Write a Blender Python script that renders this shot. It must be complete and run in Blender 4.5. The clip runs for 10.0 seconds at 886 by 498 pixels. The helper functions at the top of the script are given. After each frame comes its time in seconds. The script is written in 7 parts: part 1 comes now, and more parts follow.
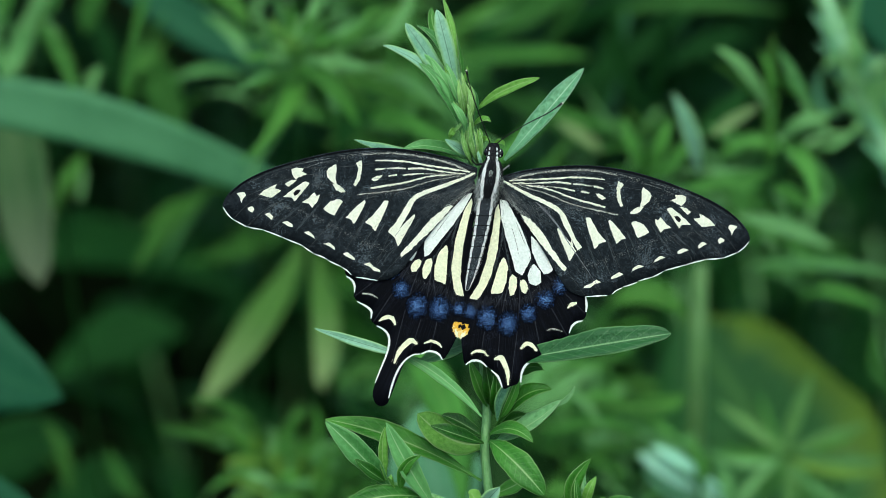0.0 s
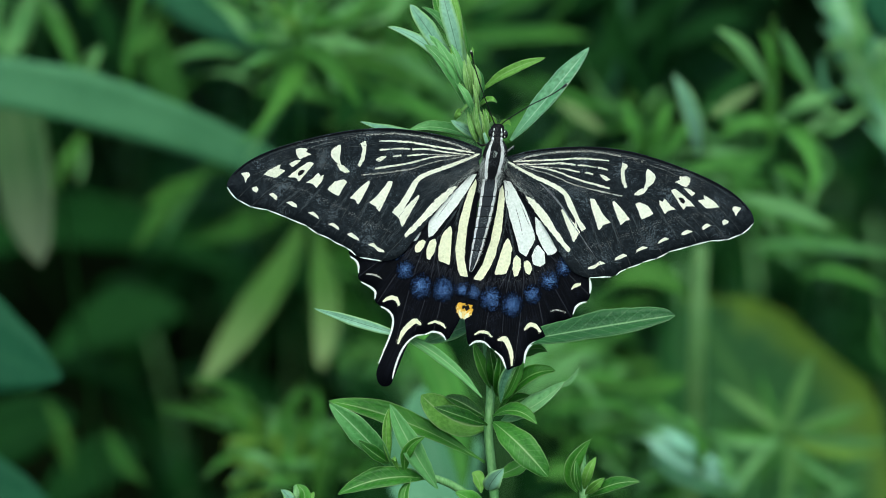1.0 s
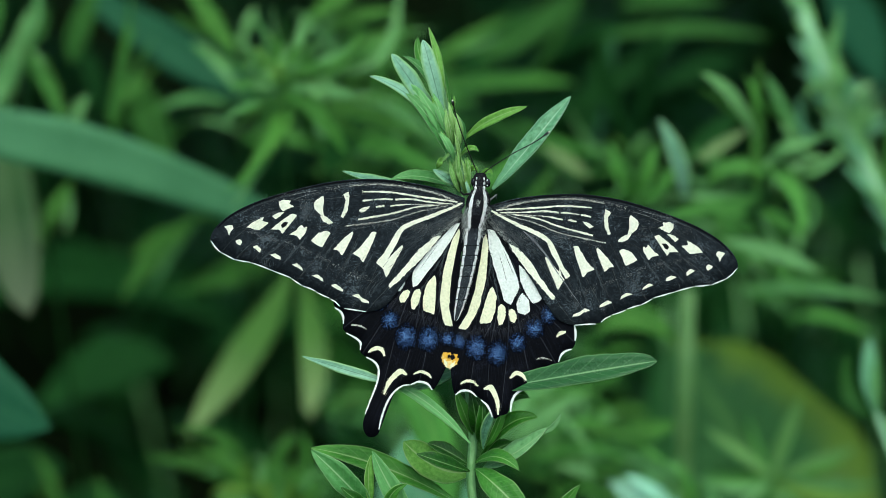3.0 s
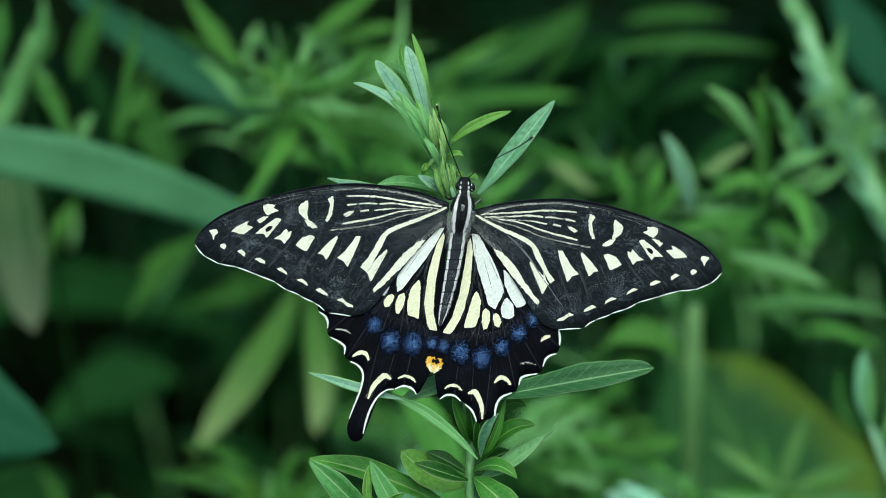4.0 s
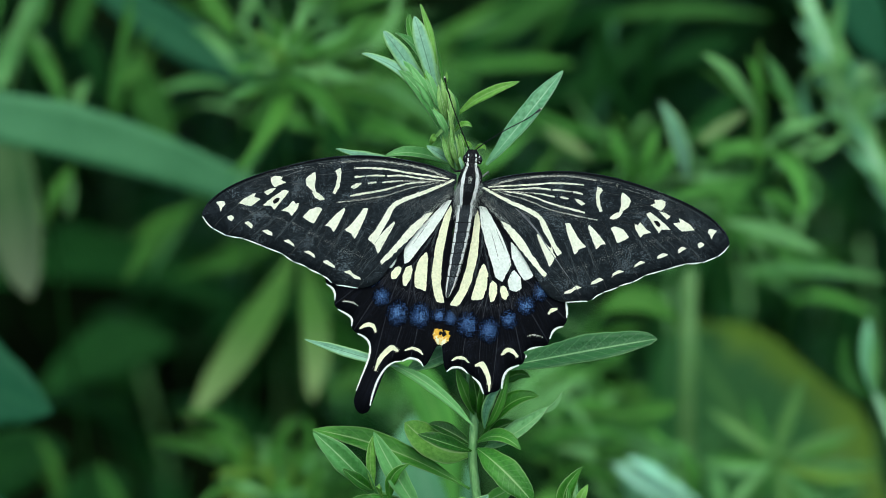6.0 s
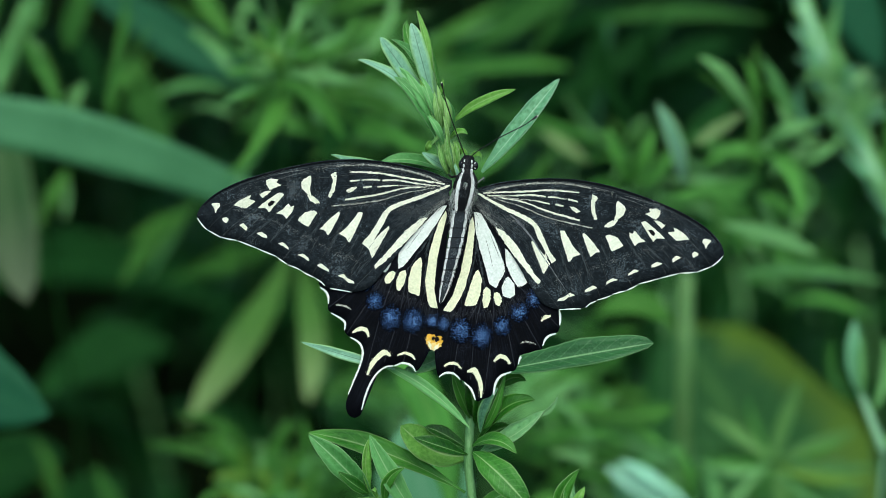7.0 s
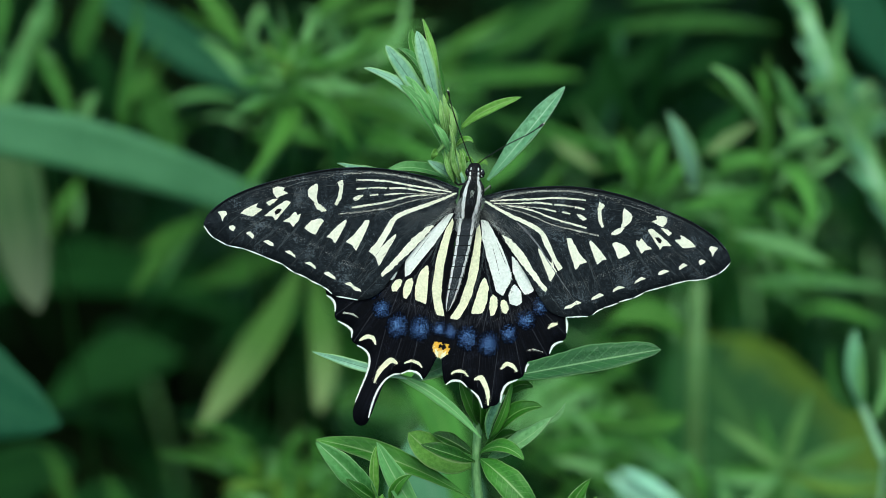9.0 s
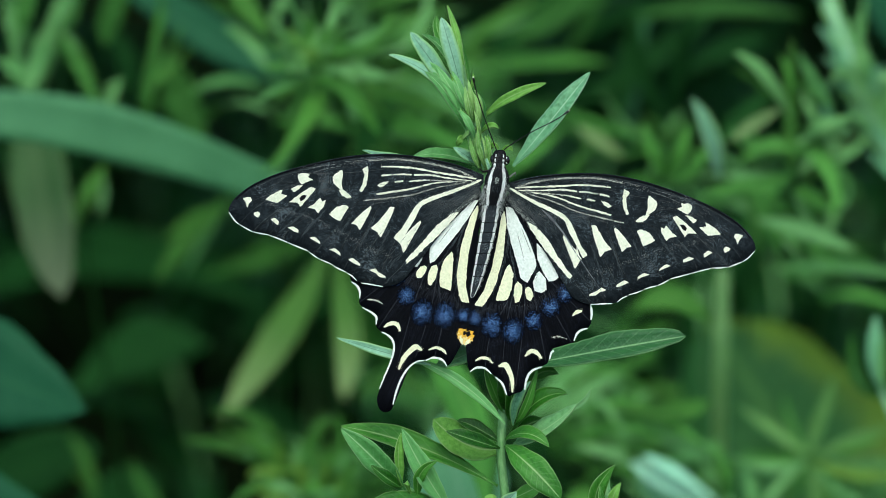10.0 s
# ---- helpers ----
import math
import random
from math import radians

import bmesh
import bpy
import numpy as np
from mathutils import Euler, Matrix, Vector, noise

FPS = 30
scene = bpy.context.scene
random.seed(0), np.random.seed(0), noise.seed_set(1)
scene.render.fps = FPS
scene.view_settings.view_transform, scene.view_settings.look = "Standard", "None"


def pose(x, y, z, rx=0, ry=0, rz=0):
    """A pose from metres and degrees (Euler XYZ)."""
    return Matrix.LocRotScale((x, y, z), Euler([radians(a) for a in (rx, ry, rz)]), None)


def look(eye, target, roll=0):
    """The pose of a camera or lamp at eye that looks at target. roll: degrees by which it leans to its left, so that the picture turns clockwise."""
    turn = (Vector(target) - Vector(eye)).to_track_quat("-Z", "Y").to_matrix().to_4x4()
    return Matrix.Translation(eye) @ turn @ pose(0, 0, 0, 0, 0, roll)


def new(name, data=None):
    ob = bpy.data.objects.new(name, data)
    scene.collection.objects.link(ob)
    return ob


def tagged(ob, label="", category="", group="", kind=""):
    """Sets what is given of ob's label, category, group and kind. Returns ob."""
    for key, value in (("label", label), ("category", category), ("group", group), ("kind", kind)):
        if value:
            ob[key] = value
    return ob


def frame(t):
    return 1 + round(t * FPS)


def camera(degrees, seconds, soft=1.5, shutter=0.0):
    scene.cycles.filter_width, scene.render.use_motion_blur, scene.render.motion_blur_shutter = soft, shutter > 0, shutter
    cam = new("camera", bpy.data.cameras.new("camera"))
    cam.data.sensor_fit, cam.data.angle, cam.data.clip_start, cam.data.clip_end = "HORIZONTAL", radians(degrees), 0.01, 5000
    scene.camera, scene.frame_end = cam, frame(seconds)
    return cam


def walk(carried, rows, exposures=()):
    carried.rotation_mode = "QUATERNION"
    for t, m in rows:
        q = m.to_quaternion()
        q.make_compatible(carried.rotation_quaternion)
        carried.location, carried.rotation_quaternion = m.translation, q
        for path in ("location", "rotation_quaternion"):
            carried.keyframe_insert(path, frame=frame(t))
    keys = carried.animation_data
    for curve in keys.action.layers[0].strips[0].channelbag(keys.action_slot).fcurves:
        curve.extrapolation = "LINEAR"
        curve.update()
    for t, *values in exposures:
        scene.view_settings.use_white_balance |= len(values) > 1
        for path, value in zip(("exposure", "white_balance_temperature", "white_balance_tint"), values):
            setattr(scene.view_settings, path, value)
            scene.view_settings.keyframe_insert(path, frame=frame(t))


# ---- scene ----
# ---------------------------------------------------------------- camera
TILT = 20.0            # the camera looks down by this much
REACH = 0.65           # from the lens to the butterfly
RIGHT = Vector((1.0, 0.0, 0.0))
UP = Vector((0.0, math.sin(radians(TILT)), math.cos(radians(TILT))))
AHEAD = Vector((0.0, math.cos(radians(TILT)), -math.sin(radians(TILT))))
HEART = Vector((0.0, 0.0, 0.6))
EYE = HEART - AHEAD * REACH
MM = 0.001

cam = camera(13.755, 10.0, soft=0.55)
cam.data.dof.use_dof = True
cam.data.dof.focus_distance = REACH + 0.001
cam.data.dof.aperture_fstop = 16.5


def aim(right, down, lean):
    """The camera's pose, turned so that the view slides right and down by thousandths of a radian."""
    base = Matrix((RIGHT, UP, -AHEAD)).transposed().to_4x4()
    turn = (Matrix.Rotation(-right * 0.001, 4, "Y") @ Matrix.Rotation(-down * 0.001, 4, "X")
            @ Matrix.Rotation(-radians(lean), 4, "Z")).inverted()
    return Matrix.Translation(EYE) @ base @ turn


walk(cam, [
    (0, aim(0, 0, 0)),
    (0.3, aim(1.646, -1.575, -0.016)),
    (0.5, aim(0.876, -2.366, -0.026)),
    (0.8, aim(1.234, -5.181, 0.048)),
    (1, aim(0.078, -5.327, 0.098)),
    (1.3, aim(-4.861, -3.445, 0.02)),
    (1.5, aim(-6.511, -1.531, -0.032)),
    (1.7, aim(-8.383, -0.981, -0.084)),
    (1.8, aim(-10.003, -0.173, -0.109)),
    (1.9, aim(-11.014, 0.038, -0.135)),
    (2, aim(-12.24, 0.571, -0.161)),
    (2.1, aim(-12.686, 1.396, -0.167)),
    (2.2, aim(-13.242, 2.572, -0.174)),
    (2.3, aim(-13.915, 3.187, -0.18)),
    (2.5, aim(-12.836, 3.224, -0.193)),
    (2.7, aim(-9.94, 4.521, -0.254)),
    (3, aim(-3.383, 7.37, -0.345)),
    (3.2, aim(-1.326, 9.169, -0.4)),
    (4.3, aim(-1.483, 11.638, -0.73)),
    (4.5, aim(0.122, 9.6, -0.734)),
    (4.7, aim(3.04, 7.41, -0.71)),
    (5, aim(6.532, 2.111, -0.675)),
    (5.3, aim(6.311, 0.978, -0.634)),
    (5.5, aim(4.105, 0.535, -0.607)),
    (5.8, aim(-0.507, 2.035, -0.605)),
    (6, aim(-2.874, 2.586, -0.603)),
    (6.2, aim(-3.534, 3.315, -0.61)),
    (7.3, aim(-3.689, 3.28, -0.69)),
    (7.5, aim(-3.362, 4.168, -0.701)),
    (8, aim(-0.342, 6.207, -0.697)),
    (8.5, aim(-1.071, 4.973, -0.755)),
    (9, aim(-0.75, 5.918, -0.706)),
    (9.5, aim(2.415, 3.752, -0.637)),
    (10, aim(5.842, 2.147, -0.682)),
], exposures=[(0.0, 0.53, 6250, -3.0), (10.0, 0.53, 6250, -3.0)])

# ---------------------------------------------------------------- light
world = bpy.data.worlds.new("sky")
scene.world = world
world.use_nodes = True
wn = world.node_tree.nodes
sky = wn.new("ShaderNodeTexSky")
sky.sky_type = "NISHITA"
sky.sun_disc = False
sky.sun_elevation = radians(58)
sky.sun_rotation = radians(178)
sky.air_density, sky.dust_density, sky.ozone_density = 1.0, 2.5, 1.0
world.node_tree.links.new(sky.outputs["Color"], wn["Background"].inputs["Color"])
wn["Background"].inputs["Strength"].default_value = 0.13

sun = new("sun", bpy.data.lights.new("sun", "SUN"))
sun.data.energy = 1.55
sun.data.angle = radians(55)
sun.data.color = (1.0, 0.98, 0.93)
sun.matrix_world = look((0.04, -1.0, 2.1), (0, 0, 0))

# ---------------------------------------------------------------- materials


def mat(name, rough=0.5, spec=0.4):
    m = bpy.data.materials.new(name)
    m.use_nodes = True
    n = m.node_tree.nodes
    b = n["Principled BSDF"]
    b.inputs["Roughness"].default_value = rough
    b.inputs["Specular IOR Level"].default_value = spec
    return m, n, m.node_tree.links, b


def math_node(n, l, op, a, b=None):
    k = n.new("ShaderNodeMath")
    k.operation = op
    for i, v in enumerate((a, b)):
        if v is None:
            continue
        if isinstance(v, (int, float)):
            k.inputs[i].default_value = v
        else:
            l.new(v, k.inputs[i])
    return k.outputs[0]


def ramp(n, l, fac, stops):
    k = n.new("ShaderNodeValToRGB")
    e = k.color_ramp.elements
    while len(e) < len(stops):
        e.new(0.5)
    for i, (p, c) in enumerate(stops):
        e[i].position = p
        e[i].color = (*c, 1) if len(c) == 3 else c
    l.new(fac, k.inputs["Fac"])
    return k.outputs["Color"]


def noise_node(n, l, vec, scale, detail=3.0, rough=0.55):
    k = n.new("ShaderNodeTexNoise")
    k.inputs["Scale"].default_value = scale
    k.inputs["Detail"].default_value = detail
    k.inputs["Roughness"].default_value = rough
    if vec is not None:
        l.new(vec, k.inputs["Vector"])
    return k.outputs["Fac"]


def mix_node(n, l, fac, a, b, mode="MIX"):
    k = n.new("ShaderNodeMix")
    k.data_type = "RGBA"
    k.blend_type = mode
    for sock, v in ((k.inputs[0], fac), (k.inputs[6], a), (k.inputs[7], b)):
        if isinstance(v, (int, float)):
            sock.default_value = v
        elif isinstance(v, tuple):
            sock.default_value = (*v, 1)
        else:
            l.new(v, sock)
    return k.outputs[2]


def leaf_mat(name, low, high, rib, rough=0.5, spec=0.35, through_light=0.25, veins=0.35, spots=None, bump=0.5, edge_col=None, edge_from=0.9, one_edge=False, tip_col=None, speckle=1.2):
    """A leaf: two greens mottled, a pale midrib and side veins along the leaf's own UV, light passing through it."""
    m, n, l, b = mat(name, rough, spec)
    tc = n.new("ShaderNodeTexCoord")
    info = n.new("ShaderNodeObjectInfo")
    uv = n.new("ShaderNodeSeparateXYZ")
    l.new(tc.outputs["UV"], uv.inputs[0])
    side = math_node(n, l, "ABSOLUTE", uv.outputs[0])
    patch = noise_node(n, l, tc.outputs["Object"], 70.0, 4.0)
    grain = noise_node(n, l, tc.outputs["Object"], 1400.0, 2.0)
    mixf = math_node(n, l, "ADD", math_node(n, l, "MULTIPLY", patch, 0.9),
                     math_node(n, l, "MULTIPLY", math_node(n, l, "SUBTRACT", info.outputs["Random"], 0.5), 0.5))
    mp = n.new("ShaderNodeMapping")
    mp.inputs["Scale"].default_value = (7.0, 1.6, 1.0)
    l.new(tc.outputs["UV"], mp.inputs["Vector"])
    stripe = noise_node(n, l, mp.outputs[0], 1.0, 4.0, 0.65)
    mixf = math_node(n, l, "ADD", mixf, math_node(n, l, "MULTIPLY", math_node(n, l, "SUBTRACT", stripe, 0.5), 0.6))
    col = ramp(n, l, mixf, [(0.27, low), (0.63, high)])
    col = mix_node(n, l, math_node(n, l, "MULTIPLY", math_node(n, l, "SUBTRACT", grain, 0.3), speckle), col, tuple(min(1.0, c * 1.45 + 0.01) for c in high))
    # side veins run forward from the midrib
    run = math_node(n, l, "SUBTRACT", math_node(n, l, "MULTIPLY", uv.outputs[1], 11.0), math_node(n, l, "MULTIPLY", side, 1.6))
    saw = math_node(n, l, "ABSOLUTE", math_node(n, l, "SUBTRACT", math_node(n, l, "FRACT", run), 0.5))
    vein = math_node(n, l, "MULTIPLY", math_node(n, l, "LESS_THAN", saw, 0.07), veins)
    col = mix_node(n, l, math_node(n, l, "MULTIPLY", vein, 0.5), col, rib)
    mid = n.new("ShaderNodeMapRange")
    l.new(side, mid.inputs[0])
    for i, v in enumerate((0.02, 0.09, 0.8, 0.0)):
        mid.inputs[i + 1].default_value = v
    col = mix_node(n, l, mid.outputs[0], col, rib)
    # pale leaf margin, brightened further as a painted rim highlight
    edge = n.new("ShaderNodeMapRange")
    l.new(uv.outputs[0] if one_edge else side, edge.inputs[0])
    for i, v in enumerate((edge_from, 1.0, 0.0, 0.65 if edge_from > 0.8 else 0.85)):
        edge.inputs[i + 1].default_value = v
    col = mix_node(n, l, edge.outputs[0], col, edge_col or rib)
    if tip_col:
        ageing = n.new("ShaderNodeMapRange")
        l.new(math_node(n, l, "ADD", uv.outputs[1], math_node(n, l, "MULTIPLY", math_node(n, l, "SUBTRACT", stripe, 0.5), 0.5)), ageing.inputs[0])
        ageing.inputs[1].default_value, ageing.inputs[2].default_value = 0.45, 0.95
        col = mix_node(n, l, ageing.outputs[0], col, tip_col)
    if spots:
        blot = math_node(n, l, "ADD", noise_node(n, l, tc.outputs["Object"], 34.0, 3.0), math_node(n, l, "MULTIPLY", math_node(n, l, "SUBTRACT", uv.outputs[0] if one_edge else side, 0.6), 0.16 if one_edge else 0.22))
        k = n.new("ShaderNodeMapRange")
        l.new(blot, k.inputs[0])
        k.inputs[1].default_value, k.inputs[2].default_value = 0.41, 0.60
        col = mix_node(n, l, k.outputs[0], col, spots)
    l.new(col, b.inputs["Base Color"])
    bp = n.new("ShaderNodeBump")
    bp.inputs["Strength"].default_value = bump
    bp.inputs["Distance"].default_value = 0.0003
    l.new(math_node(n, l, "ADD", math_node(n, l, "MULTIPLY", vein, -0.8), math_node(n, l, "ADD", grain, patch)), bp.inputs["Height"])
    l.new(bp.outputs[0], b.inputs["Normal"])
    tr = n.new("ShaderNodeBsdfTranslucent")
    l.new(mix_node(n, l, 0.6, col, (0.16, 0.32, 0.02)), tr.inputs["Color"])
    sh = n.new("ShaderNodeMixShader")
    sh.inputs[0].default_value = through_light
    l.new(b.outputs[0], sh.inputs[1])
    l.new(tr.outputs[0], sh.inputs[2])
    l.new(sh.outputs[0], n["Material Output"].inputs["Surface"])
    return m


FRESH = leaf_mat("leaf_fresh", (0.022, 0.13, 0.009), (0.09, 0.32, 0.035), (0.34, 0.54, 0.20), rough=0.42, spec=0.3, veins=0.22, bump=0.6, speckle=0.6)
DEEP = leaf_mat("leaf_deep", (0.008, 0.062, 0.003), (0.032, 0.165, 0.008), (0.24, 0.44, 0.13), rough=0.42, spec=0.3, veins=0.2, bump=0.6, speckle=0.7)
# silver of leaf undersides, with pale sky sheen put into the same colour
SILVER = leaf_mat("leaf_silver", (0.085, 0.25, 0.135), (0.21, 0.42, 0.27), (0.07, 0.16, 0.10), rough=0.42, spec=0.45, through_light=0.12, veins=0.15, edge_col=(0.26, 0.50, 0.16), edge_from=0.55)
BROADLEAF = leaf_mat("leaf_broad", (0.007, 0.052, 0.012), (0.026, 0.11, 0.028), (0.22, 0.42, 0.17), rough=0.42, spec=0.3, through_light=0.15, veins=0.28, bump=0.8, speckle=0.6)
DEWY = leaf_mat("leaf_dewy", (0.06, 0.21, 0.08), (0.17, 0.40, 0.20), (0.38, 0.60, 0.38), rough=0.38, spec=0.5, through_light=0.12, veins=0.15, bump=0.8)
SAGE = leaf_mat("leaf_sage", (0.05, 0.20, 0.04), (0.14, 0.38, 0.11), (0.34, 0.56, 0.25), rough=0.45, spec=0.3, through_light=0.2, veins=0.15, speckle=0.7)
PALE = leaf_mat("leaf_pale", (0.11, 0.32, 0.10), (0.25, 0.52, 0.20), (0.40, 0.62, 0.30), rough=0.42, spec=0.45, through_light=0.25, veins=0.15)
BUD = leaf_mat("leaf_bud", (0.12, 0.32, 0.055), (0.29, 0.52, 0.15), (0.48, 0.68, 0.30), spec=0.35, through_light=0.3, veins=0.1)
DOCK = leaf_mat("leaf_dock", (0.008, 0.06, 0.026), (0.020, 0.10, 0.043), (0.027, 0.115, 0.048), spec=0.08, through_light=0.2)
HAZE = leaf_mat("leaf_haze", (0.08, 0.27, 0.12), (0.15, 0.38, 0.19), (0.2, 0.44, 0.24), through_light=0.2, veins=0.1)
LIME = leaf_mat("leaf_lime", (0.10, 0.30, 0.035), (0.21, 0.47, 0.08), (0.42, 0.60, 0.24), spec=0.3, through_light=0.35, veins=0.15)
BUDDIM = leaf_mat("leaf_young", (0.045, 0.15, 0.026), (0.125, 0.29, 0.07), (0.18, 0.34, 0.10), spec=0.2, veins=0.1)
LIMEDIM = leaf_mat("leaf_yellow_green", (0.06, 0.17, 0.012), (0.15, 0.30, 0.04), (0.2, 0.36, 0.08), spec=0.15, through_light=0.3, veins=0.1)
BLADE = leaf_mat("leaf_bluegreen", (0.018, 0.100, 0.034), (0.062, 0.20, 0.082), (0.07, 0.22, 0.095), rough=0.5, spec=0.18, through_light=0.2, veins=0.0)
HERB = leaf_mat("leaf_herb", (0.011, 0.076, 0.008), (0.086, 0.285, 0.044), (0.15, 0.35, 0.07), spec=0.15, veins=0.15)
# HERB darkened: half shade put into the leaf colour
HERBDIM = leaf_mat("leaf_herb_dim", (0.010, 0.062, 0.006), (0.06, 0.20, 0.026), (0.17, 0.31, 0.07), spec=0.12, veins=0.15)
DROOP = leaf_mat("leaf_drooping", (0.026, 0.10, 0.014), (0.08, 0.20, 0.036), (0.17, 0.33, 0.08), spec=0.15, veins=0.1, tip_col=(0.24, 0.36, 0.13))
# HERB darkened further, a deeper shade put into the colour
HERBSHADE = leaf_mat("leaf_herb_painted_shade", (0.006, 0.042, 0.005), (0.032, 0.12, 0.018), (0.06, 0.16, 0.03), spec=0.08, veins=0.1)
# pale herb green, also standing for highlights on upward-facing leaves
HERBPALE = leaf_mat("leaf_herb_pale", (0.04, 0.18, 0.036), (0.17, 0.40, 0.125), (0.22, 0.43, 0.16), spec=0.2, veins=0.15)
# very pale mint that carries the sky's sheen in its base colour
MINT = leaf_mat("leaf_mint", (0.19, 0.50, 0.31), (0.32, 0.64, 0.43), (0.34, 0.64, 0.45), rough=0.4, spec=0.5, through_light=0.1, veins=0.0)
# near-black leaf green: the deep shade between the herbs is put into the colour
SHADE = leaf_mat("leaf_painted_shade", (0.003, 0.026, 0.004), (0.010, 0.052, 0.009), (0.016, 0.07, 0.014), spec=0.03, through_light=0.12)
YELLOWED = leaf_mat("leaf_yellowed", (0.012, 0.072, 0.015), (0.036, 0.13, 0.026), (0.07, 0.19, 0.04), spots=(0.105, 0.20, 0.022), spec=0.12, edge_col=(0.115, 0.185, 0.026), edge_from=0.5, one_edge=True)
TAN = leaf_mat("leaf_tan", (0.06, 0.135, 0.03), (0.14, 0.235, 0.08), (0.24, 0.28, 0.13), through_light=0.1, spec=0.12)
DRY = leaf_mat("leaf_dry", (0.012, 0.05, 0.011), (0.042, 0.10, 0.029), (0.08, 0.14, 0.05), through_light=0.1, spec=0.12, tip_col=(0.12, 0.16, 0.085))


def stem_mat(name, low, high):
    m, n, l, b = mat(name, 0.5, 0.35)
    tc = n.new("ShaderNodeTexCoord")
    mp = n.new("ShaderNodeMapping")
    mp.inputs["Scale"].default_value = (1, 1, 0.08)
    l.new(tc.outputs["Object"], mp.inputs["Vector"])
    f = noise_node(n, l, mp.outputs[0], 1800.0, 3.0)
    g = noise_node(n, l, tc.outputs["Object"], 120.0, 3.0)
    l.new(ramp(n, l, math_node(n, l, "ADD", math_node(n, l, "MULTIPLY", f, 0.6), math_node(n, l, "MULTIPLY", g, 0.4)),
               [(0.35, low), (0.65, high)]), b.inputs["Base Color"])
    bp = n.new("ShaderNodeBump")
    bp.inputs["Strength"].default_value = 0.4
    bp.inputs["Distance"].default_value = 0.0002
    l.new(f, bp.inputs["Height"])
    l.new(bp.outputs[0], b.inputs["Normal"])
    return m


STEM = stem_mat("stem_green", (0.09, 0.26, 0.065), (0.25, 0.48, 0.18))
STALK = stem_mat("stalk_pale", (0.07, 0.22, 0.05), (0.17, 0.36, 0.12))
PALESTALK = stem_mat("stalk_silver", (0.16, 0.38, 0.18), (0.30, 0.54, 0.30))
MIDSTALK = stem_mat("stalk_dull", (0.075, 0.20, 0.045), (0.155, 0.30, 0.095))
# stem green with shade put into the colour, so stems behind recede
DARKSTEM = stem_mat("stem_painted_shade", (0.012, 0.06, 0.01), (0.03, 0.12, 0.02))


def scale_mat(name, base, dust, amount, size=5200.0, rough=0.8, spec=0.08, rays=0.0, patchy=0.16, mottle=0.0):
    """Wing scales: a ground colour with fine specks of a second colour, thicker in patches; mottle greys it in small clouds."""
    m, n, l, b = mat(name, rough, spec)
    tc = n.new("ShaderNodeTexCoord")
    speck = noise_node(n, l, tc.outputs["Object"], size, 1.5, 0.6)
    patch = noise_node(n, l, tc.outputs["Object"], 260.0, 3.0)
    k = n.new("ShaderNodeMapRange")
    l.new(math_node(n, l, "ADD", speck, math_node(n, l, "MULTIPLY", math_node(n, l, "SUBTRACT", patch, 0.5), patchy * 6)), k.inputs[0])
    k.inputs[1].default_value, k.inputs[2].default_value = 1.0 - amount, 1.06 - amount
    grain = noise_node(n, l, tc.outputs["Object"], 2600.0, 3.0)
    col = mix_node(n, l, grain, tuple(c * 0.65 for c in base), tuple(min(1, c * 1.35) for c in base))
    if rays:
        mp = n.new("ShaderNodeMapping")
        mp.inputs["Scale"].default_value = (190.0, 5.0, 1.0)
        l.new(tc.outputs["UV"], mp.inputs["Vector"])
        line = noise_node(n, l, mp.outputs[0], 1.0, 3.0)
        q = n.new("ShaderNodeMapRange")
        l.new(line, q.inputs[0])
        q.inputs[1].default_value, q.inputs[2].default_value = 0.5, 0.8
        col = mix_node(n, l, math_node(n, l, "MULTIPLY", q.outputs[0], rays), col, dust)
    if mottle:
        cloud = n.new("ShaderNodeMapRange")
        l.new(noise_node(n, l, tc.outputs["Object"], 1500.0, 4.0, 0.75), cloud.inputs[0])
        cloud.inputs[1].default_value, cloud.inputs[2].default_value = 0.48, 0.72
        col = mix_node(n, l, math_node(n, l, "MULTIPLY", cloud.outputs[0], mottle), col, dust)
    col = mix_node(n, l, math_node(n, l, "MULTIPLY", k.outputs[0], 0.8), col, dust)
    l.new(col, b.inputs["Base Color"])
    bp = n.new("ShaderNodeBump")
    bp.inputs["Strength"].default_value = 0.35
    bp.inputs["Distance"].default_value = 0.00008
    l.new(grain, bp.inputs["Height"])
    l.new(bp.outputs[0], b.inputs["Normal"])
    return m


WINGDARK = scale_mat("scales_charcoal", (0.0068, 0.0095, 0.0118), (0.086, 0.108, 0.122), 0.35, size=4200.0, rays=0.10, mottle=0.26)
COSTA = scale_mat("costa_smooth", (0.0035, 0.0045, 0.0055), (0.012, 0.015, 0.017), 0.3, rough=0.8, spec=0.04)
HAIRGREY = scale_mat("hair_grey", (0.045, 0.054, 0.058), (0.02, 0.024, 0.027), 0.4)
CREASE = scale_mat("wing_membrane_grey", (0.17, 0.18, 0.19), (0.06, 0.06, 0.07), 0.45)
WINGBLACK = scale_mat("scales_black", (0.0026, 0.0030, 0.0044), (0.014, 0.016, 0.025), 0.30, rays=0.5, spec=0.04)
VEIN = scale_mat("vein_black", (0.005, 0.005, 0.006), (0.02, 0.02, 0.02), 0.2)
CREAM = scale_mat("scales_cream", (0.80, 0.80, 0.52), (0.58, 0.58, 0.36), 0.36, rough=0.7)
IVORY = scale_mat("scales_ivory", (0.80, 0.82, 0.61), (0.58, 0.60, 0.43), 0.36, rough=0.7)
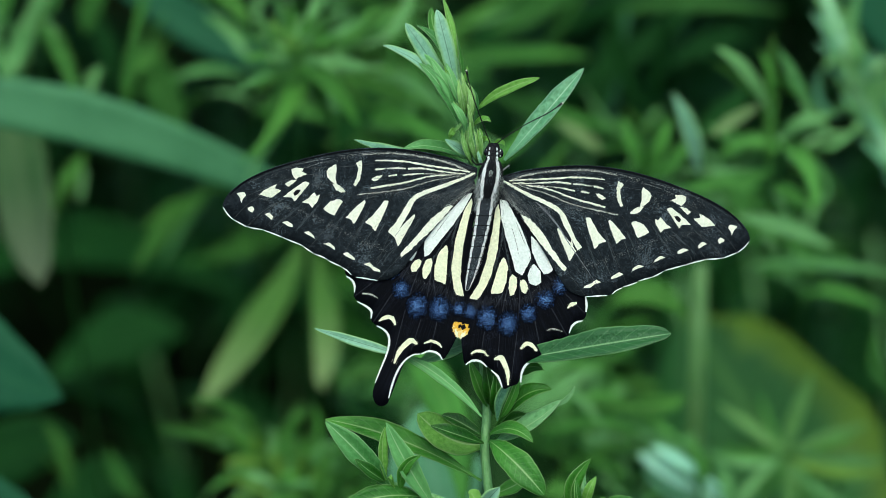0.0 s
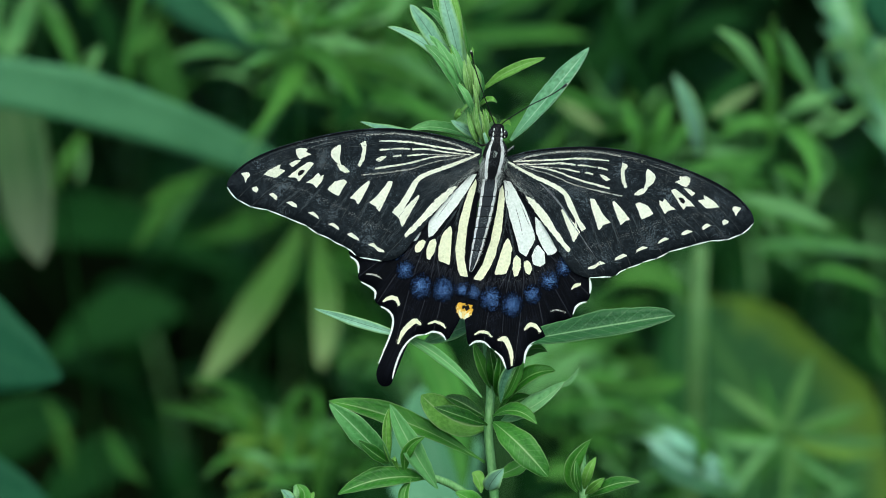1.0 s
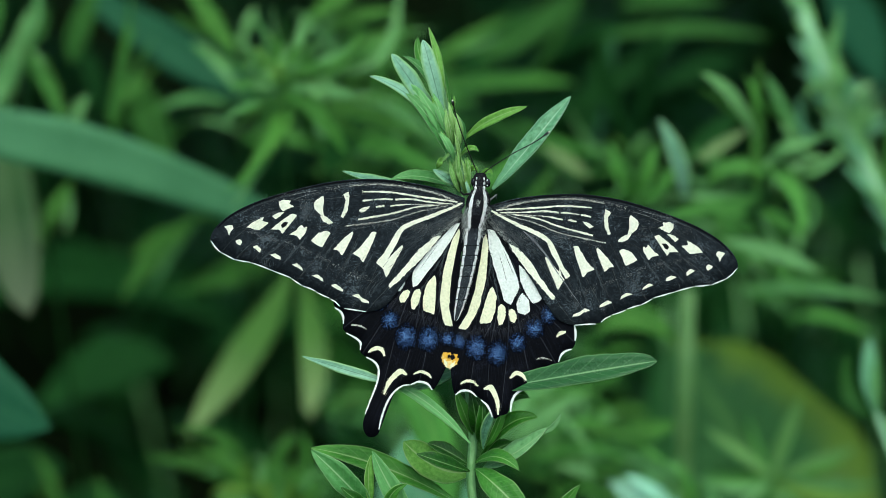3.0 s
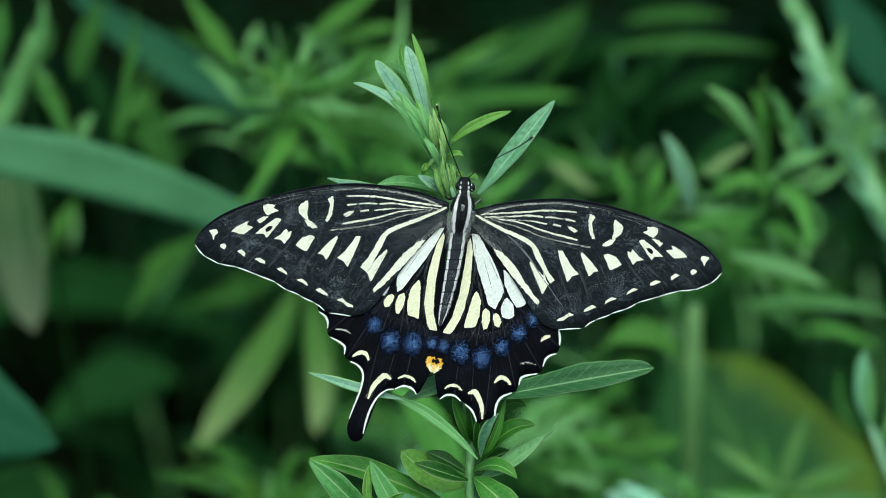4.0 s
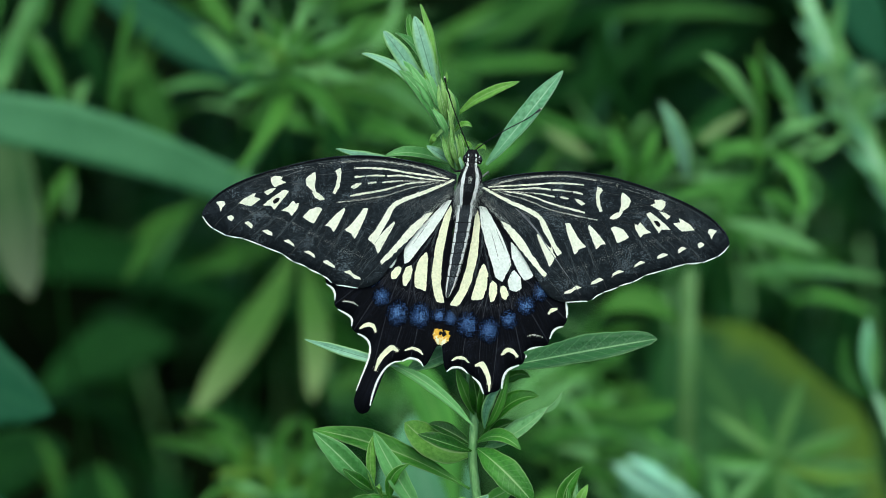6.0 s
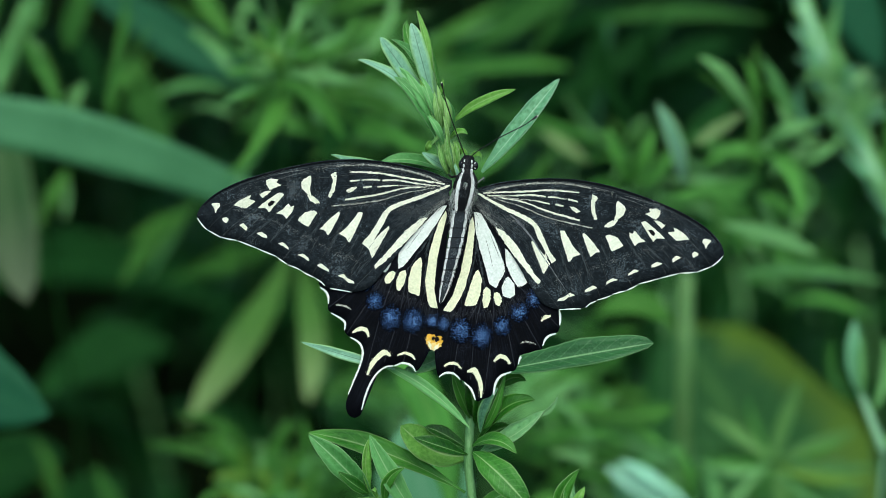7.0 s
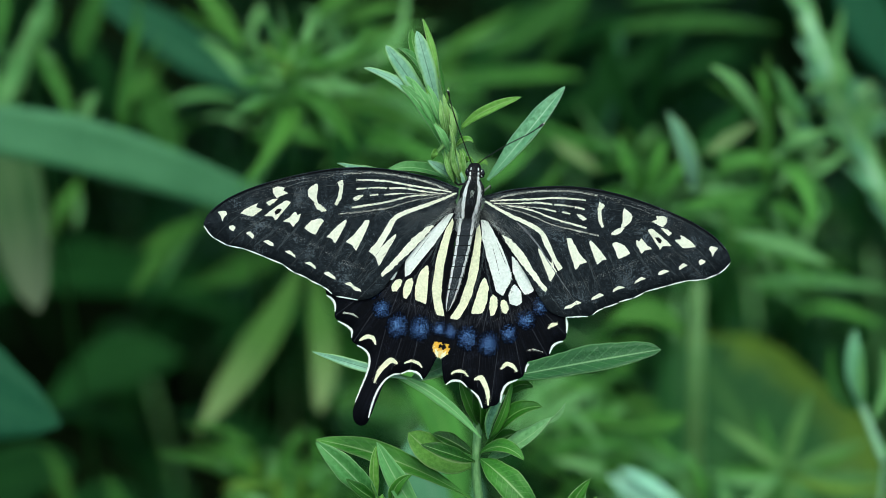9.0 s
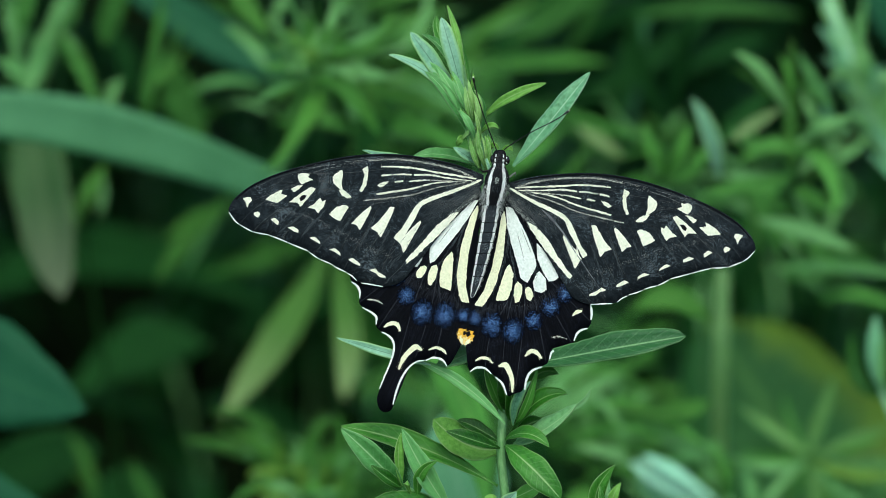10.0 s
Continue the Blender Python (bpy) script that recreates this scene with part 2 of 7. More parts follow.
VEINPALE = scale_mat("vein_pale", (0.05, 0.056, 0.056), (0.11, 0.12, 0.115), 0.45)
VEINGREY = scale_mat("vein_grey", (0.017, 0.019, 0.025), (0.045, 0.05, 0.055), 0.4)
DUST = scale_mat("scales_grey", (0.18, 0.19, 0.18), (0.32, 0.32, 0.29), 0.4)
WHITE = scale_mat("scales_white", (0.72, 0.80, 0.70), (0.55, 0.63, 0.54), 0.36, rough=0.6)
DUSTY = scale_mat("scales_dusty_cream", (0.50, 0.50, 0.42), (0.02, 0.02, 0.02), 0.52, size=4200.0, patchy=0.05)
ORANGE = scale_mat("scales_orange", (0.72, 0.40, 0.045), (0.78, 0.66, 0.30), 0.47, size=2600.0)
FURPALE = scale_mat("fur_pale", (0.40, 0.44, 0.40), (0.12, 0.12, 0.11), 0.45, rough=0.9)
FURDARK = scale_mat("fur_dark", (0.008, 0.0085, 0.010), (0.06, 0.06, 0.06), 0.34, rough=0.9)
FURWHITE = scale_mat("fur_white", (0.80, 0.85, 0.78), (0.25, 0.26, 0.24), 0.38, rough=0.9)
FURGREY = scale_mat("fur_grey", (0.022, 0.027, 0.032), (0.13, 0.15, 0.16), 0.40, rough=0.85, spec=0.2)


def blue_mat():
    """Loose blue scales on black, thinning out from the middle of the patch (its own space, radius 1)."""
    m, n, l, b = mat("scales_blue", 0.8, 0.04)
    tc = n.new("ShaderNodeTexCoord")
    away = n.new("ShaderNodeVectorMath")
    away.operation = "LENGTH"
    l.new(tc.outputs["UV"], away.inputs[0])
    info = n.new("ShaderNodeObjectInfo")
    k = n.new("ShaderNodeTexNoise")
    k.noise_dimensions = "4D"
    k.inputs["Scale"].default_value = 6400.0
    k.inputs["Detail"].default_value = 1.5
    l.new(tc.outputs["Object"], k.inputs["Vector"])
    l.new(math_node(n, l, "MULTIPLY", info.outputs["Random"], 30.0), k.inputs["W"])
    r = n.new("ShaderNodeMapRange")
    l.new(math_node(n, l, "SUBTRACT", k.outputs["Fac"], math_node(n, l, "MULTIPLY", math_node(n, l, "POWER", away.outputs["Value"], 1.5), 0.24)), r.inputs[0])
    r.inputs[1].default_value, r.inputs[2].default_value = 0.36, 0.60
    l.new(ramp(n, l, r.outputs[0], [(0.0, (0.0016, 0.0019, 0.0032)), (0.30, (0.007, 0.017, 0.055)), (0.68, (0.045, 0.105, 0.25)), (1.0, (0.15, 0.27, 0.47))]), b.inputs["Base Color"])
    return m


BLUE = blue_mat()

EYEMAT, _n, _l, _b = mat("eye_black", 0.2, 0.5)
_b.inputs["Base Color"].default_value = (0.01, 0.01, 0.012, 1)
HORN, _n, _l, _b = mat("horn_black", 0.4, 0.4)
_tc = _n.new("ShaderNodeTexCoord")
_l.new(ramp(_n, _l, noise_node(_n, _l, _tc.outputs["Object"], 900.0), [(0.3, (0.002, 0.002, 0.002)), (0.7, (0.010, 0.009, 0.008))]), _b.inputs["Base Color"])


def soil_mat():
    m, n, l, b = mat("soil", 1.0, 0.0)
    tc = n.new("ShaderNodeTexCoord")
    a = noise_node(n, l, tc.outputs["Object"], 6.0, 5.0)
    c = noise_node(n, l, tc.outputs["Object"], 90.0, 5.0)
    # soil tones taken near black: shade under the herbs is in the colour
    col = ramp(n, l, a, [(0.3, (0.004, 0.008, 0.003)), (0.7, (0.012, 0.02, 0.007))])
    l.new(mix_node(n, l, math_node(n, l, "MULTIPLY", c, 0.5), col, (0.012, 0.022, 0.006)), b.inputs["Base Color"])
    bp = n.new("ShaderNodeBump")
    bp.inputs["Distance"].default_value = 0.02
    l.new(c, bp.inputs["Height"])
    l.new(bp.outputs[0], b.inputs["Normal"])
    return m


SOIL = soil_mat()

# ---------------------------------------------------------------- building blocks


def mesh_object(name, verts, faces, mats, parent=None, label="", smooth=True, uvs=None, face_mats=None):
    me = bpy.data.meshes.new(name)
    me.from_pydata([tuple(v) for v in verts], [], faces)
    for m in (mats if isinstance(mats, (list, tuple)) else [mats]):
        me.materials.append(m)
    if uvs is not None:
        lay = me.uv_layers.new(name="UVMap")
        for loop in me.loops:
            lay.data[loop.index].uv = uvs[loop.vertex_index]
    if face_mats is not None:
        for p, i in zip(me.polygons, face_mats):
            p.material_index = i
    if smooth:
        for p in me.polygons:
            p.use_smooth = True
    ob = new(name, me)
    if parent is not None:
        ob.parent = parent
    if label:
        tagged(ob, label)
    return ob


def bend(base, mid, tip, t):
    """A point and the way on a curve from base by mid to tip."""
    base, mid, tip = Vector(base), Vector(mid), Vector(tip)
    c = mid * 2 - (base + tip) * 0.5
    p = base * (1 - t) ** 2 + c * (2 * t * (1 - t)) + tip * t * t
    d = (c - base) * (2 * (1 - t)) + (tip - c) * (2 * t)
    return p, (d.normalized() if d.length > 1e-9 else (tip - base).normalized())


LEAF_SEED = random.Random(7)


def leaf(parent, base, mid, tip, wide, material, twist=0.0, fold=0.5, lift=0.0, full=0.5, name="leaf",
         origin=(0, 0, 0), rows=12, label="", thick=0.00022, face=None, blunt=0.85):
    """A leaf blade from base by mid to tip, wide metres across, widest at full of its length, folded along its midrib.
    It faces the light half way between the viewer and the sky, turned by twist degrees round its own length."""
    rng = LEAF_SEED
    origin = Vector(origin)
    face = Vector(face) if face else Vector((0.0, -0.8, 0.6))
    cols = (-1.0, -0.55, 0.0, 0.55, 1.0)
    ph, amp = rng.uniform(0, 6.28), wide * 0.035
    top, uvs = [], []
    for i in range(rows + 1):
        t = i / rows
        p, way = bend(base, mid, tip, t)
        across = way.cross(face)
        across = across.normalized() if across.length > 1e-6 else Vector((1, 0, 0))
        turn = Matrix.Rotation(radians(twist * (0.6 + 0.4 * t)), 3, way)
        across = turn @ across
        nrm = across.cross(way)
        e = math.log(0.5) / math.log(full)
        w = wide * 0.5 * (math.sin(math.pi * min(1, max(0, t)) ** e) ** blunt if 0 < t < 1 else 0.0) + wide * 0.02 + (wide * 0.04 if i == 0 else 0)
        for c in cols:
            wob = amp * math.sin(ph + t * 17 + c * 2.0) * abs(c)
            if abs(c) == 1.0 and 0 < t < 1:
                wob += rng.uniform(-1, 1) * wide * 0.022
            q = p + across * (c * w + wob * 0.6 * (1 if c > 0 else -1) * (0.8 if 0 < t < 1 else 0)) + nrm * (abs(c) * w * fold + wob * 0.5 + lift * wide * math.sin(math.pi * t))
            top.append((q - origin, nrm))
            uvs.append((c, t))
    k = len(cols)
    nv = len(top)
    verts = [q for q, _ in top] + [q - nrm * thick for q, nrm in top]
    faces = []
    for i in range(rows):
        for j in range(k - 1):
            a = i * k + j
            faces.append((a, a + 1, a + k + 1, a + k))
            faces.append((nv + a, nv + a + k, nv + a + k + 1, nv + a + 1))
        for j in (0, k - 1):
            a = i * k + j
            b = a + k
            faces.append((a, b, nv + b, nv + a) if j == 0 else (a, nv + a, nv + b, b))
    return mesh_object(name, verts, faces, material, parent, label, uvs=uvs + uvs)


def tube(name, points, radii, material, parent=None, label="", sides=9, origin=(0, 0, 0), ribs=0.0, flat=1.0, flat_way=None):
    """A round, tapered stem through the points."""
    origin = Vector(origin)
    pts = [Vector(p) for p in points]
    verts, faces = [], []
    for i, p in enumerate(pts):
        way = (pts[min(i + 1, len(pts) - 1)] - pts[max(i - 1, 0)]).normalized()
        u = way.cross(flat_way or Vector((0.13, -1, 0.21))).normalized()
        v = way.cross(u)
        for j in range(sides):
            a = 2 * math.pi * j / sides
            r = radii[i] * (1 + (ribs if j % 2 else 0))
            verts.append(p - origin + u * (math.cos(a) * r) + v * (math.sin(a) * r * flat))
    for i in range(len(pts) - 1):
        for j in range(sides):
            a, b = i * sides + j, i * sides + (j + 1) % sides
            faces.append((a, b, b + sides, a + sides))
    faces.append(tuple(range(sides))[::-1])
    faces.append(tuple((len(pts) - 1) * sides + j for j in range(sides)))
    return mesh_object(name, verts, faces, material, parent, label)


def smooth_line(points, steps=6):
    """Points along a smooth curve through the given ones (Catmull-Rom)."""
    p = [Vector(q) for q in points]
    p = [p[0] * 2 - p[1]] + p + [p[-1] * 2 - p[-2]]
    out = []
    for i in range(1, len(p) - 2):
        for s in range(steps):
            t = s / steps
            out.append(0.5 * (2 * p[i] + (p[i + 1] - p[i - 1]) * t + (2 * p[i - 1] - 5 * p[i] + 4 * p[i + 1] - p[i + 2]) * t * t
                              + (3 * p[i] - p[i - 1] - 3 * p[i + 1] + p[i + 2]) * t ** 3))
    out.append(p[-2])
    return out


def plant(name, foot, label, category="plant", group=""):
    e = new(name)
    e.location = foot
    e.empty_display_size = 0.02
    return tagged(e, label, category, group)


# ---------------------------------------------------------------- ground


def ground():
    """Uneven soil out to the horizon, finer near the plants."""
    def lines(near, far):
        return sorted({round(s * v, 3) for s in (-1, 1) for v in [near * i for i in range(21)] + [far * 1.5 ** -k for k in range(16)]})
    xs, ys = lines(0.1, 400.0), lines(0.1, 400.0)
    verts = [(x, y, (noise.noise((x * 1.7, y * 1.7, 0.3)) * 0.03 if abs(x) < 2.5 and abs(y) < 2.5 else 0.0) - 0.02) for y in ys for x in xs]
    k = len(xs)
    faces = [(j * k + i, j * k + i + 1, (j + 1) * k + i + 1, (j + 1) * k + i) for j in range(len(ys) - 1) for i in range(k - 1)]
    tagged(mesh_object("ground", verts, faces, SOIL), "soil under the dense herbs, coloured near black for shade", "ground", kind="structure")


ground()

# ---------------------------------------------------------------- the goldenrod that carries the butterfly
PIVOT = (0.0075, -0.004, 0.5627)
NECK = (0.0062, 0.012, 0.5979)
FOOT = Vector((0.03, -0.07, -0.02))
host = plant("goldenrod", FOOT, "fresh green goldenrod shoot with narrow pointed leaves, standing on soil")
tube("lower_stem", smooth_line([FOOT, (0.022, -0.065, 0.2), (0.016, -0.045, 0.36), (0.012, -0.025, 0.46), (0.009, -0.0104, 0.5451)], 5),
     [0.0014 - 0.0005 * i / 20 for i in range(21)], STEM, host, origin=FOOT, ribs=0.12, sides=10)
shoot = tube("shoot", smooth_line([(0.0091, -0.0109, 0.5437), (0.0088, -0.0092, 0.5484), (0.0083, -0.0068, 0.5551), PIVOT, (0.0077, -0.0026, 0.5665), (0.0079, -0.0001, 0.5704), (0.0073, 0.0031, 0.5763), (0.0067, 0.0078, 0.5864), NECK], 4),
             [0.00066 - 0.00014 * i / 56 for i in range(33)], STEM, host, origin=PIVOT, ribs=0.32, sides=14)
shoot.location = Vector(PIVOT) - FOOT
crown = tube("crown", smooth_line([(0.0063, 0.0112, 0.5959), NECK, (0.0057, 0.0142, 0.6068), (0.0053, 0.0153, 0.6129), (0.0047, 0.0172, 0.6181), (0.0039, 0.0188, 0.6224), (0.0026, 0.0204, 0.6267), (0.0014, 0.0232, 0.6317)], 4),
             [0.00088 - 0.00036 * i / 56 for i in range(29)], STEM, host, origin=NECK, ribs=0.12, sides=10)
crown.location = Vector(NECK) - FOOT


def sleaf(base, mid, tip, wide, material, **kw):
    high = base[2] > NECK[2]
    return leaf(crown if high else shoot, base, mid, tip, wide * MM, material, origin=NECK if high else PIVOT, rows=26, **kw)


# crown of the shoot
sleaf((0.0028, 0.0143, 0.6188), (-0.0019, 0.0144, 0.6278), (-0.0106, 0.0143, 0.6333), 2.3, SILVER, twist=20, fold=0.45, full=0.55, blunt=0.7)
sleaf((0.0022, 0.0141, 0.6212), (-0.0012, 0.0145, 0.6282), (-0.0051, 0.0158, 0.6316), 2.3, SAGE, twist=-10, fold=0.4, full=0.5)
sleaf((0.0019, 0.0159, 0.6233), (-0.0027, 0.0155, 0.6309), (-0.0067, 0.0175, 0.6364), 3.0, SILVER, twist=8, fold=0.3, full=0.56, blunt=0.65)
sleaf((0.0024, 0.0182, 0.6237), (0.0, 0.0217, 0.6303), (-0.0046, 0.0222, 0.6346), 1.9, SAGE, twist=25, fold=0.45, full=0.55)
sleaf((0.0027, 0.0141, 0.6241), (0.0006, 0.0152, 0.6329), (-0.0011, 0.0183, 0.6387), 2.75, SILVER, twist=-5, fold=0.22, full=0.57, blunt=0.65)
sleaf((0.0011, 0.0247, 0.627), (-0.0016, 0.0277, 0.6323), (-0.002, 0.03, 0.6357), 1.9, FRESH, twist=20)
sleaf((0.0032, 0.0195, 0.6243), (0.0017, 0.0226, 0.6327), (0.0000, 0.0268, 0.6385), 1.4, LIME, twist=30, fold=0.45, full=0.55)
sleaf((0.0036, 0.0179, 0.6259), (0.0031, 0.0192, 0.6292), (0.0025, 0.0206, 0.6333), 0.9, FRESH, twist=50, fold=0.5)
sleaf((0.0022, 0.0128, 0.6235), (0.0013, 0.0126, 0.626), (0.0006, 0.0132, 0.6276), 1.0, SAGE, twist=-25, fold=0.5)
sleaf((0.0046, 0.0122, 0.619), (0.0049, 0.0116, 0.6231), (0.0042, 0.0138, 0.6261), 0.96, BUD, twist=30, fold=0.55)
sleaf((0.0036, 0.0115, 0.62), (0.0034, 0.0108, 0.6239), (0.0024, 0.0128, 0.6264), 0.96, BUD, twist=-15, fold=0.5)
sleaf((0.0059, 0.0091, 0.6134), (0.0051, 0.0083, 0.6168), (0.0044, 0.0103, 0.6196), 0.96, BUD, twist=-25, fold=0.55)
sleaf((0.0052, 0.009, 0.6129), (0.0039, 0.008, 0.6162), (0.0033, 0.0101, 0.6191), 0.89, BUD, twist=15, fold=0.55)
sleaf((0.0062, 0.0106, 0.6145), (0.0065, 0.0095, 0.6172), (0.0061, 0.0111, 0.6188), 0.8, LIME, twist=40, fold=0.5)
sleaf((0.0028, 0.0136, 0.6228), (0.0016, 0.0119, 0.6267), (0.0002, 0.012, 0.6301), 1.0, LIME, twist=-10, fold=0.5)
sleaf((0.0044, 0.0118, 0.6177), (0.0028, 0.0102, 0.6222), (0.0016, 0.0112, 0.6249), 0.74, BUD, twist=20, fold=0.5)
sleaf((0.0052, 0.0113, 0.6164), (0.005, 0.0097, 0.6207), (0.0042, 0.0108, 0.6237), 0.67, BUD, twist=-20, fold=0.5)
sleaf((0.0058, 0.01, 0.613), (0.005, 0.0084, 0.6173), (0.0048, 0.0097, 0.6207), 0.74, BUD, twist=10, fold=0.5)
sleaf((0.0062, 0.0098, 0.6124), (0.0068, 0.009, 0.6159), (0.0064, 0.01, 0.6187), 0.74, BUD, twist=-30, fold=0.5)
sleaf((0.0036, 0.014, 0.6208), (0.0012, 0.0125, 0.6255), (-0.0014, 0.0136, 0.6285), 1.5, SAGE, twist=30, fold=0.5)
sleaf((0.0038, 0.0128, 0.6206), (0.0022, 0.0112, 0.6249), (0.0006, 0.0119, 0.6269), 0.89, BUD, twist=-20)
sleaf((0.0042, 0.0127, 0.6204), (0.0036, 0.0112, 0.6249), (0.0022, 0.0122, 0.6277), 0.96, BUD, twist=15)
sleaf((0.0046, 0.0138, 0.6203), (0.004, 0.0123, 0.625), (0.0033, 0.0136, 0.6285), 0.89, BUD, twist=10)
sleaf((0.0051, 0.0145, 0.6194), (0.0054, 0.0129, 0.6238), (0.0045, 0.0139, 0.6265), 0.74, BUD, twist=50)
sleaf((0.0055, 0.0152, 0.6185), (0.006, 0.0146, 0.6225), (0.0052, 0.0146, 0.6254), 0.8, SAGE, twist=60)
sleaf((0.0036, 0.0176, 0.6249), (0.0042, 0.0173, 0.627), (0.0043, 0.0178, 0.6284), 0.6, LIME)
sleaf((0.0059, 0.0169, 0.6201), (0.0102, 0.0162, 0.6239), (0.0173, 0.0161, 0.6267), 1.75, LIME, twist=15, fold=0.35, full=0.6, blunt=0.7)
sleaf((0.011, 0.013, 0.6122), (0.018, 0.0138, 0.6204), (0.0251, 0.0167, 0.6283), 3.5, DEWY, twist=-18, fold=0.32, full=0.55, blunt=0.7)
sleaf((0.0048, 0.0135, 0.6195), (0.0032, 0.0094, 0.62), (0.0016, 0.0098, 0.6181), 0.74, BUD, twist=30)
sleaf((0.0022, 0.0111, 0.6188), (0.0016, 0.009, 0.6188), (0.0011, 0.0095, 0.6174), 1.1, LIME, twist=-30)
sleaf((0.0051, 0.014, 0.618), (0.007, 0.0116, 0.6203), (0.0086, 0.0115, 0.6199), 1.3, LIME, twist=-30)
sleaf((0.0059, 0.0134, 0.6135), (0.0067, 0.0114, 0.6168), (0.0065, 0.0131, 0.6183), 0.8, LIME, twist=30)
sleaf((0.0063, 0.0137, 0.6143), (0.0075, 0.0114, 0.6168), (0.0085, 0.0111, 0.616), 0.9, LIME, twist=20)
sleaf((0.0087, 0.0137, 0.6143), (0.0101, 0.0132, 0.6157), (0.011, 0.0129, 0.615), 0.9, LIME, twist=20)
sleaf((0.0053, 0.0148, 0.6116), (-0.0014, 0.0128, 0.6148), (-0.0073, 0.0117, 0.6147), 2.2, SAGE, twist=20)
sleaf((0.0055, 0.013, 0.6124), (0.0028, 0.0098, 0.6154), (0.0004, 0.0104, 0.617), 1.9, SILVER, twist=5)
sleaf((-0.0024, 0.0152, 0.6124), (-0.0095, 0.0136, 0.6139), (-0.0158, 0.0123, 0.6163), 1.7, SILVER, twist=20)
sleaf((0.005, 0.0118, 0.6149), (0.0034, 0.0099, 0.6184), (0.0028, 0.0115, 0.62), 1.1, SAGE, twist=25)
sleaf((0.0054, 0.0109, 0.6123), (0.0044, 0.0091, 0.6162), (0.004, 0.0112, 0.6191), 0.96, BUD, twist=20)
sleaf((0.0059, 0.0106, 0.6117), (0.0062, 0.009, 0.6159), (0.0054, 0.0111, 0.6188), 0.74, BUD, twist=45)
sleaf((0.0073, 0.0096, 0.6116), (0.0066, 0.0082, 0.6137), (0.0058, 0.0102, 0.6162), 0.7, SILVER, twist=20)
sleaf((0.0032, 0.0103, 0.6196), (-0.0001, 0.0106, 0.6263), (-0.0042, 0.0122, 0.6306), 2.0, SAGE, twist=12, fold=0.4, full=0.5, blunt=0.7)
sleaf((0.0028, 0.0111, 0.6217), (0.0006, 0.0109, 0.627), (-0.0022, 0.0134, 0.6311), 2.0, SAGE, twist=-8, fold=0.4, full=0.5)
sleaf((0.003, 0.0106, 0.6232), (0.0018, 0.011, 0.6272), (0.0006, 0.0132, 0.6303), 1.5, SAGE, twist=10, fold=0.45)
sleaf((0.0038, 0.01, 0.6216), (0.0031, 0.0091, 0.625), (0.0028, 0.0113, 0.628), 0.89, BUD, twist=-30, fold=0.5)
sleaf((0.0042, 0.009, 0.619), (0.0031, 0.0081, 0.6222), (0.0016, 0.0098, 0.624), 1.3, SAGE, twist=15, fold=0.5)
# behind and under the wings
sleaf((0.0101, -0.005, 0.5804), (0.026, -0.0087, 0.5849), (0.04, -0.0107, 0.5881), 4.9, BROADLEAF, twist=-10, fold=0.5, full=0.58, blunt=0.55)
sleaf((0.0057, 0.0039, 0.5814), (0.0006, -0.0006, 0.5808), (-0.0042, -0.0031, 0.5798), 3.4, PALE, twist=10)
sleaf((0.0079, -0.0012, 0.5703), (0.0062, -0.0035, 0.5757), (0.0048, -0.0031, 0.5798), 2.2, FRESH, twist=20, fold=0.4)
sleaf((0.0085, -0.0021, 0.5707), (0.0083, -0.0048, 0.5751), (0.0074, -0.004, 0.5802), 2.4, DEEP, twist=-20, fold=0.4)
sleaf((0.0089, -0.0036, 0.5697), (0.0094, -0.007, 0.5749), (0.0096, -0.0053, 0.5796), 2.2, DEEP, twist=15, fold=0.4)
sleaf((0.0097, -0.0058, 0.5695), (0.0102, -0.0079, 0.5753), (0.0128, -0.0078, 0.5787), 1.9, SILVER, twist=45, fold=0.5)
sleaf((0.0102, -0.0047, 0.5696), (0.0122, -0.0063, 0.5741), (0.0142, -0.004, 0.5802), 1.6, FRESH, twist=40, fold=0.4)
sleaf((0.0102, -0.0041, 0.5683), (0.0142, -0.0061, 0.5743), (0.0193, -0.0066, 0.5759), 3.0, DEEP, twist=-20, fold=0.55, full=0.58)
sleaf((0.0123, 0.0032, 0.5738), (0.0153, 0.0021, 0.5766), (0.018, 0.0001, 0.5769), 2.2, FRESH, twist=20)
sleaf((0.0108, 0.0053, 0.5765), (0.0148, 0.0028, 0.5785), (0.0173, 0.0015, 0.5778), 2.6, FRESH, twist=10)
sleaf((0.0097, -0.0042, 0.5652), (0.0157, -0.0069, 0.5694), (0.0209, -0.0073, 0.5741), 3.6, PALE, twist=-35, fold=0.4, full=0.45)
sleaf((0.0189, -0.0067, 0.5728), (0.0217, -0.0073, 0.5741), (0.0234, -0.0074, 0.5768), 0.9, PALE, twist=20, fold=0.5)
sleaf((0.0089, -0.0028, 0.5661), (0.0122, -0.0039, 0.5688), (0.0153, -0.0045, 0.5701), 2.8, DEEP, twist=10)
sleaf((0.0083, -0.0039, 0.566), (0.0122, -0.0072, 0.5685), (0.016, -0.0099, 0.5671), 2.6, FRESH, twist=-15, fold=0.55, full=0.55)
sleaf((0.0083, -0.0051, 0.5654), (0.0131, -0.0112, 0.5634), (0.0179, -0.014, 0.5587), 5.0, FRESH, twist=5, fold=0.3, full=0.55, blunt=0.65)
sleaf((0.0075, -0.0017, 0.5633), (0.0016, -0.0023, 0.5644), (-0.0045, -0.0016, 0.5692), 5.8, LIME, twist=10, fold=0.25, full=0.6, blunt=0.55)
sleaf((0.0073, -0.0053, 0.5649), (0.0021, -0.0075, 0.5677), (-0.0022, -0.0079, 0.5695), 2.6, DEEP, twist=10, fold=0.55)
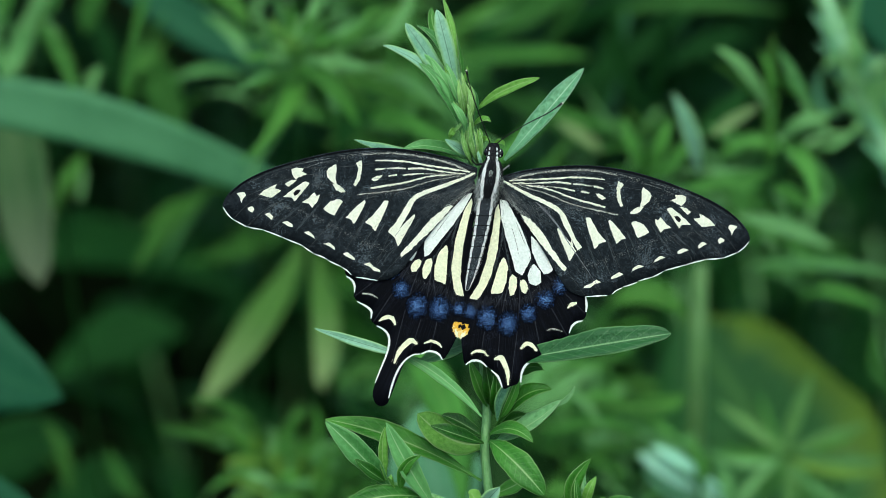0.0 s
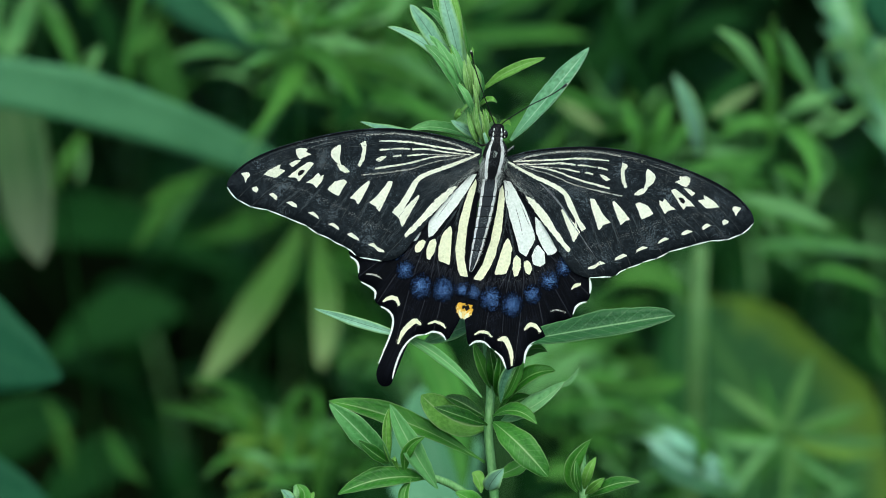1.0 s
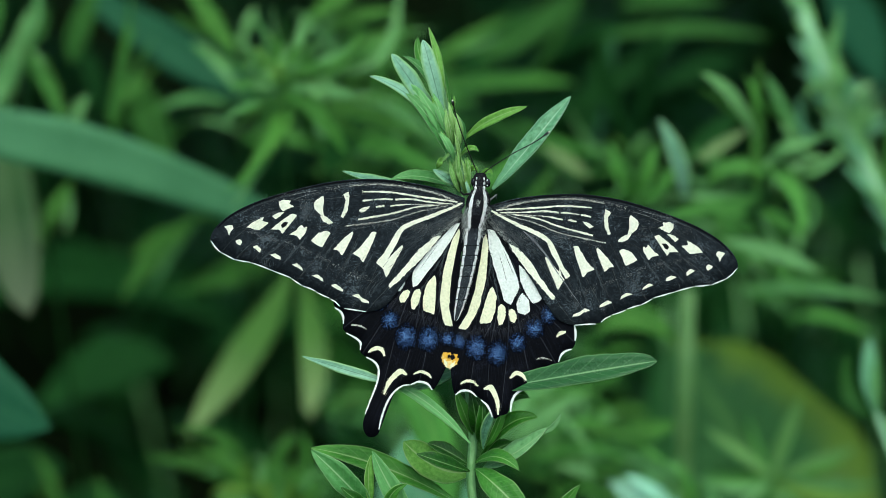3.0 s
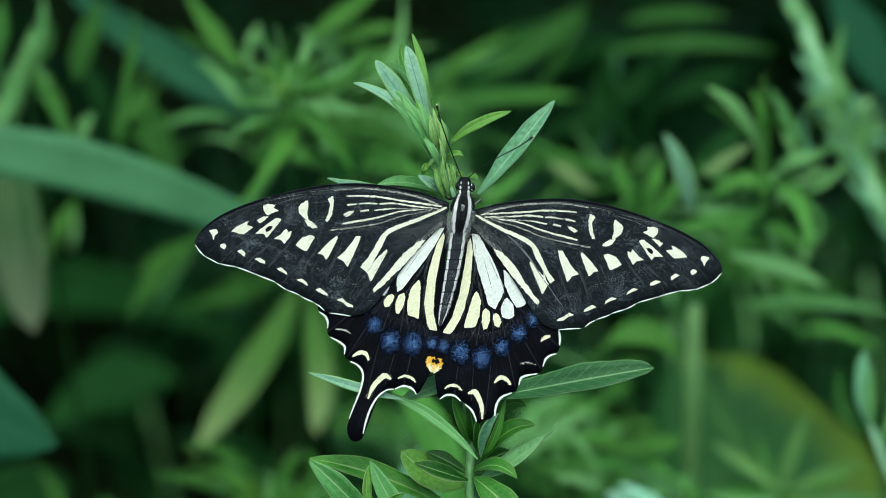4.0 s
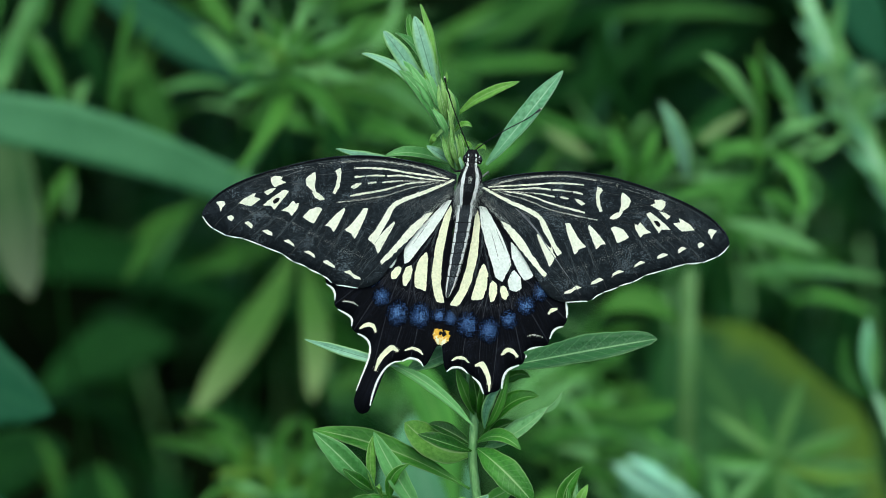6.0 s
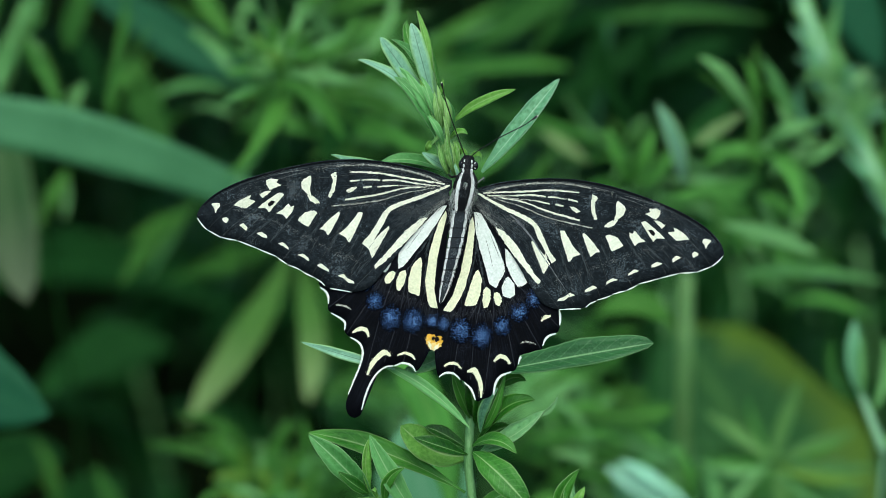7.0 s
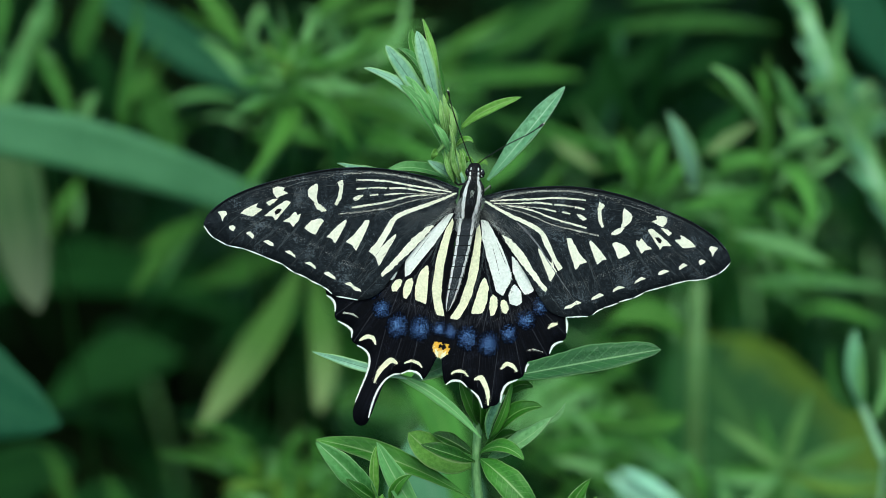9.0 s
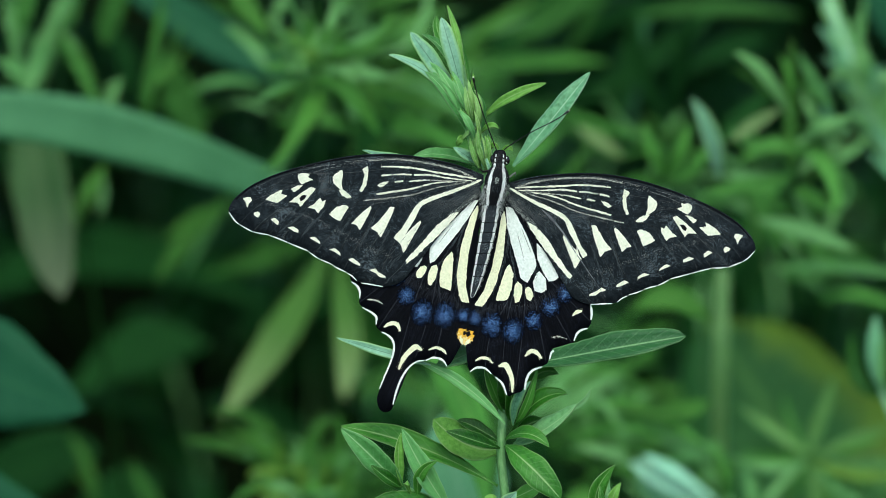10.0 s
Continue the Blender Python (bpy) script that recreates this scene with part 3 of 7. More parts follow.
sleaf((0.0075, -0.0031, 0.5651), (0.0031, -0.0022, 0.5677), (-0.0002, -0.0017, 0.5689), 2.4, DEEP, twist=10, fold=0.55)
sleaf((0.0069, -0.003, 0.5566), (-0.007, -0.0015, 0.5637), (-0.0211, -0.002, 0.5682), 4.1, FRESH, twist=12, fold=0.55, full=0.6)
sleaf((0.0085, -0.0067, 0.5553), (0.0123, -0.0052, 0.5564), (0.0144, -0.003, 0.5568), 2.6, FRESH, twist=10)
sleaf((0.0074, -0.012, 0.5552), (0.0082, -0.0133, 0.5577), (0.0101, -0.0135, 0.56), 3.0, SILVER, twist=25, fold=0.55)
sleaf((0.0062, -0.0085, 0.5531), (0.0055, -0.0077, 0.5555), (0.0045, -0.0074, 0.5563), 2.4, LIME, twist=25, fold=0.55)
# the long bract that hangs behind the tail stays with the lower stem
leaf(host, (0.0069, -0.0092, 0.5717), (-0.0009, -0.0058, 0.5783), (-0.0096, -0.0042, 0.5825), 1.9 * MM, SAGE, twist=-5, fold=0.4, origin=FOOT, rows=26)
leaf(host, (-0.0062, -0.0056, 0.5817), (-0.0144, -0.0057, 0.5843), (-0.0228, -0.0057, 0.5872), 1.75 * MM, SILVER, twist=-12, fold=0.35, origin=FOOT, rows=26)
# side shoot below
twig = tube("twig", smooth_line([(0.0079, -0.0079, 0.549), (0.0006, -0.008, 0.5546), (-0.0065, -0.0091, 0.5575), (-0.0101, -0.0095, 0.5594)], 4), [0.0008 - 0.0003 * i / 12 for i in range(13)], STEM, shoot, origin=PIVOT)
sleaf((-0.0095, -0.0098, 0.5584), (-0.0152, -0.0114, 0.5659), (-0.0208, -0.0104, 0.5713), 4.1, SAGE, twist=-8, fold=0.55, full=0.5)
sleaf((-0.0103, -0.0104, 0.5598), (-0.0129, -0.0126, 0.5626), (-0.0156, -0.0127, 0.5651), 2.2, DEEP, twist=10)
sleaf((-0.0101, -0.0103, 0.56), (-0.0108, -0.0104, 0.5655), (-0.0102, -0.0089, 0.5696), 1.8, LIME, twist=35, fold=0.5)
sleaf((-0.0016, -0.0101, 0.5546), (-0.0062, -0.0104, 0.5627), (-0.0101, -0.0087, 0.5704), 3.6, SAGE, twist=-5, fold=0.55, full=0.52)
sleaf((-0.0073, -0.0102, 0.5575), (-0.007, -0.0115, 0.5626), (-0.0039, -0.0116, 0.5653), 2.0, FRESH, twist=30)
sleaf((-0.0039, -0.0095, 0.5563), (-0.0115, -0.0123, 0.5575), (-0.0193, -0.0141, 0.5553), 3.8, FRESH, twist=10, fold=0.55)
sleaf((-0.0085, -0.0109, 0.5584), (-0.0094, -0.012, 0.5612), (-0.009, -0.0131, 0.5612), 0.9, LIME)
sleaf((-0.0064, -0.0113, 0.5571), (-0.0076, -0.0135, 0.5542), (-0.0069, -0.0156, 0.5513), 2.0, FRESH, twist=30)
sleaf((0.0077, -0.0081, 0.5485), (0.0046, -0.0109, 0.5525), (0.0016, -0.0113, 0.5544), 3.0, FRESH, twist=20)

# a second, lower shoot beside it
near_foot = Vector((0.06, -0.10, -0.02))
near_plant = plant("goldenrod", near_foot, "short goldenrod tip with small folded green leaves, standing on soil")
tube("stem", smooth_line([near_foot, (0.05, -0.09, 0.25), (0.034, -0.06, 0.45), (0.0255, -0.0076, 0.5499), (0.0253, -0.0068, 0.5551)], 5), [0.0013 - 0.0006 * i / 20 for i in range(21)], STEM, near_plant, origin=near_foot)
for b, m, tp, w, mt, tw in (
        ((0.0241, -0.0076, 0.5527), (0.023, -0.0089, 0.558), (0.0264, -0.0081, 0.5631), 3.0, FRESH, 30),
        ((0.0253, -0.0093, 0.554), (0.0258, -0.0111, 0.5579), (0.0273, -0.0101, 0.5606), 1.8, LIME, 10),
        ((0.0248, -0.0104, 0.5539), (0.0239, -0.0123, 0.5575), (0.0237, -0.0112, 0.5604), 1.6, FRESH, 40),
        ((0.0257, -0.0098, 0.5526), (0.0303, -0.0118, 0.556), (0.035, -0.0125, 0.5568), 2.4, FRESH, -10),
        ((0.0255, -0.0096, 0.5531), (0.027, -0.0119, 0.5557), (0.0288, -0.0113, 0.5571), 1.6, LIME, 30)):
    leaf(near_plant, b, m, tp, w * MM, mt, twist=tw, fold=0.35, origin=near_foot)
corner_foot = Vector((-0.05, -0.10, -0.02))
corner = plant("goldenrod", corner_foot, "low goldenrod tip with light green leaves, standing on soil")
tube("stem", smooth_line([corner_foot, (-0.045, -0.09, 0.25), (-0.035, -0.06, 0.45), (-0.0268, -0.0095, 0.5447), (-0.0269, -0.0094, 0.548)], 5), [0.0012 - 0.0006 * i / 20 for i in range(21)], STEM, corner, origin=corner_foot)
for b, m, tp, w, mt, tw in (
        ((-0.0268, -0.0088, 0.5494), (-0.0275, -0.009, 0.5519), (-0.029, -0.0084, 0.5534), 2.0, SILVER, 30),
        ((-0.0265, -0.0098, 0.5498), (-0.0247, -0.0098, 0.5526), (-0.0262, -0.009, 0.5547), 2.2, FRESH, 10),
        ((-0.0263, -0.0099, 0.5493), (-0.0242, -0.0102, 0.5516), (-0.0231, -0.0095, 0.5535), 1.6, LIME, -20)):
    leaf(corner, b, m, tp, w * MM, mt, twist=tw, fold=0.35, origin=corner_foot)

# ---------------------------------------------------------------- the swallowtail
# its own space: millimetres across, towards the head and up from its back; the origin is in the thorax
butterfly = new("butterfly")
butterfly.empty_display_size = 0.01
butterfly.matrix_basis = Matrix.Translation((0.0082, 0.0041, 0.6112)) @ Matrix((RIGHT, UP, -AHEAD)).transposed().to_4x4()
tagged(butterfly, "black and cream swallowtail butterfly resting on goldenrod, one tail missing", "butterfly")

LEFT_WAY = Vector((math.sin(radians(12)), math.cos(radians(12)), 0))
RIGHT_WAY = -LEFT_WAY
HINGE = Vector((-0.0054, -0.0263, 0.0004))    # all four wings turn about the line of the abdomen
RNG = random.Random(3)


PALES = (IVORY, CREAM, WHITE, DUSTY)


class Wing:
    """A wing sheet and the marks on it. place() sets the pattern, drawn for one side, on its own side."""

    def __init__(self, name, label, place, hinge, height, dark):
        self.name, self.label, self.place, self.hinge, self.height, self.dark = name, label, place, hinge, height, dark
        self.ob = None

    def at(self, q, proud=0.0):
        x, y = self.place(q[0], q[1])
        z = self.height + 0.0006 * (x * x + y * y) + 0.10 * math.sin(0.55 * math.atan2(y, abs(x) + 0.1) * 20) * min(1, math.hypot(x, y) / 25) + proud
        return Vector((x * MM, y * MM, z * MM)) - self.hinge

    def sheet(self, root, outline, rings=9):
        edge = [Vector((*p, 0)) for p in outline]
        edge = smooth_line(edge, 6)
        n = len(edge)
        verts, faces = [], []
        for layer in (0.0, -0.08):
            for i in range(rings + 1):
                for p in edge:
                    r = (i + 0.02) / (rings + 0.02)
                    q = Vector((*root, 0)).lerp(p, r)
                    verts.append(self.at(q, layer))
        half = n * (rings + 1)
        for lay in (0, half):
            for i in range(rings):
                for j in range(n - 1):
                    a = lay + i * n + j
                    faces.append((a, a + 1, a + n + 1, a + n))
        for j in range(n - 1):
            a = rings * n + j
            faces.append((a, a + 1, half + a + 1, half + a))
        uvs = [(j / n, i / rings) for _ in range(2) for i in range(rings + 1) for j in range(n)]
        self.ob = mesh_object(self.name, verts, faces, self.dark, butterfly, self.label, uvs=uvs)
        self.ob.location = self.hinge
        return self.ob

    def spot(self, outline, material, name="wing_spot", proud=0.05, rough=0.06, steps=9):
        p = [Vector((*q, 0)) for q in outline]
        ring = smooth_line([p[-1]] + p + [p[0]], steps)[steps:-steps]
        # keep the corners half sharp
        straight = [p[i].lerp(p[(i + 1) % len(p)], s / steps) for i in range(len(p)) for s in range(steps)]
        ring = [a.lerp(b, 0.75) for a, b in zip(ring, straight)]
        pts = []
        for q in ring:
            pts.append(self.at(q + Vector((RNG.uniform(-1, 1), RNG.uniform(-1, 1), 0)) * rough, proud))
        faces = [tuple(range(len(pts)))]
        which = [0]
        if material in PALES:
            self.feather(ring + [ring[0]], pts, faces, which, proud)
        return mesh_object(name, pts, faces, [material, self.dark], self.ob, smooth=False, face_mats=which)

    def feather(self, line, verts, faces, which, proud, thick=3.6):
        """Single scales loosen the edge of a mark: pale ones outside it, dark ones in it."""
        for a, b in zip(line, line[1:]):
            way = b - a
            want = way.length * thick
            for _ in range(int(want) + (RNG.random() < want % 1)):
                dark = RNG.random() < 0.5
                q = a + way * RNG.random() + Vector((RNG.gauss(0, 1), RNG.gauss(0, 1), 0)) * 0.055
                turn, size = RNG.uniform(0, 3.14), RNG.uniform(0.03, 0.075)
                u = Vector((math.cos(turn), math.sin(turn), 0)) * size
                v = Vector((-u.y, u.x, 0)) * 0.6
                k = len(verts)
                for d in (u, v, -u, -v):
                    verts.append(self.at(q + d, proud + (0.02 if dark else 0.01)))
                faces.append((k, k + 1, k + 2, k + 3))
                which.append(1 if dark else 0)

    def hairs(self, line, wide, count, material, long=1.0, thin=0.035, root=None):
        """Short hairs along a band, lying along it or away from root."""
        p = smooth_line([Vector((*q, 0)) for q in line], 8)
        verts, faces = [], []
        for _ in range(count):
            f = RNG.random() * (len(p) - 1)
            i = min(int(f), len(p) - 2)
            q = p[i].lerp(p[i + 1], f - i) + Vector((RNG.gauss(0, 0.4), RNG.gauss(0, 0.4), 0)) * wide
            way = (q - Vector((*root, 0))) if root else (p[i + 1] - p[i])
            way = (way.normalized() + Vector((RNG.gauss(0, 0.12), RNG.gauss(0, 0.12), 0))).normalized()
            side = Vector((-way.y, way.x, 0)) * thin * RNG.uniform(0.6, 1.3)
            size = long * RNG.uniform(0.4, 1.2)
            k = len(verts)
            verts += [self.at(q - side, 0.045), self.at(q + side, 0.045), self.at(q + way * size, 0.06)]
            faces.append((k, k + 1, k + 2))
        return tagged(mesh_object("scale_hair", verts, faces, material, self.ob, smooth=False), kind="stuff")

    def streak(self, line, widths, material, name="wing_streak", proud=0.05, rough=0.07, steps=12):
        p = smooth_line([Vector((*q, 0)) for q in line], steps)
        n = len(p)
        verts, faces = [], []
        for i, q in enumerate(p):
            way = p[min(i + 1, n - 1)] - p[max(i - 1, 0)]
            side = Vector((-way.y, way.x, 0)).normalized()
            f = i / (n - 1) * (len(widths) - 1)
            k = min(int(f), len(widths) - 2)
            w = widths[k] + (widths[k + 1] - widths[k]) * (f - k)
            for s in (-0.5, 0.5):
                verts.append(self.at(q + side * (s * w + RNG.uniform(-1, 1) * rough), proud))
        faces = [(2 * i, 2 * i + 1, 2 * i + 3, 2 * i + 2) for i in range(n - 1)]
        which = [0] * len(faces)
        if material in PALES and name != "fringe":
            middle = max(widths) * 0.45
            for s in (-middle, middle):
                edge = []
                for i, q in enumerate(p):
                    way = p[min(i + 1, n - 1)] - p[max(i - 1, 0)]
                    edge.append(q + Vector((-way.y, way.x, 0)).normalized() * s)
                self.feather(edge, verts, faces, which, proud, 5.0)
        return mesh_object(name, verts, faces, [material, self.dark], self.ob, smooth=False, face_mats=which)

    def blue(self, x, y, rx, ry, lean=0.0):
        verts, uvs = [self.at((x, y), 0.04)], [(0, 0)]
        ring = 20
        c, s = math.cos(radians(lean)), math.sin(radians(lean))
        for k in (0.5, 1.0):
            for j in range(ring):
                a = 2 * math.pi * j / ring
                u, v = math.cos(a) * k, math.sin(a) * k
                verts.append(self.at((x + u * rx * c - v * ry * s, y + u * rx * s + v * ry * c), 0.04))
                uvs.append((u, v))
        faces = [(0, 1 + j, 1 + (j + 1) % ring) for j in range(ring)]
        faces += [(1 + j, 1 + ring + j, 1 + ring + (j + 1) % ring, 1 + (j + 1) % ring) for j in range(ring)]
        return mesh_object("blue_spot", verts, faces, BLUE, self.ob, uvs=uvs)

    def dust(self, line, wide, count, material, size=0.11):
        """Loose pale scales strewn along a band."""
        p = smooth_line([Vector((*q, 0)) for q in line], 8)
        verts, faces = [], []
        for _ in range(count):
            f = RNG.random() * (len(p) - 1)
            i = min(int(f), len(p) - 2)
            q = p[i].lerp(p[i + 1], f - i) + Vector((RNG.gauss(0, 0.4), RNG.gauss(0, 0.4), 0)) * wide
            a, s = RNG.uniform(0, 3.14), size * RNG.uniform(0.5, 1.2)
            u = Vector((math.cos(a), math.sin(a), 0)) * s
            v = Vector((-u.y, u.x, 0)) * 0.6
            k = len(verts)
            for d in (u, v, -u, -v):
                verts.append(self.at(q + d, 0.045))
            faces.append((k, k + 1, k + 2, k + 3))
        ob = mesh_object("scale_dust", verts, faces, material, self.ob, smooth=False)
        return tagged(ob, kind="stuff")


def fore_pattern(w):
    w.sheet((-2.1, 1.4), [(-2.1, 2.4), (-6.6, 4.1), (-12.6, 5.4), (-18.6, 6), (-24.6, 5.7), (-30.6, 4.6), (-36.6, 3), (-40.6, 1.5), (-43.6, -0.1), (-46, -2.1), (-47, -3.8), (-46.9, -4.9), (-45.6, -6.4), (-42.9, -8), (-40.1, -8.5), (-36.6, -9.9), (-32.9, -11.4), (-31.1, -12.8), (-28.6, -13.8), (-26.1, -15.1), (-24.4, -16.5), (-21.8, -17.3), (-19.4, -17.5), (-16.4, -16.5), (-13.7, -13.1), (-10.5, -8.2), (-6.3, -3.7), (-2.1, 1)])
    # margin fringe, cut by the vein ends
    for line in ([(-47, -4.6), (-46.2, -5.8), (-45.3, -6.7)], [(-45.1, -6.8), (-43.8, -7.5), (-42.9, -8)], [(-42.7, -8), (-41.4, -8.3), (-40, -8.5)], [(-39.8, -8.6), (-38.2, -9.2), (-36.7, -9.8)], [(-36.5, -9.9), (-34.8, -10.6), (-33, -11.3)], [(-32.8, -11.5), (-32, -12.1), (-31.1, -12.7)], [(-30.9, -12.8), (-29.8, -13.2), (-28.7, -13.7)], [(-28.5, -13.9), (-27.4, -14.5), (-26.2, -15)], [(-26, -15.2), (-25.2, -15.7), (-24.4, -16.5)], [(-23.6, -16.9), (-22.1, -17.1), (-19.8, -17.5)]):
        w.streak(line, (0.12, 0.25, 0.12), WHITE, "fringe", rough=0.03)
    for shape in ([(-44.6, -2.13), (-43.9, -1.93), (-43.2, -1.93), (-43.0, -2.53), (-43.5, -3.03), (-43.8, -3.73), (-44.1, -2.83)], [(-42.7, -4.7), (-41.9, -4.4), (-41.5, -4.9), (-41.9, -5.5), (-42.5, -5.1)], [(-39.7, -5.8), (-38.9, -5.5), (-38.2, -6.2), (-38.4, -6.8), (-39, -6.3)],
                  [(-36.6, -7.2), (-35.7, -7), (-34.8, -7.6), (-34.8, -8.1), (-35.5, -7.9)], [(-32.8, -9), (-31.9, -8.8), (-31, -9.6), (-30.9, -10.1), (-31.7, -9.6)], [(-29.3, -11), (-28.3, -10.8), (-27.4, -11.5), (-27.3, -12.1), (-28.2, -11.5)],
                  [(-25.9, -12.8), (-25.1, -12.5), (-23.9, -13.4), (-23.8, -13.9), (-24.8, -13.5)], [(-22.2, -14.6), (-21.2, -14.3), (-20.5, -15), (-19.4, -15.6), (-19.3, -16), (-20.4, -15.8), (-21.1, -15.1)]):
        w.spot(shape, IVORY, "margin_spot", rough=0.03)
    for shape in ([(-40.6, -2.33), (-39.8, -1.53), (-38.6, -0.93), (-37.6, -0.53), (-37.9, -1.23), (-36.7, -1.53), (-37.5, -2.13), (-38.4, -2.83), (-39.6, -2.63)], [(-34.9, 2.17), (-34.1, 2.47), (-32.9, 2.27), (-33.1, 1.77), (-32.3, 1.27), (-33.3, 0.87), (-34.3, 0.47), (-34.9, 1.37)],
                  [(-36.1, -0.4), (-35.1, 0.2), (-34, 0.3), (-34.8, -0.4), (-35.6, -1)], [(-36.4, -2.7), (-34.6, -1.3), (-32.6, 0), (-31.8, -0.3), (-32.8, -1.6), (-34.4, -3.5), (-34.9, -2.8)],
                  [(-33.1, -3.63), (-32.1, -3.03), (-31.4, -2.33), (-30.9, -1.93), (-30.6, -2.53), (-30.0, -2.33), (-30.3, -3.33), (-31.3, -4.63), (-31.9, -3.93)], [(-29.3, -4.8), (-28.1, -3.5), (-26.6, -3.1), (-25.9, -3.5), (-26.6, -4.6), (-27.4, -6), (-28.6, -5.4)],
                  [(-25.4, -6.4), (-23.6, -4.5), (-22.1, -3.3), (-21.9, -3.7), (-22.8, -5.6), (-23.9, -7.5), (-24.6, -6.6)], [(-22, -7.2), (-20.6, -6), (-18.6, -3.4), (-17.8, -3.5), (-18.6, -5.6), (-20.2, -8.8), (-20.9, -7.8)]):
        w.spot(shape, IVORY)
    w.spot([(-34.6, -2), (-34, -1.4), (-33.3, -1.5), (-33.8, -2.2), (-34.4, -2.5)], VEIN, "dark_dot", proud=0.09)
    # cell arcs
    w.spot([(-28.8, 1.7), (-28.3, 2.4), (-27.1, 3.1), (-27, 2), (-27.2, 0.7), (-27, -0.6), (-27.8, -0.1), (-28.6, 0.7)], IVORY, "cell_arc")
    w.spot([(-27.7, -0.4), (-26.6, -0.6), (-26, -1.1), (-25.4, -1.8), (-26.2, -1.9), (-27.2, -1.4)], IVORY, "cell_arc")
    w.spot([(-23.6, 3.2), (-22.6, 3.7), (-22.5, 2.2), (-22.9, 0.4), (-23.6, -0.8), (-24, -0.6), (-23.5, 0.7), (-23.2, 2.2)], IVORY, "cell_arc", rough=0.09)
    # cell stripes
    w.streak([(-20.2, 3.7), (-17.6, 3.7), (-14.6, 3.5), (-10.6, 2.8), (-6.6, 2.2), (-3.4, 1.7)], (0.18, 0.32, 0.29, 0.32, 0.22), IVORY, rough=0.07)
    w.streak([(-20.2, 2.1), (-18.4, 2.3)], (0.22, 0.36, 0.22), IVORY, rough=0.08)
    w.streak([(-18.1, 2.3), (-16.1, 2.4), (-14.8, 2.3)], (0.14, 0.29, 0.22), IVORY, rough=0.08)
    w.streak([(-14.4, 2.3), (-11.6, 2.3), (-8.6, 1.8), (-4.1, 1.3)], (0.29, 0.32, 0.22, 0.14), IVORY, rough=0.07)
    w.spot([(-20.9, 0.4), (-19.8, 1), (-18.9, 1.1), (-19.4, 0.5), (-20.3, 0)], IVORY)
    w.streak([(-17.8, 1), (-16.3, 1.2)], (0.22, 0.32, 0.22), IVORY)
    w.streak([(-15.3, 1.1), (-13.6, 1.3), (-11.6, 1.4)], (0.18, 0.29, 0.14), IVORY)
    w.streak([(-11.6, 1.4), (-8.6, 1.3), (-5.1, 1.2)], (0.11, 0.18, 0.11), DUSTY)
    w.streak([(-21, -1.2), (-18.6, -0.8), (-16.6, -0.5)], (0.32, 0.36, 0.32), IVORY, rough=0.07)
    w.streak([(-16.6, -0.5), (-14.1, 0), (-10.6, 0.9), (-6.6, 1.2)], (0.32, 0.29, 0.25, 0.18), IVORY, rough=0.07)
    w.streak([(-23.4, -2.3), (-18.6, -1.8), (-14.6, -1.2), (-10.6, 0), (-5.4, 1)], (0.22, 0.22, 0.18, 0.14), DUSTY)
    w.streak([(-4, 2), (-7.6, 3.4), (-12.6, 4.5), (-17.6, 5), (-22.6, 4.7)], (0.36, 0.32, 0.22, 0.07), DUSTY)
    # long streaks from the root to the hind edge
    w.streak([(-2.5, 1.5), (-5.1, 0.4), (-7.6, -0.6), (-10.6, -1.6), (-12.8, -2.6), (-13.9, -3.6)], (0.35, 0.52, 0.66, 0.75, 0.8), IVORY, rough=0.09)
    w.spot([(-17.9, -8.8), (-16.6, -7.3), (-15.3, -5.2), (-14.2, -3.4), (-13.2, -3.4), (-14.2, -5.4), (-15.8, -8.2), (-14.4, -6.8), (-13.3, -5.8), (-13.1, -6.1), (-14.1, -8), (-16.1, -11.5), (-16.8, -9.8)], IVORY, steps=8)
    w.spot([(-15.8, -12.8), (-15.4, -13.4), (-13.6, -11.8), (-10.6, -9), (-7.6, -5.8), (-6.4, -4.2), (-7.8, -4.6), (-10.1, -6.4), (-12.6, -9.3), (-14.6, -11.6)], IVORY, rough=0.13)
    w.dust([(-8.1, -4.6), (-5.4, -3), (-3.6, -1.3)], 0.5, 220, FURPALE, 0.07)
    # dusted areas
    w.dust([(-43.6, -2.3), (-39.6, -3.3), (-35.6, -4.4), (-32.1, -6.3), (-26.6, -8.3), (-21.6, -10.6), (-16.6, -12.3)], 1.5, 200, VEINPALE, 0.06)
    w.dust([(-35.6, -4.4), (-32.1, -6.3), (-26.6, -8.3), (-21.6, -10.6), (-17.6, -11.8)], 0.8, 60, DUST, 0.06)
    w.dust([(-39.6, 0), (-34.6, 3.2), (-29.6, 3.5), (-26.6, 3.8), (-22.6, 4.2)], 0.7, 140, DUST, 0.06)
    w.dust([(-12.1, -2.3), (-8.6, -2.8), (-5.1, -1.8), (-3.1, -0.3)], 1.5, 700, DUST, 0.06)
    w.dust([(-22.6, -3), (-18.6, -2.3), (-13.6, -1.8)], 0.5, 120, DUST, 0.07)
    w.dust([(-26.6, 4.1), (-22.6, 4.8), (-16.6, 5.2), (-10.6, 4.3), (-5.1, 2.5)], 0.35, 150, DUSTY, 0.06)
    for line in ([(-33.6, 3.1), (-30.6, 3.7), (-28.1, 4.1)], [(-32.6, 2.4), (-30.1, 3.2), (-27.6, 3.7)], [(-26.6, 4.5), (-22.6, 4.9), (-17.6, 5.2), (-12.6, 4.5)]):
        w.streak(line, (0.03, 0.07, 0.03), DUST, "vein", proud=0.04, rough=0.04)
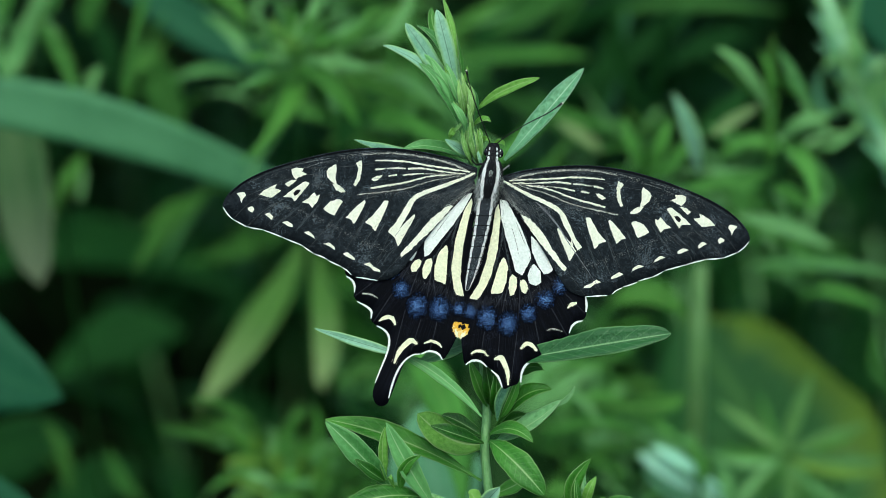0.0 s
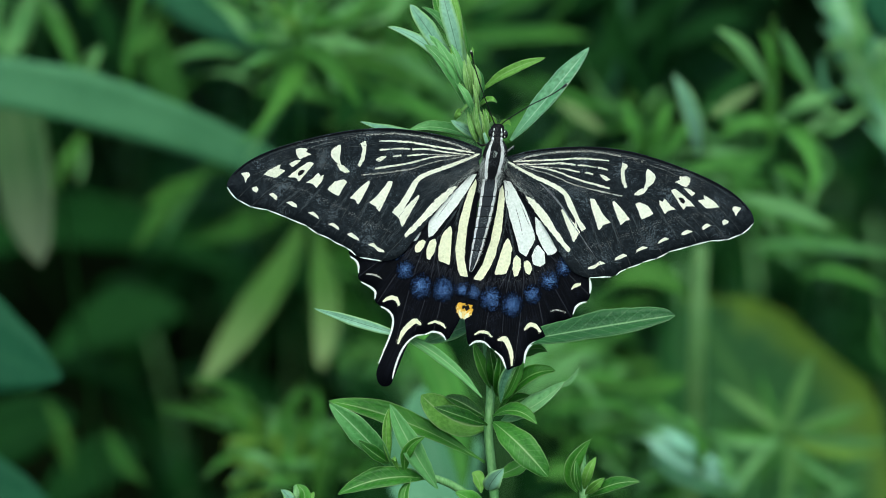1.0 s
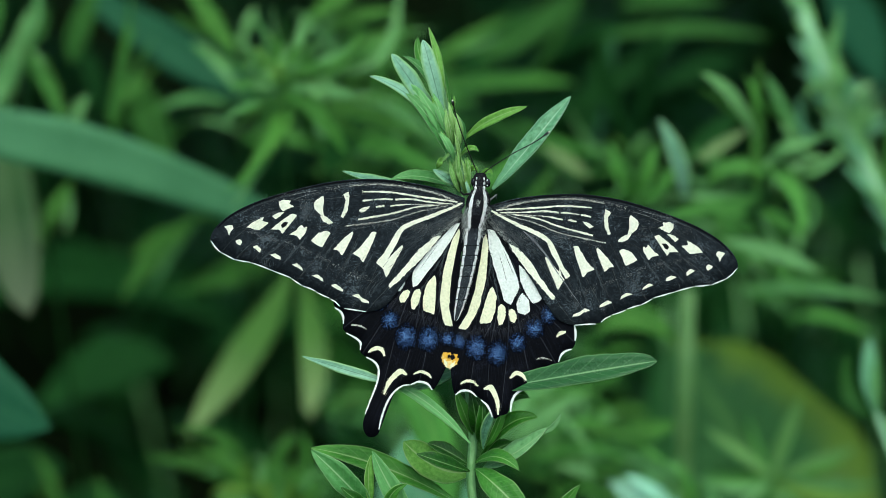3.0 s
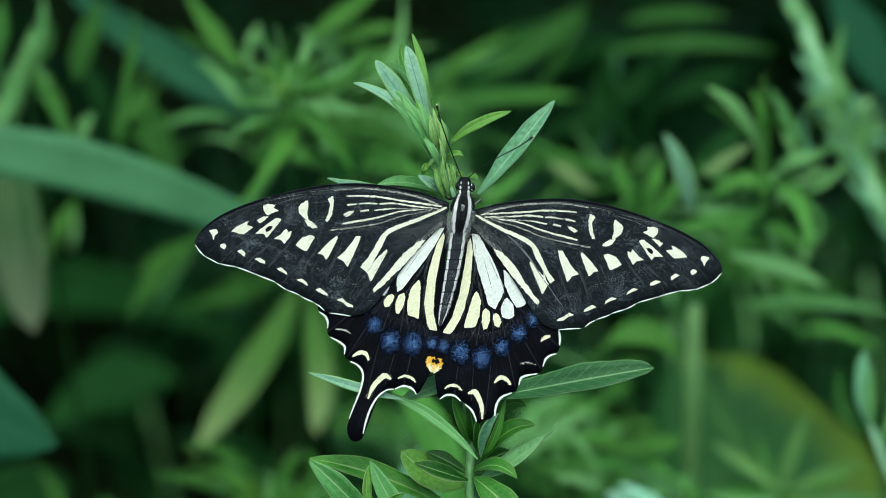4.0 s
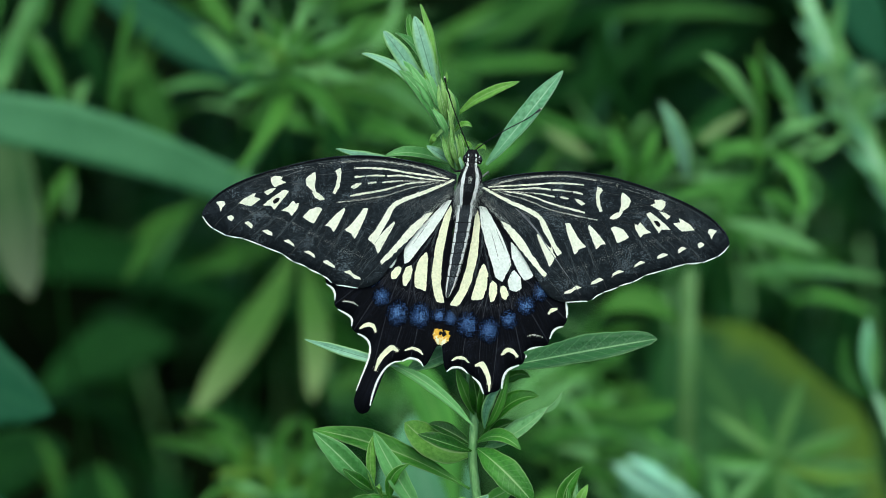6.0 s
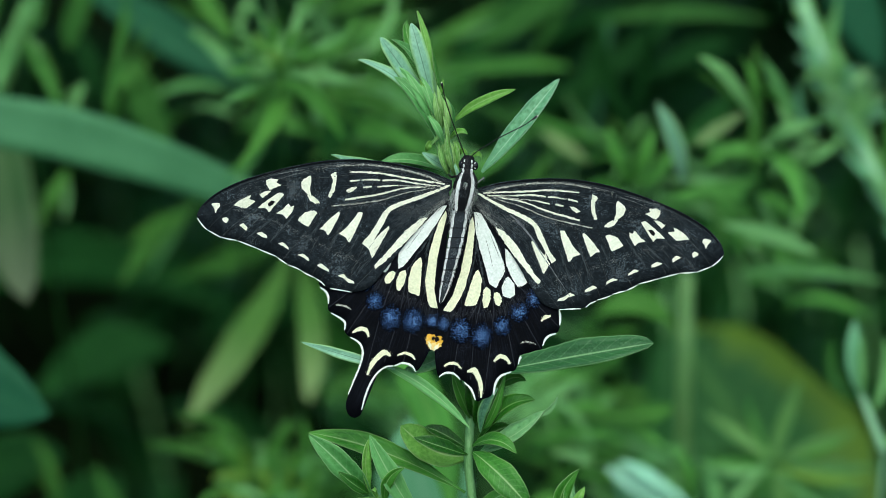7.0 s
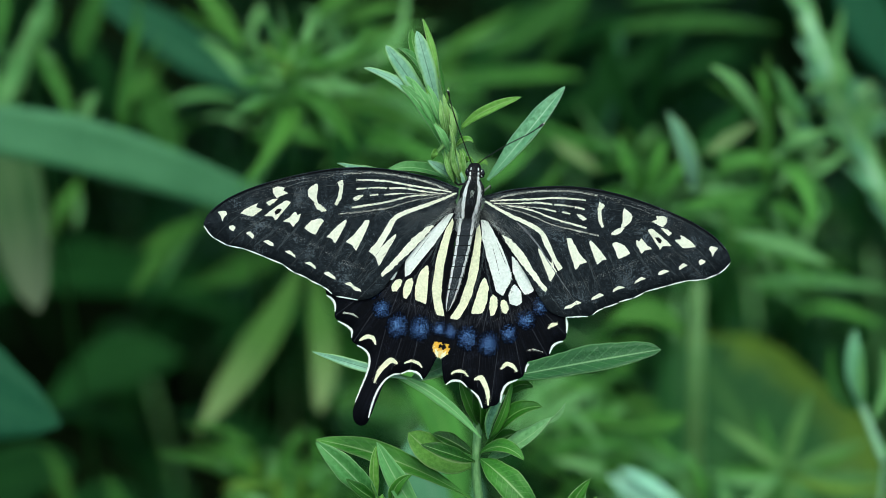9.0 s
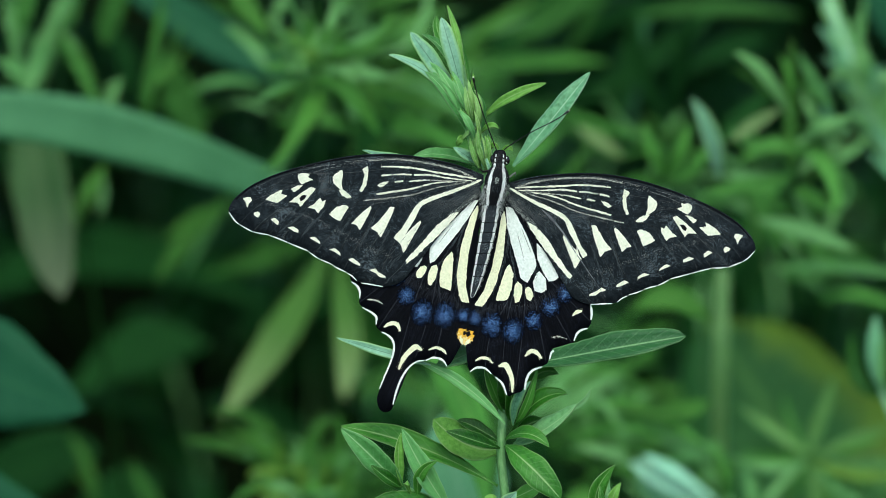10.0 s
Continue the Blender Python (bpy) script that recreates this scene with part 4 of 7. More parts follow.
    # smooth black front edge
    w.streak([(-3, 2.5), (-6.6, 3.8), (-12.6, 5.1), (-18.6, 5.7), (-24.6, 5.4), (-30.6, 4.3), (-36.6, 2.7), (-40.6, 1.2), (-43.6, -0.4), (-45.8, -2.3)], (0.2, 0.35, 0.35, 0.3, 0.3, 0.3, 0.2), COSTA, "costa", proud=0.03, rough=0.0)
    w.streak([(-20, 5.45), (-26.6, 4.75), (-32.6, 3.35), (-38.6, 1.6), (-42.6, -0.3)], (0.03, 0.06, 0.07, 0.05), VEINPALE, "costa", proud=0.05, rough=0.02)
    # grey hairs between the streaks and over the root
    w.hairs([(-3, 2.2), (-7.6, 3.5), (-13.6, 4.4), (-19.6, 4.6)], 0.45, 150, HAIRGREY, 1.3, root=(0, 0))
    w.hairs([(-3, 1.4), (-9, 2.0), (-15, 1.7), (-20, 0.6)], 0.9, 90, HAIRGREY, 1.2, root=(0, 0.5))
    w.hairs([(-3, 1), (-9, 0.6), (-15, -0.6), (-21, -1.9)], 0.5, 130, HAIRGREY, 1.3, root=(0, 1))
    w.hairs([(-2.2, 0.2), (-5, -1.4), (-8, -3.2), (-11.5, -5.0)], 1.6, 300, HAIRGREY, 1.4, root=(0, 2.5))
    w.hairs([(-2.2, 0.0), (-5, -2.6), (-8, -5.2)], 0.8, 60, DUST, 1.2, root=(0, 2.5))
    w.hairs([(-12, -6), (-15, -10), (-19, -14)], 0.7, 60, HAIRGREY, 1.6, root=(-4, 2))
    for start, end in (((-18.2, -6.8), (-21.5, -13)), ((-21.2, -5.2), (-24, -10.5)), ((-25.2, -5), (-29, -10.6)), ((-29.6, -3.6), (-33.6, -8.0)), ((-33.2, -4.2), (-37.4, -7.4))):
        w.hairs([start, end], 0.22, 50, HAIRGREY, 1.5)
    # loose pale scales in rows across the cells, thinner towards the tip
    for x, y in ((-19.4, -11.9), (-21.6, -11.1), (-24.8, -9.4), (-27.6, -7.9), (-30.4, -6.4), (-33.2, -5.3), (-36.2, -4.4), (-39.2, -3.4)):
        w.dust([(x - 1.0, y + 0.4), (x, y + 0.1), (x + 1.1, y - 0.6)], 0.55, 36, DUST, 0.07)
    w.dust([(-37.6, 1.6), (-35.6, 0.6), (-33.6, 2.9), (-30.6, 2.2), (-29.6, -1)], 1.5, 190, DUST, 0.07)
    # veins
    for line in ([(-25.4, -1.8), (-29.6, -2.8), (-36.6, -7.8), (-37.4, -9.6)], [(-24.1, -2.3), (-27.6, -6.8), (-31.1, -10.8), (-32.1, -12)], [(-22.6, -2.6), (-25.4, -7.3), (-28.1, -12.8)], [(-20.1, -2.3), (-22.6, -7.3), (-26.8, -14.6)], [(-16.6, -1.6), (-19.4, -6.8), (-25.4, -15.6)],
                 [(-27.6, -0.3), (-33.6, -1.3), (-42.6, -7.8)], [(-26.6, -0.8), (-32.6, 1.2), (-43.6, -2.8)], [(-2.6, 1.6), (-12.6, -2), (-16.6, -7.3), (-21.1, -17.1)], [(-2.4, 1.8), (-12.6, 3.9), (-24.6, 2.7), (-36.6, 2.2)]):
        w.streak(line, (0.16, 0.14, 0.10), VEIN, "vein", proud=0.03, rough=0.0)
        w.streak(line, (0.02, 0.05, 0.07, 0.03), VEINPALE, "vein", proud=0.045, rough=0.02)
    for line in ([(-42.9, -8), (-39.6, -5), (-34.6, -2.3)], [(-40, -8.5), (-36.6, -5), (-32.1, -1.3)], [(-45.3, -6.7), (-42.6, -4), (-38.6, -1.3), (-33.6, 1)], [(-22.6, -17.1), (-17.6, -10.8), (-14.1, -6.3)], [(-19.8, -17.4), (-14.6, -11.8), (-9.6, -5.8)]):
        w.streak(line, (0.05, 0.06, 0.02), VEINPALE, "vein", proud=0.045, rough=0.02)


def hind_pattern(w, tailed):
    edge = [(0.6, -2.3), (0, -5.8), (-0.7, -10.8), (-1.8, -15.8), (-3.4, -19.8), (-4.6, -21.8), (-5, -23.8), (-5, -27.8), (-4.4, -32.1), (-2.8, -31.6), (-1.4, -31.9), (-0.3, -32.8)]
    if tailed:
        edge += [(0.45, -33.26), (1.44, -34.18), (2.08, -36.79), (2.06, -39.46), (1.78, -41.5), (1.72, -42.98), (2.53, -43.83), (3.61, -43.71), (4.57, -42.59), (4.93, -41.12), (4.95, -38.44), (5.05, -34.73), (5.44, -32.42), (6.58, -31.36), (8.29, -30.95)]
    else:
        edge += [(0.6, -33.4), (1.7, -34.6), (2.5, -36.6), (3.7, -36.2), (5, -35.7), (5.6, -34), (6.4, -32.2), (7.9, -31.4), (9.1, -31.2)]
    edge += [(9.6, -30.4), (10, -29), (11, -28.3), (13.2, -28), (13.9, -27.5), (14.3, -26.3), (15, -25.1), (16.5, -24.5), (17.1, -23.6), (17.2, -22.1), (16.9, -20.3), (18.4, -17.8), (19.4, -14.8), (17.4, -9.8), (11.9, -5), (5.9, -1.6), (2.4, -0.8)]
    w.sheet((1.8, -1.6), edge)
    for line in ([(-4.2, -32.4), (-3.1, -31.7), (-1.6, -31.8), (-0.4, -32.8)], [(9.8, -30.1), (10.2, -28.9), (11.2, -28.4), (13.1, -28.1)], [(14.1, -26.8), (14.6, -25.6), (15.4, -24.9), (16.5, -24.6)], [(17, -20.3), (17.2, -21.8), (17.1, -23.1)]):
        w.streak(line, (0.15, 0.4, 0.38, 0.18), WHITE, "fringe", rough=0.03)
    if tailed:
        w.streak([(8.42, -30.9), (6.87, -31.15), (5.61, -32.26), (5.05, -34.73), (5.04, -37.94), (5.01, -40.4)], (0.22, 0.38, 0.35, 0.28, 0.16), WHITE, "fringe", rough=0.03)
        w.streak([(1.87, -42.07), (2.15, -40.03), (2.25, -37.39), (1.81, -35.07), (0.87, -33.53), (-0.23, -32.88)], (0.18, 0.34, 0.34, 0.28, 0.2), WHITE, "fringe", rough=0.03)
    else:
        w.streak([(0.3, -33.3), (1.5, -34.5), (2.3, -36.4)], (0.18, 0.42, 0.22), WHITE, "fringe", rough=0.03)
        w.streak([(5.5, -35.5), (5.8, -33.6), (6.7, -32.2), (8.6, -31.4)], (0.26, 0.42, 0.4, 0.22), WHITE, "fringe", rough=0.03)
    w.streak([(-3.3, -30.5), (-2.4, -30), (-1.1, -30.1), (-0.2, -30.9)], (0.2, 0.5, 0.5, 0.2), CREAM, "lunule")
    w.streak([(0.8, -31.4), (2, -31.2), (2.7, -32.3), (3.2, -33.8), (3.3, -36)], (0.3, 1.0, 0.9, 0.75, 0.3), CREAM, "lunule")
    w.streak([(5.5, -29.6), (6.5, -28.7), (7.6, -29), (8.4, -30)], (0.3, 0.75, 0.7, 0.3), CREAM, "lunule")
    w.streak([(10.1, -26.3), (11.3, -26.1), (12.9, -26.5)], (0.1, 0.35, 0.1), DUSTY, "lunule")
    w.streak([(13.8, -22.4), (14.6, -21.7), (15.5, -21.5)], (0.2, 0.75, 0.4), CREAM, "lunule")
    # cream cells
    w.spot([(1.6, -4), (2, -6.3), (1.5, -11.8), (0.2, -17), (-1.4, -20), (-2.2, -20.9), (-3.5, -20.6), (-1.8, -17.8), (-0.5, -13.8), (0.5, -8.8), (1.1, -4.8)], CREAM, "wing_cell")
    w.spot([(2.6, -13.3), (3.3, -15), (3, -17.8), (2.2, -19.7), (0.3, -19.8), (0.4, -19), (1.4, -15.8), (2.1, -13.8)], CREAM, "wing_cell")
    w.spot([(4.1, -16.4), (4.8, -17), (4.9, -18.6), (4.3, -20), (3.7, -20.2), (3.4, -18.8), (3.6, -17)], CREAM, "wing_cell")
    w.spot([(6, -17.3), (6.6, -17.8), (6.9, -19), (6.4, -19.8), (5.7, -19.5), (5.4, -18.3), (5.5, -17.5)], CREAM, "wing_cell")
    w.spot([(7.9, -14.5), (9, -15.8), (9.2, -17.8), (8.2, -18.4), (7.1, -18), (6.8, -16.6), (7.4, -15)], WHITE, "wing_cell")
    w.spot([(1.8, -3.2), (2.7, -3.8), (3.7, -6.3), (4.9, -9.3), (6, -12.6), (6.3, -14), (5.9, -15.4), (5.3, -16.5), (4.6, -15.8), (3.8, -12.8), (2.9, -9.8), (2.2, -6.8)] if tailed else
           [(1.8, -3.2), (3.1, -3.5), (4.4, -5.8), (5.9, -8.8), (7.2, -12.3), (7.4, -13.6), (6.5, -15.3), (5.8, -16.6), (4.6, -15.8), (3.8, -12.8), (2.9, -9.8), (2.2, -6.8)], WHITE, "wing_cell")
    w.spot([(7.4, -9.6), (8.6, -10.8), (10.2, -13.3), (11.3, -15.6), (10.6, -16.2), (9.6, -16.3), (8.6, -14.8), (7.5, -12.3)], WHITE, "wing_cell")
    w.streak([(4.6, -6.8), (5.6, -9.3), (6.4, -11.3)], (0.02, 0.10, 0.02), FURDARK, "vein", proud=0.08, rough=0.02)
    w.streak([(3.9, -7.8), (4.6, -10.3), (5.2, -12.8)], (0.02, 0.08, 0.02), FURDARK, "vein", proud=0.08, rough=0.02)
    # blue and orange
    w.blue(*(-3.4, -23), 1.4, 1.6, 30)
    w.blue(*(-0.4, -24.1), 2.1, 2.5)
    w.blue(*(3.3, -25.1), 2.1, 2.5, -15)
    w.blue(*(6.9, -23.3), 1.7, 1.9)
    w.blue(*(9.9, -20.8), 2.0, 1.9)
    w.blue(*(12.4, -18.4), 1.5, 2.0)
    w.spot([(-5.4, -25.6), (-4.6, -25.2), (-3.7, -25.4), (-3.6, -26.5), (-4.4, -27.4), (-5.2, -27.9), (-5.7, -26.8)], ORANGE, "orange_spot", rough=0.2)
    w.spot([(-5, -27), (-4.2, -26.6), (-4.5, -27.4), (-5.2, -27.9)], CREAM, "pale_spot", proud=0.08)
    w.spot([(-5.5, -25.3), (-5.1, -25.2), (-5.1, -25.8), (-5.4, -25.9)], VEIN, "dark_dot", proud=0.10, rough=0.15)
    if not tailed:
        w.spot([(-5.2, -25.5), (-4.4, -25.3), (-4.1, -25.9), (-4.8, -26.3)], VEIN, "dark_dot", proud=0.10)
    for line in ([(3.9, -15.8), (2.2, -23.8), (1.4, -32.8)], [(5.4, -16.8), (5.2, -23.8), (3.9, -34.8)], [(6.9, -17.8), (7.9, -23.8), (9.2, -30.4)], [(8.4, -17.8), (11.2, -22.8), (13.8, -27.3)], [(2.4, -19.8), (-0.6, -25.8), (-1.6, -31.8)], [(9.4, -15.8), (13.4, -19.8), (16.9, -23.3)]):
        w.streak(line, (0.2, 0.16, 0.10), VEINGREY, "vein", proud=0.03, rough=0.0)
    w.dust([(-3.6, -21.8), (0.4, -20.8), (5.4, -20.6), (9.4, -18.3)], 0.8, 120, DUST, 0.05)
    w.hairs([(-3.0, -21.6), (0.4, -20.6), (5.4, -20.8), (9.4, -18.8), (13, -16)], 1.0, 240, VEINGREY, 1.8, root=(2, -2))
    w.hairs([(2.4, -5), (2.2, -10), (1.2, -14), (-0.4, -18.5)], 0.25, 90, HAIRGREY, 1.4, root=(1, 6))
    w.hairs([(2.2, -8), (3.1, -12.5), (3.7, -16)], 0.2, 50, HAIRGREY, 1.2, root=(1, 4))
    w.hairs([(6.2, -9), (7.2, -13), (7.0, -16)], 0.3, 50, HAIRGREY, 1.0, root=(1, 4))


def same_side(x, y):
    return x, y


def fore_other(x, y):
    return -0.17 - 0.9924 * x + 0.1434 * y, -1.11 + 0.1076 * x + 0.978 * y


def hind_other(x, y):
    return -0.08 - 0.9658 * x + 0.3783 * y, 0.23 + 0.3639 * x + 0.9321 * y


def creased(w):
    """The fold along one forewing, with the bare grey membrane beside it."""
    fore_pattern(w)
    w.streak([(-9.75, -2.12), (-11.61, -3.14), (-13.1, -4.41), (-14.81, -6.47), (-16.8, -9.11), (-18.26, -10.79)], (0.10, 0.30, 0.42, 0.5, 0.3, 0.08), WINGDARK, "crease", proud=0.085, rough=0.02)
    w.streak([(-8.67, -1.62), (-10.23, -2.68), (-11.85, -4.14), (-13.5, -5.79), (-15.47, -8.24), (-18.36, -11.5), (-22.22, -15.88)], (0.10, 0.38, 0.34, 0.26, 0.14, 0.08, 0.05), CREASE, "crease", proud=0.095, rough=0.04)


wings = []
for name, words, place, hinge, height, dark, draw, way, which in (
        ("hindwing", "black hindwing with cream cells, blue spots and a long tail", hind_other, HINGE, 0.0, WINGBLACK, lambda w: hind_pattern(w, True), LEFT_WAY, 1),
        ("hindwing", "black hindwing with cream cells and blue spots, its tail broken off", same_side, HINGE, 0.0, WINGBLACK, lambda w: hind_pattern(w, False), RIGHT_WAY, 2),
        ("forewing", "charcoal forewing with cream streaks and spots", same_side, HINGE, 0.5, WINGDARK, fore_pattern, LEFT_WAY, 1),
        ("forewing", "charcoal forewing with cream streaks and spots", fore_other, HINGE, 0.5, WINGDARK, creased, RIGHT_WAY, 2)):
    wing = Wing(name, words, place, hinge, height, dark)
    draw(wing)
    wings.append((wing.ob, hinge, way, which, 0.0 if name == "hindwing" else 0.055 if which == 1 else -0.07))


def body_loft(name, rings, stripes, mats, label="", joints=(), joint=0):
    """A body part lofted through rings (x, y, height, half width, half height), striped lengthwise: (up to so many degrees from the back, material)."""
    sides = 40
    verts, faces, which = [], [], []
    for x, y, z, rx, rz in rings:
        for j in range(sides):
            a = 2 * math.pi * j / sides
            k = 1 + 0.03 * math.sin(j * 5.1 + y * 3.0)
            verts.append(Vector((x + math.sin(a) * rx * k, y, z + math.cos(a) * rz * k)) * MM)
    for i in range(len(rings) - 1):
        for j in range(sides):
            a, b = i * sides + j, i * sides + (j + 1) % sides
            faces.append((a, b, b + sides, a + sides))
            deg = abs(((j + 0.5) / sides * 360 + 180) % 360 - 180)
            which.append(joint if i in joints and deg < 62 else next(m for limit, m in stripes if deg < limit))
    for i in (0, len(rings) - 1):
        faces.append(tuple(i * sides + j for j in range(sides)))
        which.append(0)
    return mesh_object(name, verts, faces, mats, butterfly, label, face_mats=which)


abdomen_rings = []
for i in range(79):
    t = i / 78
    c, _ = bend((*(-0.6, -3), 0), (*(-1.8, -10.3), 0), (*(-4, -19.4), 0), t)
    r = (1.68 * (1 - t) ** 0.45 * (0.9 + 0.35 * t) + 0.05) * (1 + 0.035 * math.cos(t * 8 * 2 * math.pi))
    abdomen_rings.append((c.x, c.y, 0.9, r, r))
body_loft("abdomen", abdomen_rings, ((33, 0), (62, 1), (181, 2)), [FURGREY, FURWHITE, FURDARK], "dark grey abdomen with a pale line along each side", joints=(17, 26, 35, 44, 53, 62), joint=2)
thorax_rings = []
for i in range(17):
    t = i / 16
    c, _ = bend((*(0.5, 3.9), 0), (*(0.1, 0.4), 0), (*(-0.7, -4), 0), t)
    r = 2.2 * math.sin(math.pi * (0.12 + 0.80 * t)) ** 0.6
    thorax_rings.append((c.x, c.y, 0.9, r, r * 1.05))
body_loft("thorax", thorax_rings, ((25, 0), (46, 1), (181, 2)), [FURDARK, FURWHITE, FURDARK], "furry thorax, black along the back and pale beside it")
head_rings = []
for i in range(11):
    t = i / 10
    c, _ = bend((*(0.7, 6.8), 0), (*(0.6, 5.4), 0), (*(0.4, 3.4), 0), t)
    r = 1.25 * math.sin(math.pi * (0.10 + 0.78 * t)) ** 0.5
    head_rings.append((c.x, c.y, 1.0, r, r))
head = body_loft("head", head_rings, ((181, 0),), [FURDARK])


def ball(name, centre, radii, material, parent, u=14, v=9):
    verts, faces = [], []
    for i in range(v + 1):
        th = math.pi * i / v
        for j in range(u):
            a = 2 * math.pi * j / u
            verts.append(Vector((centre[0] + radii[0] * math.sin(th) * math.cos(a), centre[1] + radii[1] * math.sin(th) * math.sin(a), centre[2] + radii[2] * math.cos(th))) * MM)
    for i in range(v):
        for j in range(u):
            a, b = i * u + j, i * u + (j + 1) % u
            faces.append((a, b, b + u, a + u))
    return mesh_object(name, verts, faces, material, parent)


ball("eye", (*(-0.4, 5.2), 0.9), (0.62, 0.85, 0.75), EYEMAT, head)
ball("eye", (*(1.9, 5), 0.9), (0.62, 0.85, 0.75), EYEMAT, head)
# white dots between the eyes, a white rim inside each eye
for x, y, z, wide, long in ((0.32, 6.45, 1.65, 0.17, 0.25), (1.10, 6.40, 1.65, 0.17, 0.25), (0.10, 5.75, 1.95, 0.20, 0.32), (1.30, 5.70, 1.95, 0.20, 0.32),
                            (-0.06, 4.95, 2.02, 0.21, 0.36), (1.36, 4.90, 2.02, 0.21, 0.36), (-0.18, 4.10, 1.95, 0.25, 0.46), (1.32, 4.05, 1.95, 0.25, 0.46)):
    ball("white_dot", (x, y, z), (wide, long, 0.16), FURWHITE, head, 9, 5)
for x, way in ((-0.62, 1), (2.12, -1)):
    tube("eye_rim", [Vector((x + way * 0.30 * math.cos(radians(d)), 5.0 + 0.62 * math.sin(radians(d)), 1.52)) * MM for d in range(-70, 71, 20)], [0.00009] * 8, FURWHITE, head, sides=6)


def feeler(points):
    pts = smooth_line([Vector((*p[:2], p[2])) * MM for p in points], 7)
    n = len(pts)
    radii = [0.0001 if i < n * 0.86 else 0.0001 + 0.00014 * math.sin(math.pi * min(1, (i - n * 0.86) / (n * 0.16))) for i in range(n)]
    ob = tube("antenna", pts, radii, HORN, butterfly, sides=7)
    tube("pale_tip", [pts[-1] + (pts[-1] - pts[-2]) * k for k in (-0.3, 0.2, 0.6)], [0.00010, 0.00014, 0.00006], IVORY, ob, sides=7)


feeler([(*(0.2, 6.6), 1.2), (*(-0.6, 8.6), 3.0), (*(-2.3, 13), 5.5), (*(-3.5, 16.7), 7.5), (*(-4.1, 19.2), 8.5)])
feeler([(*(1.1, 6.5), 1.2), (*(2.6, 7.7), 2.6), (*(6.4, 10), 4.5), (*(10.2, 11.9), 6.0), (*(12.7, 13.6), 6.5)])
for joints in ([(1.4, 1.6, -0.4), (2.4, 2.0, -0.6), (3.5, 2.9, -1.0), (3.6, 2.4, -6.0)],
               [(*(-1, 3.2), -0.2), (*(-2.2, 3), -1.2), (*(-3, 3.8), -4.5), (*(-3, 5.2), -8.5)],
               [(*(-1.4, -0.8), -0.6), (*(-2.8, -1.8), -2.5), (*(-2.8, -2.3), -6.0), (*(-2.4, -2.8), -9.5)],
               [(*(1.4, -0.8), -0.6), (*(2.4, -2.3), -2.5), (*(0.4, -2.8), -6.0), (*(-2, -3), -9.5)]):
    tube("leg", [Vector(p) * MM for p in joints], [0.00022, 0.0002, 0.00014, 0.0001], DUST if joints[0][1] == 1.6 else HORN, butterfly, sides=6)


def fur():
    """Short hairs on the thorax and along the abdomen, lying backward."""
    for name, material, count, lo, hi, y0, y1, length in (("fur", FURWHITE, 300, 25, 46, 3.8, -3.0, 1.0), ("fur", FURPALE, 520, 46, 98, 1.0, -4.8, 1.7), ("fur", FURWHITE, 120, 50, 85, -0.4, -4.6, 1.9), ("fur", FURDARK, 300, 52, 100, 3.8, -4.0, 1.2), ("fur", FURDARK, 300, 0, 27, 3.5, -3.6, 0.8), ("fur", FURPALE, 70, 0, 9, 2.1, 0.9, 0.5), ("fur", FURGREY, 90, 0, 18, 2.2, -0.6, 0.7),
                                                          ("fur", FURWHITE, 420, 35, 62, -4.0, -17.5, 0.6), ("fur", FURGREY, 300, 0, 30, -3.6, -16.5, 0.5)):
        rings = thorax_rings if y0 > 0 else abdomen_rings
        verts, faces = [], []
        for _ in range(count):
            y = RNG.uniform(y1, y0)
            ring = min(rings, key=lambda r: abs(r[1] - y))
            a = radians(RNG.uniform(lo, hi)) * RNG.choice((-1, 1))
            out = Vector((math.sin(a), 0, math.cos(a)))
            root = Vector((ring[0] + out.x * ring[3], y, ring[2] + out.z * ring[4]))
            way = (out * RNG.uniform(0.25, 0.7) + Vector((RNG.uniform(-0.3, 0.2), -1, RNG.uniform(-0.2, 0.2)))).normalized()
            side = way.cross(out).normalized() * 0.026
            tip = root + way * length * RNG.uniform(0.5, 1.2)
            k = len(verts)
            verts += [(root + side) * MM, (root - side) * MM, tip * MM]
            faces.append((k, k + 1, k + 2))
        tagged(mesh_object(name, verts, faces, material, butterfly, smooth=False), kind="stuff")


fur()


# ---------------------------------------------------------------- the herbs behind


def herb(foot, top, label, stem=1.2, material=None, lean=(0, 0, 0), name="wild_herb", group=""):
    """An upright weed: a stem from its foot on the soil to the top. Leaves are added to it."""
    foot, top = Vector(foot) + Vector((0, 0.40, 0)), Vector(top)
    e = plant(name, foot, label, "plant", group)
    mid = (foot + top) * 0.5 + Vector(lean)
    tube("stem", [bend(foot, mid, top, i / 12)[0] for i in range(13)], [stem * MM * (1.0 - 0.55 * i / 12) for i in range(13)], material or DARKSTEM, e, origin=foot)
    return e


KIN = random.Random(404)


